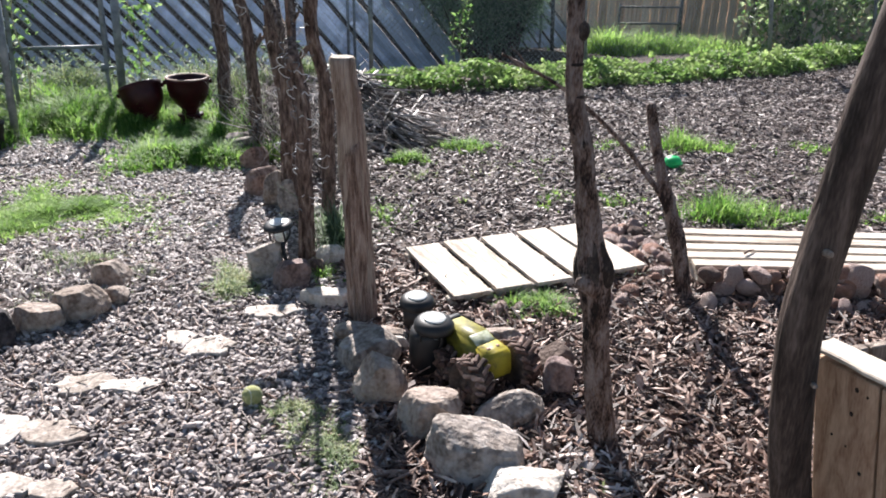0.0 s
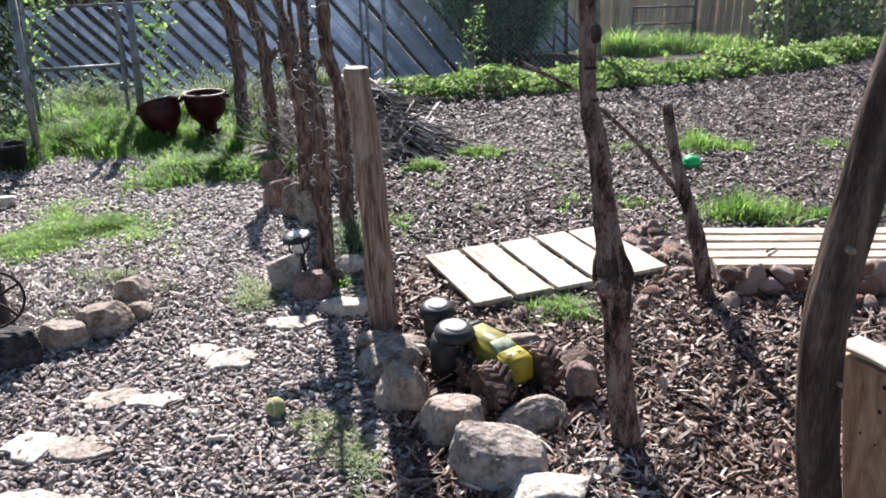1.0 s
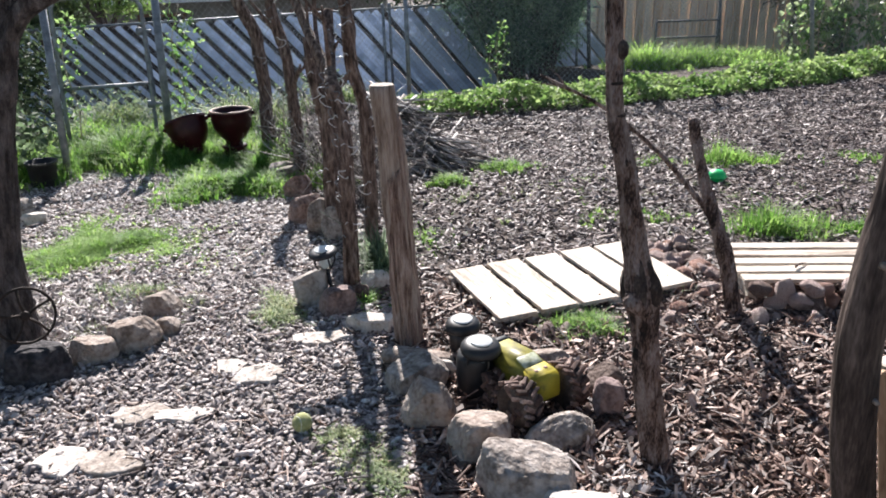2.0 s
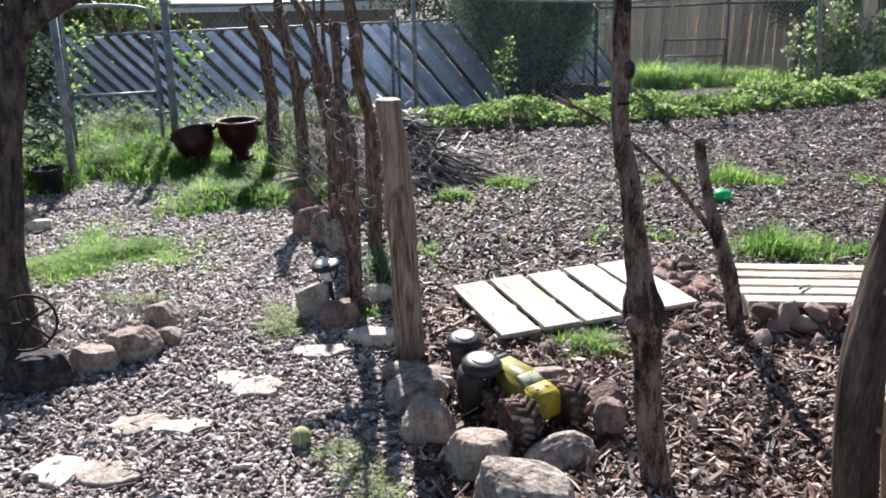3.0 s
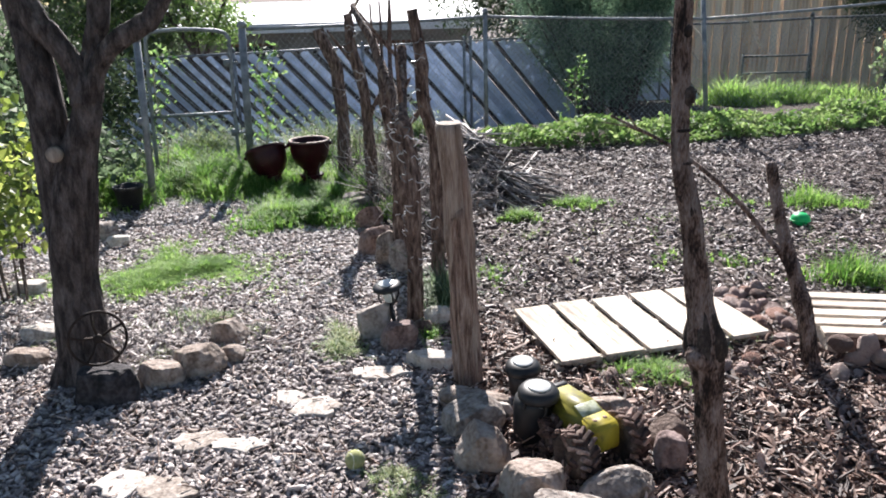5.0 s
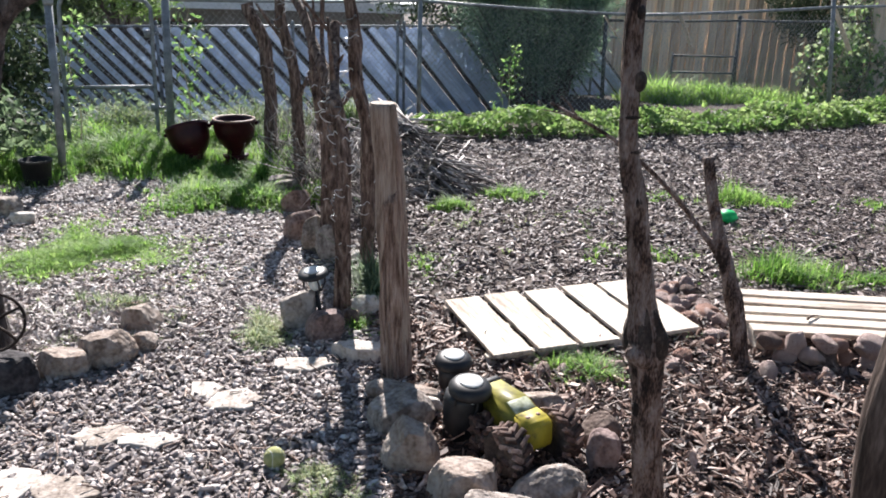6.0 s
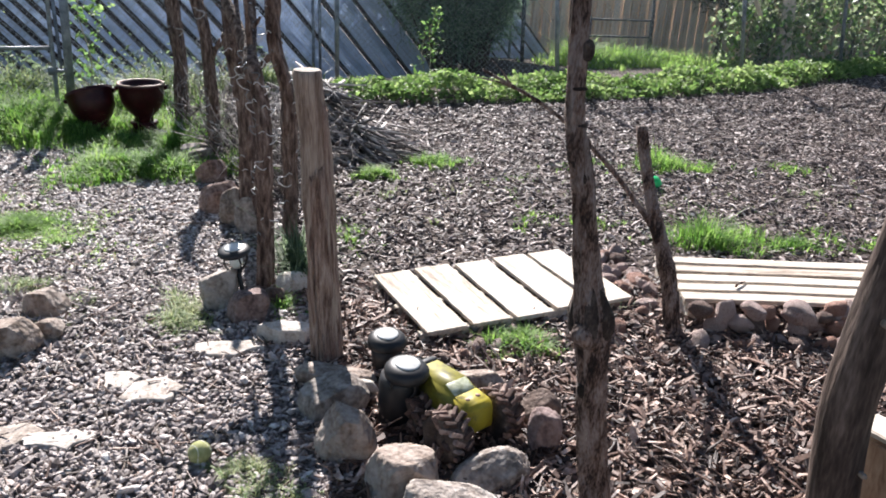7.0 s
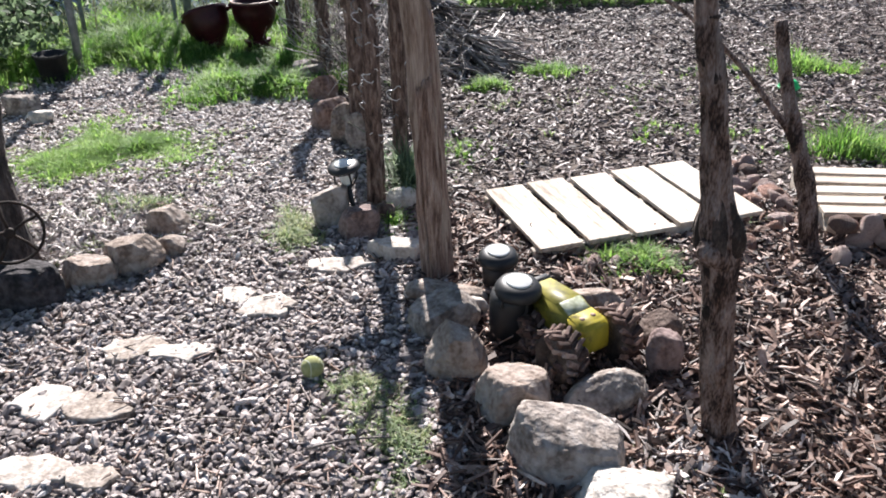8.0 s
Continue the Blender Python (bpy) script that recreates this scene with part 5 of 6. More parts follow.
tube(bm, smooth_path([(-0.08, -0.01, 0.54), (-0.115, -0.035, 0.575), (-0.132, -0.05, 0.59)], 3), [0.037, 0.036, 0.034, 0.031, 0.028, 0.023, 0.014], 14, 0.3, 3)
part("knot", bm, M_BARKFP, fp, "broken branch knot")
bm = bmesh.new()
p = smooth_path([(-0.075, -0.004, 0.53), (-0.085, -0.006, 0.58), (-0.095, -0.004, 0.63), (-0.107, -0.002, 0.7)], 4)
tube(bm, p, [0.028, 0.037, 0.044, 0.049, 0.05, 0.05, 0.048, 0.046, 0.042, 0.037, 0.033, 0.028, 0.022], 26, 0.5, 8)
part("burl", bm, M_KNOT, fp, "blackened splintered burl")
for x, z, w, h in ((-0.19, 1.404, 0.013, 0.016), (-0.175, 1.249, 0.017, 0.024), (-0.165, 1.003, 0.02, 0.02), (-0.152, 0.966, 0.013, 0.03), (-0.178, 1.088, 0.02, 0.006), (-0.186, 1.17, 0.021, 0.006), (-0.085, 0.4, 0.02, 0.03)):
    bm = bmesh.new()
    bmesh.ops.create_icosphere(bm, subdivisions=2, radius=1.0, matrix=pose(x, -0.012, z) @ Matrix.Diagonal((w, 0.014, h, 1)))
    for v in bm.verts:
        v.co += v.normal * 0.006 * noise.noise(v.co * 40)
    part("knot", bm, M_KNOT, fp, "dark branch scar")
lp = rough_post([(1.015, 1.36, 0), (0.952, 1.36, 0.29), (0.915, 1.36, 0.5), (0.892, 1.36, 0.7), (0.902, 1.36, 0.88), (0.92, 1.36, 1.07), (0.955, 1.36, 1.3), (1.05, 1.36, 1.8)], 0.045, 0.044, "smooth dark weathered leaning post by the planter", group="", bark=M_SMOOTHBARK, seed=17, rough=0.07, seg=32, sway=0.006, ridge=0.04)


for x, z, r in ((-0.13, 0.915, 0.008), (-0.1, 0.62, 0.006)):
    bm = bmesh.new()
    lathe(bm, [(r, -0.01), (r * 0.95, 0.006), (r * 0.6, 0.011), (r * 0.2, 0.01)], 12, pose(x, -0.047, z, 84, 0, 0))
    part("knot", bm, M_OLDWOOD, lp, "small pale knot")


def build_forked_stick():
    e = thing("dead_sapling", (1.37, 2.98, 0), "dead forked sapling with one long thin branch", "sapling")
    bm = bmesh.new()
    p = smooth_path([(0, 0, -0.03), (-0.038, 0.03, 0.21), (-0.091, 0.07, 0.395), (-0.13, 0.1, 0.53), (-0.168, 0.14, 0.705), (-0.19, 0.16, 0.825)], 5)
    tube(bm, p, [0.034 - 0.014 * i / (len(p) - 1) + 0.006 * math.exp(-((q.z - 0.28) / 0.03) ** 2) for i, q in enumerate(p)], 14, 0.28, 2)
    part("trunk", bm, M_BARKFP, e)
    bm = bmesh.new()
    p = smooth_path([(-0.075, 0.05, 0.33), (-0.13, 0.08, 0.45), (-0.2, 0.1, 0.54), (-0.34, 0.12, 0.7), (-0.57, 0.12, 0.89), (-0.83, 0.12, 1.03)], 5)
    tube(bm, p, [0.016 - 0.0105 * i / (len(p) - 1) for i in range(len(p))], 8, 0.14, 4)
    for s, t in ((0.95, (-0.8, 0.1, 1.06)), (0.9, (-0.86, 0.15, 1.0))):
        q = p[int(s * (len(p) - 1))]
        tube(bm, [q, (q + Vector(t)) / 2 + Vector((0, 0, 0.01)), Vector(t)], [0.0045, 0.0035, 0.002], 6)
    part("branch", bm, M_BARKFP, e)


build_forked_stick()


# ---- the old tree at the path ----
def build_old_tree():
    e = thing("tree", (-1.62, 2.95, 0), "old rough-barked tree trunk with forking limbs", "tree")
    bm = bmesh.new()

    def limb(pts, r, seed, seg=36):
        p = smooth_path(pts, 12)
        n = len(p) - 1
        rs = [np.interp(i / n, np.linspace(0, 1, len(r)), r) for i in range(n + 1)]
        tube(bm, p, [float(q) for q in rs], seg, 0.13, seed, ridge=0.07)
    limb([(-0.03, 0, -0.06), (0.0, 0, 0.1), (0.014, 0, 0.41), (0.045, 0, 0.66), (0.085, 0, 0.85), (0.145, 0, 1.02), (0.176, 0, 1.1), (0.19, 0, 1.19)], [0.15, 0.108, 0.088, 0.086, 0.078, 0.06, 0.052, 0.048], 1, 56)
    part("trunk", bm, M_BARKTREE, e)
    for k, (pts, r) in enumerate([
        ([(0.01, 0.01, 0.4), (0.005, 0.01, 0.7), (0.008, 0.01, 0.9), (0.02, 0.01, 1.13), (0.008, 0.01, 1.3), (-0.01, 0.02, 1.42), (-0.12, 0.05, 1.9), (-0.25, 0.1, 2.5)], [0.06, 0.07, 0.07, 0.067, 0.062, 0.056, 0.045, 0.03]),
        ([(0.18, 0, 1.14), (0.166, 0, 1.26), (0.136, -0.01, 1.33), (0.092, -0.02, 1.4), (0.05, -0.03, 1.47), (-0.1, 0, 1.9), (-0.1, 0.1, 2.5)], [0.055, 0.045, 0.042, 0.045, 0.045, 0.035, 0.025]),
        ([(0.185, 0.02, 1.15), (0.224, 0.03, 1.33), (0.247, 0.03, 1.4), (0.27, 0.03, 1.47), (0.33, 0.05, 1.9), (0.35, 0.1, 2.4)], [0.05, 0.037, 0.038, 0.04, 0.035, 0.025]),
        ([(0.19, 0, 1.16), (0.236, 0, 1.255), (0.292, 0, 1.33), (0.352, 0, 1.376), (0.432, 0.01, 1.42), (0.5, 0.02, 1.49), (0.8, 0.1, 2.0)], [0.05, 0.035, 0.034, 0.037, 0.036, 0.033, 0.02])]):
        bm = bmesh.new()
        limb(pts, r, 5 + k)
        part("limb", bm, M_BARKTREE, e)
    bm = bmesh.new()
    lathe(bm, [(0.032, 0), (0.031, 0.02), (0.026, 0.03), (0.01, 0.032)], 14, pose(0.062, -0.062, 0.962, 82, 0, 6))
    part("pruning_scar", bm, M_OLDWOOD, e, "pale round pruning scar")
    gg = np.random.default_rng(77)
    P = cloud(3800, [(0, 0.1, 2.6, 0.8, 0.7, 0.4), (0.6, 0.1, 2.5, 0.6, 0.6, 0.35), (-0.5, 0, 2.5, 0.6, 0.6, 0.35), (0.1, 0.2, 3.0, 0.7, 0.7, 0.35)], gg)
    V, F = leaf_arrays(P, 0.07, gg, 0.5, 0.9)
    part_mesh("crown", mesh_np("crown", V, F, M_LEAF), e)


build_old_tree()


def build_iron_wheel():
    e = new("iron_wheel")
    e.empty_display_size = 0.05
    e.matrix_world = pose(-1.458, 2.765, 0.258, 78, 0, 30)
    tagged(e, "rusty spoked iron wheel leaning on the tree", "wheel")
    R = 0.105
    bm = bmesh.new()
    ring = [(R * math.cos(a), R * math.sin(a), 0) for a in np.linspace(0, 2 * math.pi, 33)]
    tube(bm, ring, 0.0055, 8, cap=False)
    part("rim", bm, M_RUST, e)
    for k in range(5):
        a = k * 2 * math.pi / 5 + 0.4
        bm = bmesh.new()
        tube(bm, [(0.015 * math.cos(a), 0.015 * math.sin(a), 0), (0.06 * math.cos(a + 0.08), 0.06 * math.sin(a + 0.08), 0.004), (R * math.cos(a), R * math.sin(a), 0)], 0.0055, 6)
        part("spoke", bm, M_RUST, e)
    bm = bmesh.new()
    lathe(bm, [(0.012, -0.014), (0.018, -0.01), (0.018, 0.01), (0.012, 0.014)], 14)
    part("hub", bm, M_RUST, e)


build_iron_wheel()


# ---- rocks ----
def rock_mesh(size, seed, mat, sub=4, sharp=0.0, lump=0.22, planes=()):
    """A stone: a lumpy ball with a number of flattened, worn faces."""
    rr = random.Random(seed * 7 + 1)
    bm = bmesh.new()
    bmesh.ops.create_icosphere(bm, subdivisions=sub, radius=1.0)
    off = Vector((seed * 3.7, seed * 1.3, seed * 5.1))
    cuts = []
    for _ in range(5 + int(12 * sharp) + 3):
        n = Vector((rr.gauss(0, 1), rr.gauss(0, 1), rr.gauss(0, 1))).normalized()
        cuts.append((n, rr.uniform(0.62, 0.95) - 0.08 * sharp))
    if planes:
        cuts = cuts[:3] + [(Vector(p[:3]).normalized(), p[3]) for p in planes]
    elif lump > 0.15:
        cuts += [(Vector((rr.uniform(-0.2, 0.2), 0.25, 1)).normalized(), 0.66), (Vector((rr.uniform(-0.45, 0.45), -1, 0.1)).normalized(), 0.66)]
    for v in bm.verts:
        d = v.co.normalized()
        q = d + off
        c = d * (1 + lump * noise.noise(q) + lump * 0.4 * noise.noise(q * 2.3))
        for n, h in cuts:
            s = c.dot(n) - h
            if s > 0:
                c = c - n * s * 0.88
        if sharp > 0.4:
            k = 1 - 0.5 * (sharp - 0.2)
            c = Vector([math.copysign(abs(t) ** k, t) for t in c]) * 0.95
        c *= 1 + 0.035 * noise.noise(q * 5.3) + 0.016 * noise.noise(q * 13.0)
        v.co = Vector((c.x * size[0], c.y * size[1], c.z * size[2])) * 1.12
    return mesh_of("rock", bm, mat)


def rock(name, x, y, size, seed, mat, label, group, sharp=0.0, rot=(0, 0, 0), sink=0.2, lump=0.22, z=None, sub=4, planes=()):
    """A single stone; size: half width, half depth, half height."""
    ob = new(name, rock_mesh(size, seed, M_ROCK[mat], sub, sharp, lump, planes))
    ob.matrix_world = pose(x, y, (gz(x, y) + size[2] * (1 - 2 * sink)) if z is None else z, *rot)
    return tagged(ob, label, "rock", group)


RING = "rocks around the toy truck"
rock("boulder", 0.01, 2.68, (0.125, 0.06, 0.05), 1, "tan", "long rounded brown boulder behind the rock ring", RING, rot=(0, 4, -6))
rock("boulder", 0.0, 2.525, (0.108, 0.085, 0.078), 2, "grey", "pale grey boulder with a sloping sunlit top", RING, rot=(0, -4, 10), lump=0.12, sub=5, planes=((-0.4, -0.1, 1, 0.6), (0.1, -1, 0.2, 0.72), (-1, -0.3, 0.2, 0.78)))
rock("boulder", 0.04, 2.275, (0.086, 0.07, 0.115), 3, "tan", "large smooth tapering tan boulder", RING, rot=(6, 4, 0), lump=0.1, sub=5, planes=((-0.8, -0.2, 0.62, 0.66), (0.82, -0.1, 0.5, 0.66), (0.1, -1, 0.35, 0.68), (-0.35, -0.9, 0.1, 0.76)))
rock("boulder", 0.195, 2.085, (0.1, 0.085, 0.1), 4, "tan", "blocky brown boulder in the rock ring", RING, rot=(0, 3, 8), lump=0.1, sub=5, planes=((0.05, 0.15, 1, 0.62), (-0.15, -1, 0.12, 0.74), (-1, -0.3, 0.2, 0.74), (1, -0.25, 0.25, 0.78), (0.55, -0.5, 0.75, 0.78)))
rock("boulder", 0.3, 1.885, (0.15, 0.105, 0.098), 5, "grey", "large grey angular boulder lit by the sun", RING, rot=(4, 10, -22), lump=0.1, sub=5, planes=((0.15, 0.05, 1, 0.56), (-0.75, -0.6, 0.15, 0.72), (0.25, -1, 0.3, 0.64), (0.6, -0.75, 0.62, 0.66), (1, 0.1, 0.35, 0.82), (-0.1, -0.5, 0.9, 0.68)))
rock("boulder", 0.37, 1.8, (0.04, 0.03, 0.034), 14, "grey", "small broken piece of rock against the big boulder", RING, sharp=0.6, rot=(10, 12, 30), lump=0.14)
rock("boulder", 0.445, 2.1, (0.118, 0.068, 0.06), 6, "grey", "grey slab of rock leaning on the toy truck", RING, rot=(18, -14, 16), lump=0.12, sub=5, planes=((-0.1, -0.35, 1, 0.6), (0.2, -1, 0.2, 0.7), (1, -0.2, 0.3, 0.8)))
rock("boulder", 0.635, 2.265, (0.05, 0.045, 0.088), 7, "purple", "upright purple-grey flat-topped rock", RING, rot=(0, 6, 0), lump=0.1, planes=((0.1, 0.0, 1, 0.78), (0, -1, 0.1, 0.76)))
rock("boulder", 0.66, 2.4, (0.06, 0.05, 0.075), 8, "brown", "dark brown wedge of rock behind the toy truck", RING, lump=0.12, planes=((-0.5, -0.2, 1, 0.55), (0.1, -1, 0.1, 0.7)))
rock("boulder", 0.5, 2.6, (0.08, 0.06, 0.055), 9, "tan", "low brown rock behind the toy truck", RING)
rock("boulder", 0.42, 1.74, (0.13, 0.09, 0.06), 10, "pale", "low pale flat boulder in the mulch", RING, sharp=0.4)
rock("boulder", 0.11, 2.6, (0.04, 0.035, 0.045), 12, "pale", "small pale rock beside the lamp", RING)
ROWR = "rocks along the posts"
for k, (x, y, s, m, sh, lab) in enumerate([
    (-0.46, 3.32, (0.088, 0.066, 0.112), "grey", 0.35, "upright grey rock beside the lamp"), (-0.335, 3.2, (0.084, 0.062, 0.09), "purple", 0.6, "blocky purple-brown rock below the lamp"),
    (-0.17, 3.46, (0.07, 0.06, 0.07), "pale", 0.4, "pale rock with a sunlit top by the post"), (-0.5, 4.31, (0.075, 0.06, 0.12), "tan", 0.0, "rounded upright brown rock in the row"),
    (-0.61, 4.53, (0.115, 0.08, 0.115), "red", 0.5, "large brown block of rock in the row"), (-0.72, 5.08, (0.095, 0.08, 0.1), "red", 0.3, "rounded brown rock in the row"),
    (-0.83, 5.4, (0.09, 0.08, 0.09), "grey", 0.3, "grey rock at the end of the row"), (-0.43, 4.2, (0.055, 0.045, 0.11), "grey", 0.0, "narrow upright grey rock in the row"),
    (-0.27, 4.2, (0.045, 0.04, 0.035), "pale", 0.3, "small pale rock behind the posts"), (-0.9, 5.62, (0.08, 0.07, 0.075), "grey", 0.5, "angular grey rock near the grass"), (-0.235, 3.36, (0.045, 0.04, 0.05), "brown", 0.4, "small dark red-brown rock at the foot of the post")]):
    rock("boulder", x, y, s, 20 + k, m, lab, ROWR, sharp=sh, rot=(rnd(-6, 6), rnd(-6, 6), rnd(-25, 25)), lump=0.12 if sh == 0 else 0.22)
TREER = "rocks at the tree"
rock("boulder", -1.28, 2.87, (0.088, 0.07, 0.07), 41, "tan", "rounded tan boulder near the tree", TREER, lump=0.12, sub=5, planes=((0.15, 0.1, 1, 0.66), (-0.6, -0.7, 0.3, 0.74), (0.7, -0.6, 0.1, 0.78)))
rock("boulder", -1.16, 2.98, (0.104, 0.08, 0.082), 42, "tan", "large grey-brown boulder near the tree", TREER, lump=0.12, sub=5, planes=((-0.25, 0.1, 1, 0.68), (0.3, -1, 0.15, 0.72), (-0.8, -0.55, 0.25, 0.76), (0.75, -0.2, 0.6, 0.8)))
rock("boulder", -1.05, 3.08, (0.07, 0.055, 0.055), 43, "tan", "small boxy tan boulder near the tree", TREER, sharp=0.5)
rock("boulder", -1.12, 3.27, (0.085, 0.07, 0.085), 44, "tan", "pointed tan boulder with a bright sunlit top", TREER, lump=0.1, sub=5, planes=((-0.35, 0.25, 1, 0.62), (0.85, -0.1, 0.55, 0.6), (-0.1, -1, 0.05, 0.66), (-0.9, -0.4, 0.2, 0.72)))
rock("boulder", -1.445, 2.74, (0.12, 0.085, 0.105), 45, "dark", "charred black block of rock below the tree", TREER, lump=0.08, sub=5, planes=((0.06, 0.05, 1, 0.6), (0.1, -1, 0.12, 0.66), (-1, -0.1, 0.1, 0.74), (0.95, -0.35, 0.3, 0.7), (0.2, -0.75, 0.65, 0.78)))
rock("boulder", -2.42, 3.92, (0.09, 0.07, 0.05), 46, "pale", "pale rock by the path's far edge", TREER, sharp=0.3)
rock("boulder", -2.47, 4.9, (0.1, 0.08, 0.09), 47, "grey", "grey rock under the bush", TREER)
rock("boulder", -2.3, 4.75, (0.07, 0.06, 0.05), 48, "pale", "small pale rock under the bush", TREER)
rock("boulder", -1.95, 3.05, (0.09, 0.07, 0.05), 49, "tan", "flat brown rock beside the tree", TREER)
rock("boulder", -2.0, 3.3, (0.1, 0.07, 0.05), 50, "pale", "pale flat rock beside the tree", TREER)

# cobbles by the pallet: a few forms, many stones
def broken_faces(n, seed):
    """Cutting planes that give a cobble its blunt corners."""
    q = random.Random(seed)
    return tuple((q.gauss(0, 1), q.gauss(0, 1), q.gauss(0.3, 0.9), q.uniform(0.58, 0.8)) for _ in range(n))


forms = [rock_mesh((1, rnd(0.7, 0.95), rnd(0.65, 0.92)), 60 + k, M_ROCK[("brick_red", "cobble", "cobble", "red")[k % 4]], 3, 0.0, 0.16, broken_faces(5, k + 2)) for k in range(7)]
rr = random.Random(8)
spots_c = [(1.44 + 0.088 * k + rr.uniform(-0.02, 0.02), 3.01 - 0.0108 * k + rr.uniform(-0.02, 0.02) - 0.02, rr.uniform(0.036, 0.058)) for k in range(19)]
spots_c += [(1.43 + 0.082 * k + rr.uniform(-0.03, 0.03), 2.9 - 0.01 * k + rr.uniform(-0.03, 0.03), rr.uniform(0.028, 0.052)) for k in range(19)]
spots_c += [(1.45 + 0.07 * k + rr.uniform(-0.06, 0.06), 2.84 - 0.006 * k + rr.uniform(-0.07, 0.04), rr.uniform(0.016, 0.034)) for k in range(23)]
heap = [(1.46 + 0.072 * k + rr.uniform(-0.03, 0.03), 2.985 - 0.0088 * k + rr.uniform(-0.02, 0.02), rr.choice((0.028, 0.036, 0.048, 0.068)) * rr.uniform(0.9, 1.1)) for k in range(23)]
spots_c += [(rr.uniform(1.2, 1.42), rr.uniform(3.1, 3.8), rr.uniform(0.03, 0.055)) for _ in range(34)]
spots_c += [(0.95 + 0.07 * k + rr.uniform(-0.02, 0.02), 2.93 + 0.02 * k + rr.uniform(-0.04, 0.04), rr.uniform(0.028, 0.045)) for k in range(6)]
spots_c += [(0.4 + 0.075 * k, 2.83 + 0.015 * k + rr.uniform(-0.03, 0.03), rr.uniform(0.028, 0.042)) for k in range(7)]
for k, (x, y, s) in enumerate(spots_c + heap):
    if (x - 1.37) ** 2 + (y - 2.98) ** 2 < 0.007:
        continue
    ob = new("cobble", forms[k % 7])
    ob.matrix_world = pose(x, y, gz(x, y) + s * 0.5 + (0.08 if k >= len(spots_c) else 0.03 if k < 19 else 0), rr.uniform(-15, 15), rr.uniform(-15, 15), rr.uniform(0, 360)) @ Matrix.Diagonal((s, s, s, 1))
    tagged(ob, ("blunt brick-red cobble edging the pallet walk", "rounded pinkish cobble edging the pallet walk", "rounded pinkish cobble edging the pallet walk", "rounded brown cobble edging the pallet walk")[k % 7 % 4], "rock", "cobbles by the pallet")


# ---- flagstones ----
def flagstone(x, y, w, d, seed, th=0.015, tilt=(0, 0), rot=0, dull=False):
    rr = random.Random(seed)
    n = rr.randint(5, 6)
    bm = bmesh.new()
    pts = []
    for k in range(n):
        a = 2 * math.pi * (k + rr.uniform(-0.28, 0.28)) / n
        q = rr.uniform(0.68, 1.15)
        pts.append((math.cos(a) * w / 2 * q, math.sin(a) * d / 2 * q))
    fine = []
    for (x0, y0), (x1, y1) in zip(pts, pts[1:] + pts[:1]):
        for t in (0, 0.33, 0.66):
            j = 0.055 * w
            fine.append((x0 + (x1 - x0) * t + rr.uniform(-j, j) * (t > 0), y0 + (y1 - y0) * t + rr.uniform(-j, j) * (t > 0)))
    rings = []
    for sc, z in ((0.97, -0.012), (1.0, th * 0.55), (0.985, th * 0.9), (0.93, th), (0.5, th * 1.08)):
        rings.append([bm.verts.new((px * sc, py * sc, z + 0.003 * noise.noise(Vector((px * 20, py * 20, seed))))) for px, py in fine])
    for a, b in zip(rings, rings[1:]):
        for k in range(len(a)):
            bm.faces.new((a[k], a[(k + 1) % len(a)], b[(k + 1) % len(b)], b[k]))
    bm.faces.new(rings[-1])
    bm.faces.new(rings[0][::-1])
    ob = new("flagstone", mesh_of("flagstone", bm, M_DULLFLAG if dull else M_FLAG, False))
    ob.matrix_world = pose(x, y, gz(x, y) + 0.008, tilt[0], tilt[1], rot)
    return tagged(ob, "dull brown flat sandstone stepping stone in the gravel" if dull else "pale flat sandstone stepping stone in the gravel", "flagstone", "stepping stones")


for k, (x, y, w, d) in enumerate([(-0.404, 2.927, 0.22, 0.133), (-0.717, 2.728, 0.122, 0.144), (-0.599, 2.656, 0.202, 0.145), (-0.971, 2.418, 0.181, 0.128), (-0.822, 2.383, 0.185, 0.131), (-1.153, 2.166, 0.171, 0.155), (-0.976, 2.145, 0.169, 0.148), (-1.043, 1.877, 0.169, 0.141), (-0.876, 1.854, 0.15, 0.088)]):
    # each second slab is a browner, duller one
    flagstone(x, y, w * 1.24, d * 1.15, 100 + k, tilt=(rnd(-2, 2), rnd(-2, 2)), dull=k in (3, 6, 8))
flagstone(-0.17, 3.03, 0.21, 0.16, 131, 0.05, (-4, 3))


# ---- pallets ----
def pallet(loc, rz, boards, length, wd, gap, label, z_top=0.115):
    e = thing("wooden_pallet", loc, label, "pallet", "pallet walk", rz)
    for k in range(boards):
        bm = bmesh.new()
        box(bm, (length + rnd(-0.01, 0.01), wd * rnd(0.95, 1.0), 0.018), None, 0.002)
        bmesh.ops.subdivide_edges(bm, edges=[q for q in bm.edges if abs(q.verts[0].co.x - q.verts[1].co.x) > length * 0.5], cuts=18)
        for v in bm.verts:
            v.co.z += 0.004 * noise.noise(Vector((v.co.x * 3, k * 3.3, 0)))
            v.co.y += math.copysign(1, v.co.y) * 0.0045 * noise.noise(Vector((v.co.x * 14, k * 5.3 + math.copysign(2, v.co.y), 3)))
        ob = part("deck_board", bm, M_PALLET, e, smooth=False)
        ob.matrix_basis = pose(length / 2 + rnd(-0.01, 0.01), (wd + gap) * (k + 0.5), z_top - 0.009 + rnd(-0.002, 0.002), rnd(-1, 1), 0, rnd(-0.4, 0.4))
    depth = (wd + gap) * boards
    for x in (0.04, length / 2, length - 0.04):
        bm = bmesh.new()
        box(bm, (0.038, depth, 0.085), None, 0.003)
        ob = part("stringer", bm, M_PALLET, e, smooth=False)
        ob.matrix_basis = pose(x, depth / 2, z_top - 0.0615)
    return e


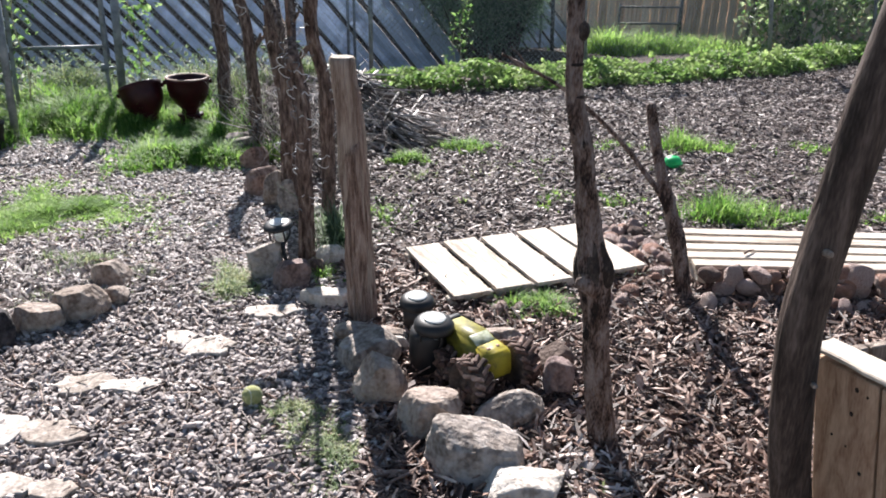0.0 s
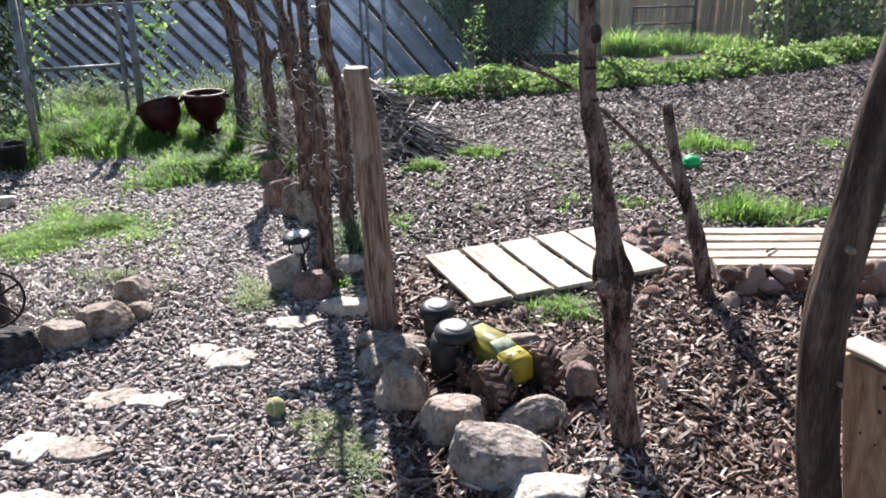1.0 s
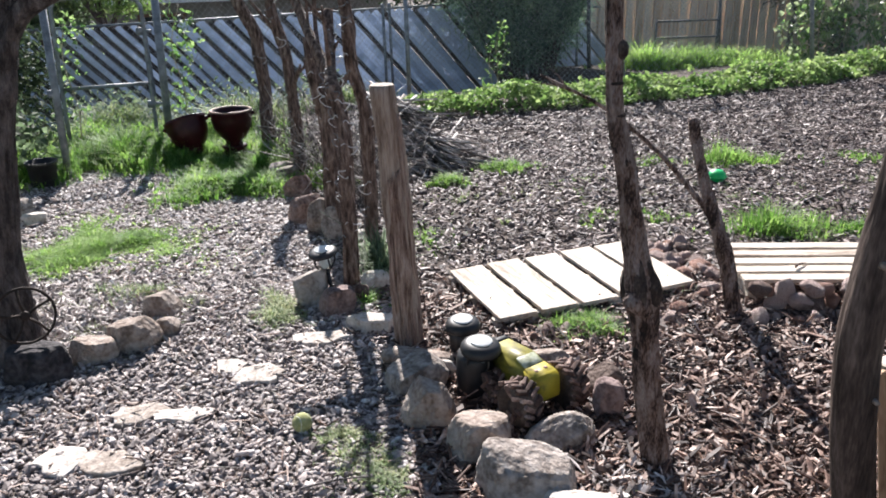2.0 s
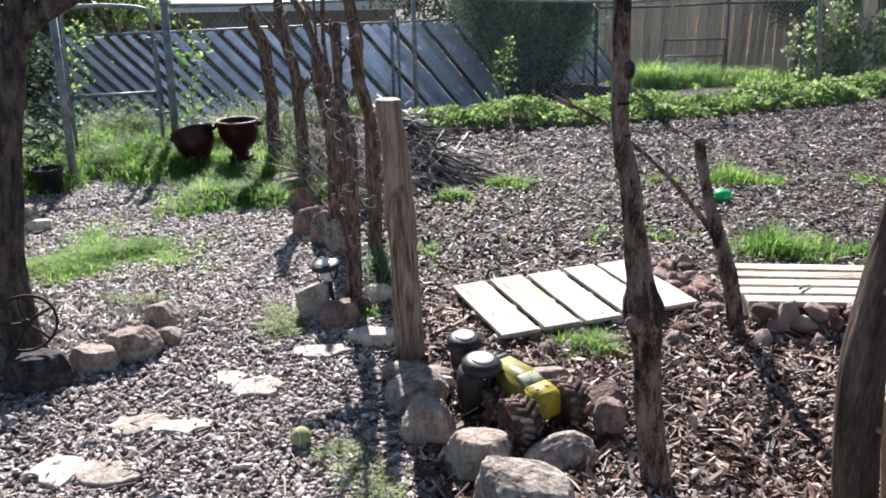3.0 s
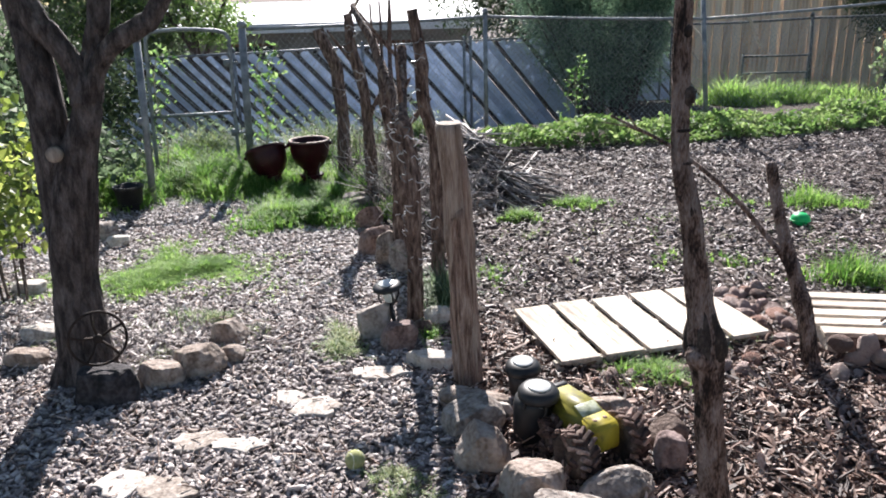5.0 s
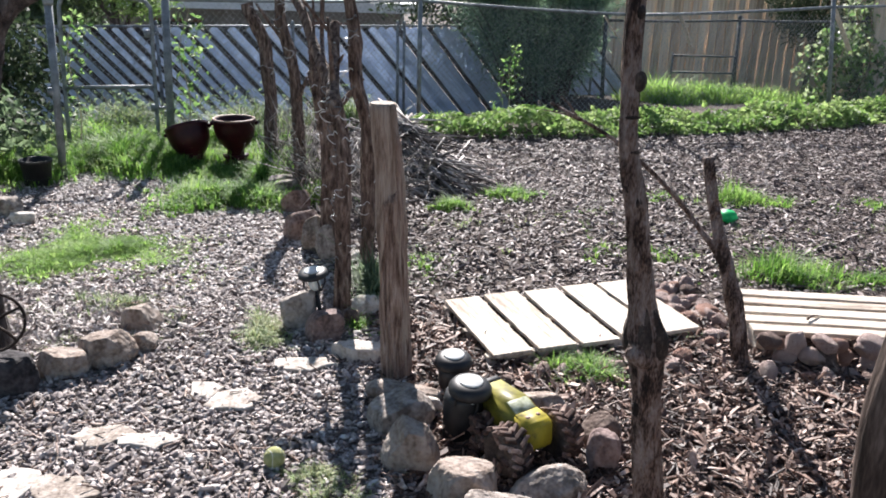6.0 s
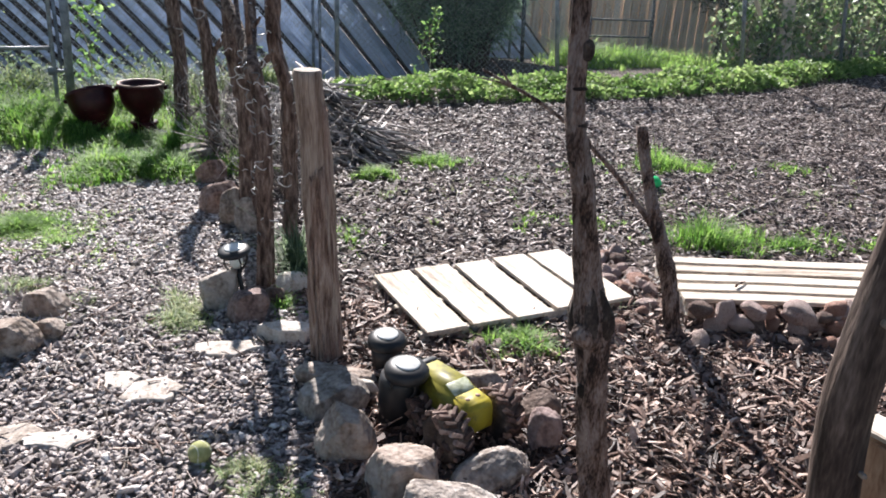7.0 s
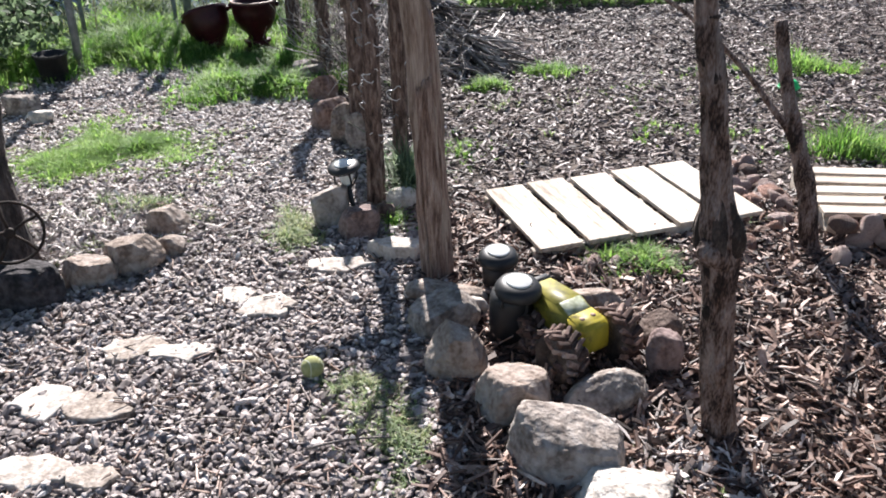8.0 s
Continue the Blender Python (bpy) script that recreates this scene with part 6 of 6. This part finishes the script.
pallet((1.44, 3.07, 0), -7, 5, 1.75, 0.073, 0.028, "bleached wooden pallet lying flat with narrow gaps")
pallet((0.168, 3.484, 0), -72.5, 5, 0.58, 0.176, 0.022, "bleached wooden pallet end laid as a walk", 0.065)


# ---- planter box ----
def build_planter():
    A = Vector((0.972, 1.412, 0))
    e = thing("planter_box", A, "rough cedar plank planter box with an open top", "planter")
    h = 0.66
    # sheared to fit the camera's view: the foot stands further out than the rim
    slant = Matrix(((1, 0, -0.18, 0.18 * h), (0, 1, 0, 0), (0, 0, 1, 0), (0, 0, 0, 1)))
    sides = [(Vector((0, 0, 0)), Vector((0.36, -0.84, 0)).normalized(), 0.62), (Vector((0, 0, 0)), Vector((0.98, 0.2, 0)).normalized(), 0.8)]
    p1 = sides[0][0] + sides[0][1] * 0.62
    p2 = sides[1][0] + sides[1][1] * 0.8
    sides.append((p1, sides[1][1], 0.8))
    sides.append((p2, sides[0][1], 0.62))
    for i, (o, u, length) in enumerate(sides):
        n = max(3, round(length / 0.14))
        ang = math.atan2(u.y, u.x)
        for k in range(n):
            bm = bmesh.new()
            w = length / n
            box(bm, (w - 0.006, 0.024, h - 0.02 + rnd(-0.006, 0.0)), None, 0.003)
            bm.transform(slant @ Matrix.Translation(o + u * (w * (k + 0.5)) + Vector((0, 0, h / 2 - 0.012))) @ Matrix.Rotation(ang, 4, "Z"))
            # Far side takes a darker wood to imitate shade on its inner face.
            part("plank", bm, M_OLDWOOD if i == 1 else M_PLANK, e, smooth=False)
        if i == 1:
            continue
        # Rim uses the pale pallet wood so its top reads as lit by the sun.
        bm = bmesh.new()
        box(bm, (length + 0.008, 0.074, 0.012), Matrix.Translation((0, 0.022 if i == 0 else 0, -0.004)), 0.003)
        bmesh.ops.subdivide_edges(bm, edges=[d for d in bm.edges if d.calc_length() > 0.3], cuts=14)
        for v in bm.verts:
            v.co.y += 0.01 * noise.noise(v.co * 14 + o)
        ob = part("rim_board", bm, M_PALLET, e, "rim board in a pale sunlit tone", smooth=False)
        ob.matrix_basis = Matrix.Translation(o + u * (length / 2) + Vector((0, 0, h))) @ Matrix.Rotation(ang, 4, "Z")
    u, out = sides[0][1], Vector((-0.919, -0.394, 0))
    for s, z, r, name, mat, lab in ((0.05, 0.46, 0.0035, "nail", M_RUST, "rusty nail head"), (0.085, 0.45, 0.003, "nail", M_RUST, "rusty nail head"), (0.13, 0.6, 0.0035, "nail", M_RUST, "rusty nail head"), (0.105, 0.605, 0.006, "knot", M_KNOT, "dark knot in the plank"), (0.095, 0.54, 0.006, "knot", M_KNOT, "dark knot in the plank"), (0.12, 0.4, 0.0055, "knot", M_KNOT, "dark knot in the plank"), (0.28, 0.5, 0.007, "knot", M_KNOT, "dark knot in the plank")):
        bm = bmesh.new()
        bmesh.ops.create_icosphere(bm, subdivisions=2, radius=1.0, matrix=slant @ Matrix.Translation(u * s + out * 0.0125 + Vector((0, 0, z))) @ Matrix.Rotation(math.atan2(u.y, u.x), 4, "Z") @ Matrix.Diagonal((r * 0.75, 0.0022, r, 1)))
        part(name, bm, mat, e, lab)
    bm = bmesh.new()
    c = [Vector((0, 0, 0)), p1, p1 + sides[1][1] * 0.8, p2]
    mid = sum(c, Vector()) / 4
    v = [bm.verts.new(q + (mid - q) * 0.06 + Vector((0, 0, z))) for z in (0.32, 0.42) for q in c]
    for f in ((4, 5, 6, 7), (0, 3, 2, 1), (0, 1, 5, 4), (1, 2, 6, 5), (2, 3, 7, 6), (3, 0, 4, 7)):
        bm.faces.new([v[i] for i in f])
    bm.transform(slant)
    bmesh.ops.recalc_face_normals(bm, faces=bm.faces)
    part("potting_soil", bm, M_GROUND, e, "dark potting soil", smooth=False)


build_planter()


# ---- toy truck ----
def build_truck():
    e = thing("toy_truck", (0.368, 2.368, 0.01), "worn yellow toy truck with big muddy knobbly wheels", "toy truck", rz=33)
    # local: the truck drives towards -Y, x across
    prof = [(-0.135, 0.085), (-0.135, 0.183), (0.005, 0.188), (0.052, 0.168), (0.07, 0.166), (0.07, 0.07)]
    nose = [(0.05, 0.08), (0.05, 0.171), (0.105, 0.166), (0.122, 0.157), (0.13, 0.142), (0.134, 0.085), (0.126, 0.068), (0.1, 0.062)]

    def extrude(pf, w, bev=0.004):
        bm = bmesh.new()
        L = [bm.verts.new((-w / 2, -y, z)) for y, z in pf]
        R = [bm.verts.new((w / 2, -y, z)) for y, z in pf]
        bm.faces.new(L)
        bm.faces.new(R[::-1])
        for k in range(len(pf)):
            j = (k + 1) % len(pf)
            bm.faces.new((L[j], L[k], R[k], R[j]))
        bmesh.ops.recalc_face_normals(bm, faces=bm.faces)
        bmesh.ops.bevel(bm, geom=list(bm.edges), offset=bev, segments=2, affect="EDGES")
        return bm
    # Body carries the shadow in its colour; the nose keeps plain yellow.
    body = part("body", extrude(prof, 0.098, 0.005), M_SHADEYELLOW, e)
    part("nose", extrude(nose, 0.1, 0.006), M_YELLOW, e, "bright yellow front of the cab")
    bm = bmesh.new()
    box(bm, (0.082, 0.05, 0.006), pose(0, -0.029, 0.1785, 23, 0, 0), 0.002)
    part("windscreen", bm, M_SCREEN, body, "scuffed pale green windscreen")
    bm = bmesh.new()
    box(bm, (0.082, 0.2, 0.036), pose(0, 0.0, 0.066), 0.006)
    part("chassis", bm, M_BLACK, e, "black chassis")
    bm = bmesh.new()
    box(bm, (0.104, 0.03, 0.056), pose(0, 0.146, 0.158, -8, 0, 0), 0.006)
    part("tailgate", bm, M_BLACK, e, "black rear edge")
    for x in (-0.02, 0.022):
        bm = bmesh.new()
        lathe(bm, [(0.009, 0), (0.008, 0.003), (0.003, 0.005)], 10, pose(x, -0.085, 0.166, 5, 0, 0))
        part("sticker", bm, M_RIM, body, "pale worn sticker")
    lugs = []
    for k in range(5):
        # stubby blocks of tread, rounded over with mud
        bm = bmesh.new()
        box(bm, (0.018, 0.0145, 0.044), None, 0.004, 2)
        for v in bm.verts:
            q = v.co * 45 + Vector((k * 3.7, 0, 0))
            v.co += 0.007 * Vector((noise.noise(q), noise.noise(q + Vector((9, 0, 0))), 1.4 * noise.noise(q + Vector((0, 9, 0)))))
        lugs.append(mesh_of("tread_lug", bm, M_LUG, False))
    for fy, rad, half in ((-0.094, 0.085, 0.105), (0.085, 0.062, 0.075)):
        for sx in (-1, 1):
            bm = bmesh.new()
            m = pose(sx * half, fy, rad - 0.008, 0, 90, 0)
            lathe(bm, [(rad * 0.3, -0.026), (rad * 0.52, -0.034), (rad * 0.74, -0.04), (rad * 0.88, -0.03), (rad * 0.9, 0.0), (rad * 0.88, 0.03), (rad * 0.74, 0.04), (rad * 0.52, 0.034), (rad * 0.3, 0.026)], 30, m)
            for v in bm.verts:
                v.co += Vector((noise.noise(v.co * 34), noise.noise(v.co * 34 + Vector((5, 0, 0))), noise.noise(v.co * 34 + Vector((0, 5, 0))))) * 0.007
            w = part("wheel", bm, M_TYRE, e, "knobbly tyre caked with mud and chips")
            for k in range(34):
                a = 2 * math.pi * (k + rnd(-0.3, 0.3)) / 34
                side = 1 if k % 2 else -1
                part_mesh("tread_lug", lugs[k % 5], w, m @ pose(math.cos(a) * rad * 0.93, math.sin(a) * rad * 0.93, side * 0.021, 0, 0, math.degrees(a)) @ pose(0, 0, 0, side * rnd(18, 40), side * rnd(0, 22), rnd(-10, 10)))
            for k in range(5):
                a, q = rnd(0, 6.28), rad * rnd(0.45, 0.75)
                part_mesh("mud_lump", lugs[k % 5], w, m @ pose(math.cos(a) * q, math.sin(a) * q, sx * 0.037, rnd(-40, 40), 90 + rnd(-30, 30), math.degrees(a)))
            bm = bmesh.new()
            lathe(bm, [(rad * 0.34, 0.0), (rad * 0.34, 0.02), (rad * 0.2, 0.024), (rad * 0.1, 0.03)], 12, m @ pose(0, 0, 0.004 if sx > 0 else -0.004, 0 if sx > 0 else 180, 0, 0))
            part("hub_cap", bm, M_TYRE, w, "mud-caked wheel hub")


build_truck()


# ---- garden lamps ----
def garden_lamp(loc, r, z_cap, label, body=False, lean=(0, 0), flat=1.0):
    e = new("solar_lamp")
    e.empty_display_size = 0.05
    e.matrix_world = pose(loc[0], loc[1], loc[2], lean[0], lean[1], 0)
    tagged(e, label, "garden lamp", "solar lamps")
    bm = bmesh.new()
    rise = [(0.5, -0.012), (0.97, -0.014), (1.0, -0.006), (0.98, 0.006), (0.86, 0.018), (0.62, 0.026), (0.2, 0.027)]
    lathe(bm, [(r * q, z_cap + flat * h) for q, h in rise], 32)
    cap = part("cap", bm, M_BLACK, e)
    bm = bmesh.new()
    lathe(bm, [(r * 0.56, z_cap + 0.024 * flat), (r * 0.56, z_cap + 0.027 * flat + 0.002), (r * 0.5, z_cap + 0.029 * flat + 0.002)], 24)
    part("solar_panel", bm, M_PANELGLARE, cap, "round solar panel in a pale glare tone")
    if body:
        bm = bmesh.new()
        lathe(bm, [(r * 0.8, -0.02), (r * 0.82, 0.0), (r * 0.78, z_cap * 0.5), (r * 0.84, z_cap - 0.02), (r * 0.6, z_cap - 0.012)], 24)
        part("housing", bm, M_BLACK, e)
    else:
        bm = bmesh.new()
        lathe(bm, [(r * 0.28, z_cap - 0.075), (r * 0.4, z_cap - 0.06), (r * 0.42, z_cap - 0.014), (r * 0.3, z_cap - 0.013)], 18)
        part("lens", bm, M_GLASS, e, "clear plastic lens")
        for k in range(4):
            a = k * math.pi / 2 + 0.5
            c, s = math.cos(a), math.sin(a)
            bm = bmesh.new()
            tube(bm, bez((c * r * 0.6, s * r * 0.6, z_cap - 0.012), (c * r * 1.05, s * r * 1.05, z_cap - 0.06), (c * r * 0.1, s * r * 0.1, z_cap - 0.1), 8), 0.0045, 6)
            part("cage_arm", bm, M_BLACK, e)
        bm = bmesh.new()
        tube(bm, [(0, 0, -0.06), (0, 0, z_cap - 0.09)], [0.008, 0.011], 8)
        part("stake", bm, M_BLACK, e)
    return e


garden_lamp((0.215, 2.43, 0), 0.072, 0.208, "black solar garden lamp standing by the toy truck", lean=(4, 3))
garden_lamp((0.19, 2.77, 0), 0.07, 0.13, "squat black solar lamp with a bright panel", body=True, lean=(5, 0))
garden_lamp((-0.362, 3.36, 0.0), 0.066, 0.25, "black solar garden lamp standing in the rocks", lean=(7, -7), flat=0.6)
# Separate cylinder added as the dark body under the truck-side lamp's cap.
stub = thing("lamp_body", (0.208, 2.45, 0), "short black cylinder standing for the lamp's body among the rocks", "pipe")
bm = bmesh.new()
lathe(bm, [(0.069, -0.02), (0.066, 0.155), (0.06, 0.176), (0.02, 0.178)], 20)
part("pipe", bm, M_BLACK, stub)


# ---- balls ----
tb = thing("tennis_ball", (-0.388, 2.273, gz(-0.388, 2.273) + 0.004), "faded yellow-green tennis ball lying on the gravel", "ball")
bm = bmesh.new()
bmesh.ops.create_icosphere(bm, subdivisions=4, radius=0.0335, matrix=Matrix.Translation((0, 0, 0.0345)))
part("felt", bm, M_BALL, tb)
bm = bmesh.new()
sp = []
for k in range(61):
    a = 2 * math.pi * k / 60
    q = Vector((math.cos(a) + 0.45 * math.cos(3 * a), math.sin(a) - 0.45 * math.sin(3 * a), 1.1 * math.sin(2 * a))).normalized()
    sp.append(q * 0.0333 + Vector((0, 0, 0.0345)))
tube(bm, sp, 0.0011, 5, cap=False)
part("seam", bm, M_SEAM, tb)
toy = thing("rubber_toy", (2.07, 4.99, 0), "bright green rubber ball lying in the mulch", "toy")
bm = bmesh.new()
lathe(bm, [(0.024, 0.0), (0.05, 0.012), (0.06, 0.034), (0.055, 0.058), (0.036, 0.076), (0.012, 0.082)], 20)
part("shell", bm, M_GREENTOY, toy)
bm = bmesh.new()
tube(bm, [(0.061 * math.cos(a), 0.061 * math.sin(a), 0.036) for a in np.linspace(0, 2 * math.pi, 25)], 0.004, 6, cap=False)
part("ridge", bm, M_GREENTOY, toy)


# ---- pots ----
def glazed_pot(loc, tilt, label, stand, rim):
    e = new("plant_pot")
    e.empty_display_size = 0.05
    e.matrix_world = pose(*loc, *tilt)
    tagged(e, label, "pot", "glazed pots")
    bm = bmesh.new()
    lathe(bm, [(0.06, 0.0), (0.07, 0.005), (0.065, 0.03), (0.075, 0.05), (0.115, 0.09), (0.148, 0.15), (0.16, 0.215), (0.158, 0.25), (0.165, 0.262), (0.168, 0.278), (0.14, 0.28), (0.135, 0.24), (0.12, 0.14), (0.06, 0.09)], 36)
    part("bowl", bm, M_GLAZE, e)
    bm = bmesh.new()
    lathe(bm, [(0.146, 0.274), (0.168, 0.279), (0.167, 0.285), (0.158, 0.289), (0.149, 0.285), (0.146, 0.274)], 36, None, False)
    part("rim", bm, rim, e, "pale worn clay rim" if rim == M_RIM else "dark glazed rim")
    for k in range(2):
        bm = bmesh.new()
        a = k * math.pi + 0.2
        m = pose(0.166 * math.cos(a), 0.166 * math.sin(a), 0.25)
        bmesh.ops.create_icosphere(bm, subdivisions=2, radius=0.02, matrix=m)
        part("lug", bm, M_GLAZE, e)
    if stand:
        bm = bmesh.new()
        lathe(bm, [(0.09, -0.085), (0.095, -0.08), (0.085, -0.03), (0.1, -0.01), (0.1, 0.0), (0.06, 0.001)], 28)
        part("saucer", bm, M_GLAZE, e, "dark saucer under the pot")


glazed_pot((-1.37, 6.35, 0.085), (0, 0, 0), "dark maroon glazed plant pot standing in the grass", True, M_RIM)
glazed_pot((-1.655, 6.24, 0.045), (-17, -17, 0), "dark maroon glazed plant pot tilted against its neighbour", False, M_GLAZE)
bp = thing("nursery_pot", (-2.58, 5.6, 0), "small black plastic nursery pot beside the gate post", "pot")
bm = bmesh.new()
lathe(bm, [(0.08, 0.0), (0.085, 0.01), (0.1, 0.17), (0.108, 0.17), (0.108, 0.19), (0.098, 0.19), (0.09, 0.06), (0.03, 0.055)], 24)
part("wall", bm, M_BLACK, bp)
bm = bmesh.new()
tube(bm, [(0.107 * math.cos(a), 0.107 * math.sin(a), 0.188) for a in np.linspace(0, 2 * math.pi, 25)], 0.004, 6, cap=False)
part("rim", bm, M_BLACK, bp)


# ---- brush pile ----
def sticks(bm, n, centre, spread, h, length, r, seed, fall):
    q = random.Random(seed)
    for _ in range(n):
        a = q.uniform(0, 6.28)
        d = abs(q.gauss(0, 0.5))
        x, y = centre[0] + spread[0] * d * math.cos(a), centre[1] + spread[1] * d * math.sin(a)
        z = 0.02 + q.uniform(0.1, 1.0) * h * max(0.1, 1 - d)
        L = length * q.uniform(0.35, 1.0)
        head = q.gauss(fall[0], fall[1])
        drop = q.uniform(-0.15, 0.5)
        u = Vector((math.cos(head), math.sin(head), -math.sin(drop) * 0.8)).normalized()
        o = Vector((x, y, z))
        p = [o - u * L / 2, o + Vector((q.uniform(-1, 1), q.uniform(-1, 1), q.uniform(0, 1))) * L * 0.06, o + u * L / 2]
        for k in p:
            k.z = max(k.z, 0.01)
        rad = r * q.uniform(0.5, 1.5)
        tube(bm, bez(p[0], p[1], p[2], 3), [rad, rad * 0.9, rad * 0.7, rad * 0.4], 5)


bm = bmesh.new()
sticks(bm, 400, (-0.04, 6.05), (0.44, 0.62), 0.45, 0.85, 0.0105, 3, (-0.85, 0.5))
sticks(bm, 90, (0.2, 5.75), (0.35, 0.4), 0.22, 0.7, 0.0095, 5, (-0.6, 0.7))
tagged(new("brush_pile", mesh_of("brush_pile", bm, M_TWIG)), "heap of dry grey cut branches behind the posts", "brush pile", kind="stuff")
bm = bmesh.new()
q = random.Random(12)
for _ in range(460):
    t = q.uniform(0, 1)
    x, y = -0.15 - 0.85 * t + q.uniform(-0.12, 0.25), 4.6 + 1.7 * t + q.uniform(-0.2, 0.3)
    o = Vector((x, y, q.uniform(0.0, 0.25)))
    u = Vector((q.gauss(0, 0.6), q.gauss(0, 0.5), q.uniform(0.2, 1.2))).normalized()
    L = q.uniform(0.2, 0.5)
    side = Vector((q.gauss(0, 0.14), q.gauss(0, 0.12), q.gauss(0, 0.08)))
    tube(bm, bez(o, o + u * L * 0.5 + side, o + u * L - side * 0.4, 4), [0.0034, 0.003, 0.0026, 0.002, 0.0012], 4)
tagged(new("dry_twigs", mesh_of("dry_twigs", bm, M_TWIG)), "tangle of thin dry twigs between the posts", "twigs", kind="stuff")

for k, (x, y, L, a, r) in enumerate([(1.5, 2.55, 0.2, 115, 0.004), (-0.25, 1.95, 0.22, 12, 0.004), (-1.0, 2.35, 0.08, 100, 0.003), (0.15, 5.3, 0.35, 20, 0.01), (3.0, 7.4, 0.5, 5, 0.008), (0.75, 1.75, 0.16, 60, 0.004), (1.96, 2.76, 0.22, 75, 0.005)]):
    s = thing("fallen_stick", (x, y, gz(x, y) + 0.025), "thin dry stick lying on the ground", "stick", "fallen sticks", a)
    bm = bmesh.new()
    tube(bm, bez((-L / 2, 0, 0.005), (0, L * 0.08, 0.012), (L / 2, 0, 0), 6), [r, r, r * 0.9, r * 0.8, r * 0.8, r * 0.7, r * 0.5], 7, 0.1, k)
    part("stem", bm, M_TWIG, s)
    bm = bmesh.new()
    tube(bm, [(L * 0.1, L * 0.03, 0.008), (L * 0.25, L * 0.16, 0.015)], [r * 0.7, r * 0.4], 6)
    part("side_twig", bm, M_TWIG, s)


s = thing("fallen_twig", (1.75, 3.2, 0.122), "short brown twig lying on the pallet boards", "twig", rz=35)
bm = bmesh.new()
tube(bm, bez((-0.04, 0, 0.004), (0, 0.006, 0.009), (0.045, 0, 0.002), 5), [0.006, 0.0055, 0.005, 0.005, 0.004, 0.002], 7, 0.15, 4)
part("stem", bm, M_BARKPOST, s)


# ---- patio chair ----
def patio_chair(loc, rz, label):
    e = thing("patio_chair", loc, label, "chair", "patio chairs", rz)
    # the chair faces -Y; seat 0.42 high
    bm = bmesh.new()
    v = []
    prof = [(-0.24, 0.44), (-0.1, 0.41), (0.1, 0.38), (0.22, 0.41), (0.33, 0.58), (0.47, 0.8), (0.6, 1.0)]
    for y, z in prof:
        v.append((bm.verts.new((-0.23, y, z)), bm.verts.new((0.23, y, z)), bm.verts.new((0.23, y + 0.004, z - 0.006)), bm.verts.new((-0.23, y + 0.004, z - 0.006))))
    for a, b in zip(v, v[1:]):
        for k in range(4):
            bm.faces.new((a[k], b[k], b[(k + 1) % 4], a[(k + 1) % 4]))
    bm.faces.new(v[0])
    bm.faces.new(v[-1][::-1])
    bmesh.ops.recalc_face_normals(bm, faces=bm.faces)
    part("sling", bm, M_FABRIC, e, "tan fabric sling seat and back")
    for sx in (-1, 1):
        bm = bmesh.new()
        tube(bm, smooth_path([(sx * 0.245, y, z) for y, z in prof], 4), 0.014, 8)
        part("side_rail", bm, M_CHAIR, e)
        bm = bmesh.new()
        tube(bm, smooth_path([(sx * 0.28, 0.27, 0.66), (sx * 0.29, 0.0, 0.66), (sx * 0.29, -0.24, 0.64), (sx * 0.28, -0.28, 0.5), (sx * 0.27, -0.27, 0.0)], 5), 0.014, 8)
        part("arm_and_leg", bm, M_CHAIR, e)
        bm = bmesh.new()
        tube(bm, smooth_path([(sx * 0.265, 0.16, 0.55), (sx * 0.265, 0.26, 0.42), (sx * 0.265, 0.34, 0.22), (sx * 0.265, 0.43, 0.0)], 4), 0.014, 8)
        part("rear_leg", bm, M_CHAIR, e)
    bm = bmesh.new()
    tube(bm, [(-0.245, 0.6, 1.0), (0.245, 0.6, 1.0)], 0.014, 8)
    part("top_rail", bm, M_CHAIR, e)


patio_chair((5.75, 6.81, 0), 100, "tan sling patio chair with a dark metal frame")
patio_chair((5.96, 7.33, 0), 100, "tan sling patio chair standing beside its twin")
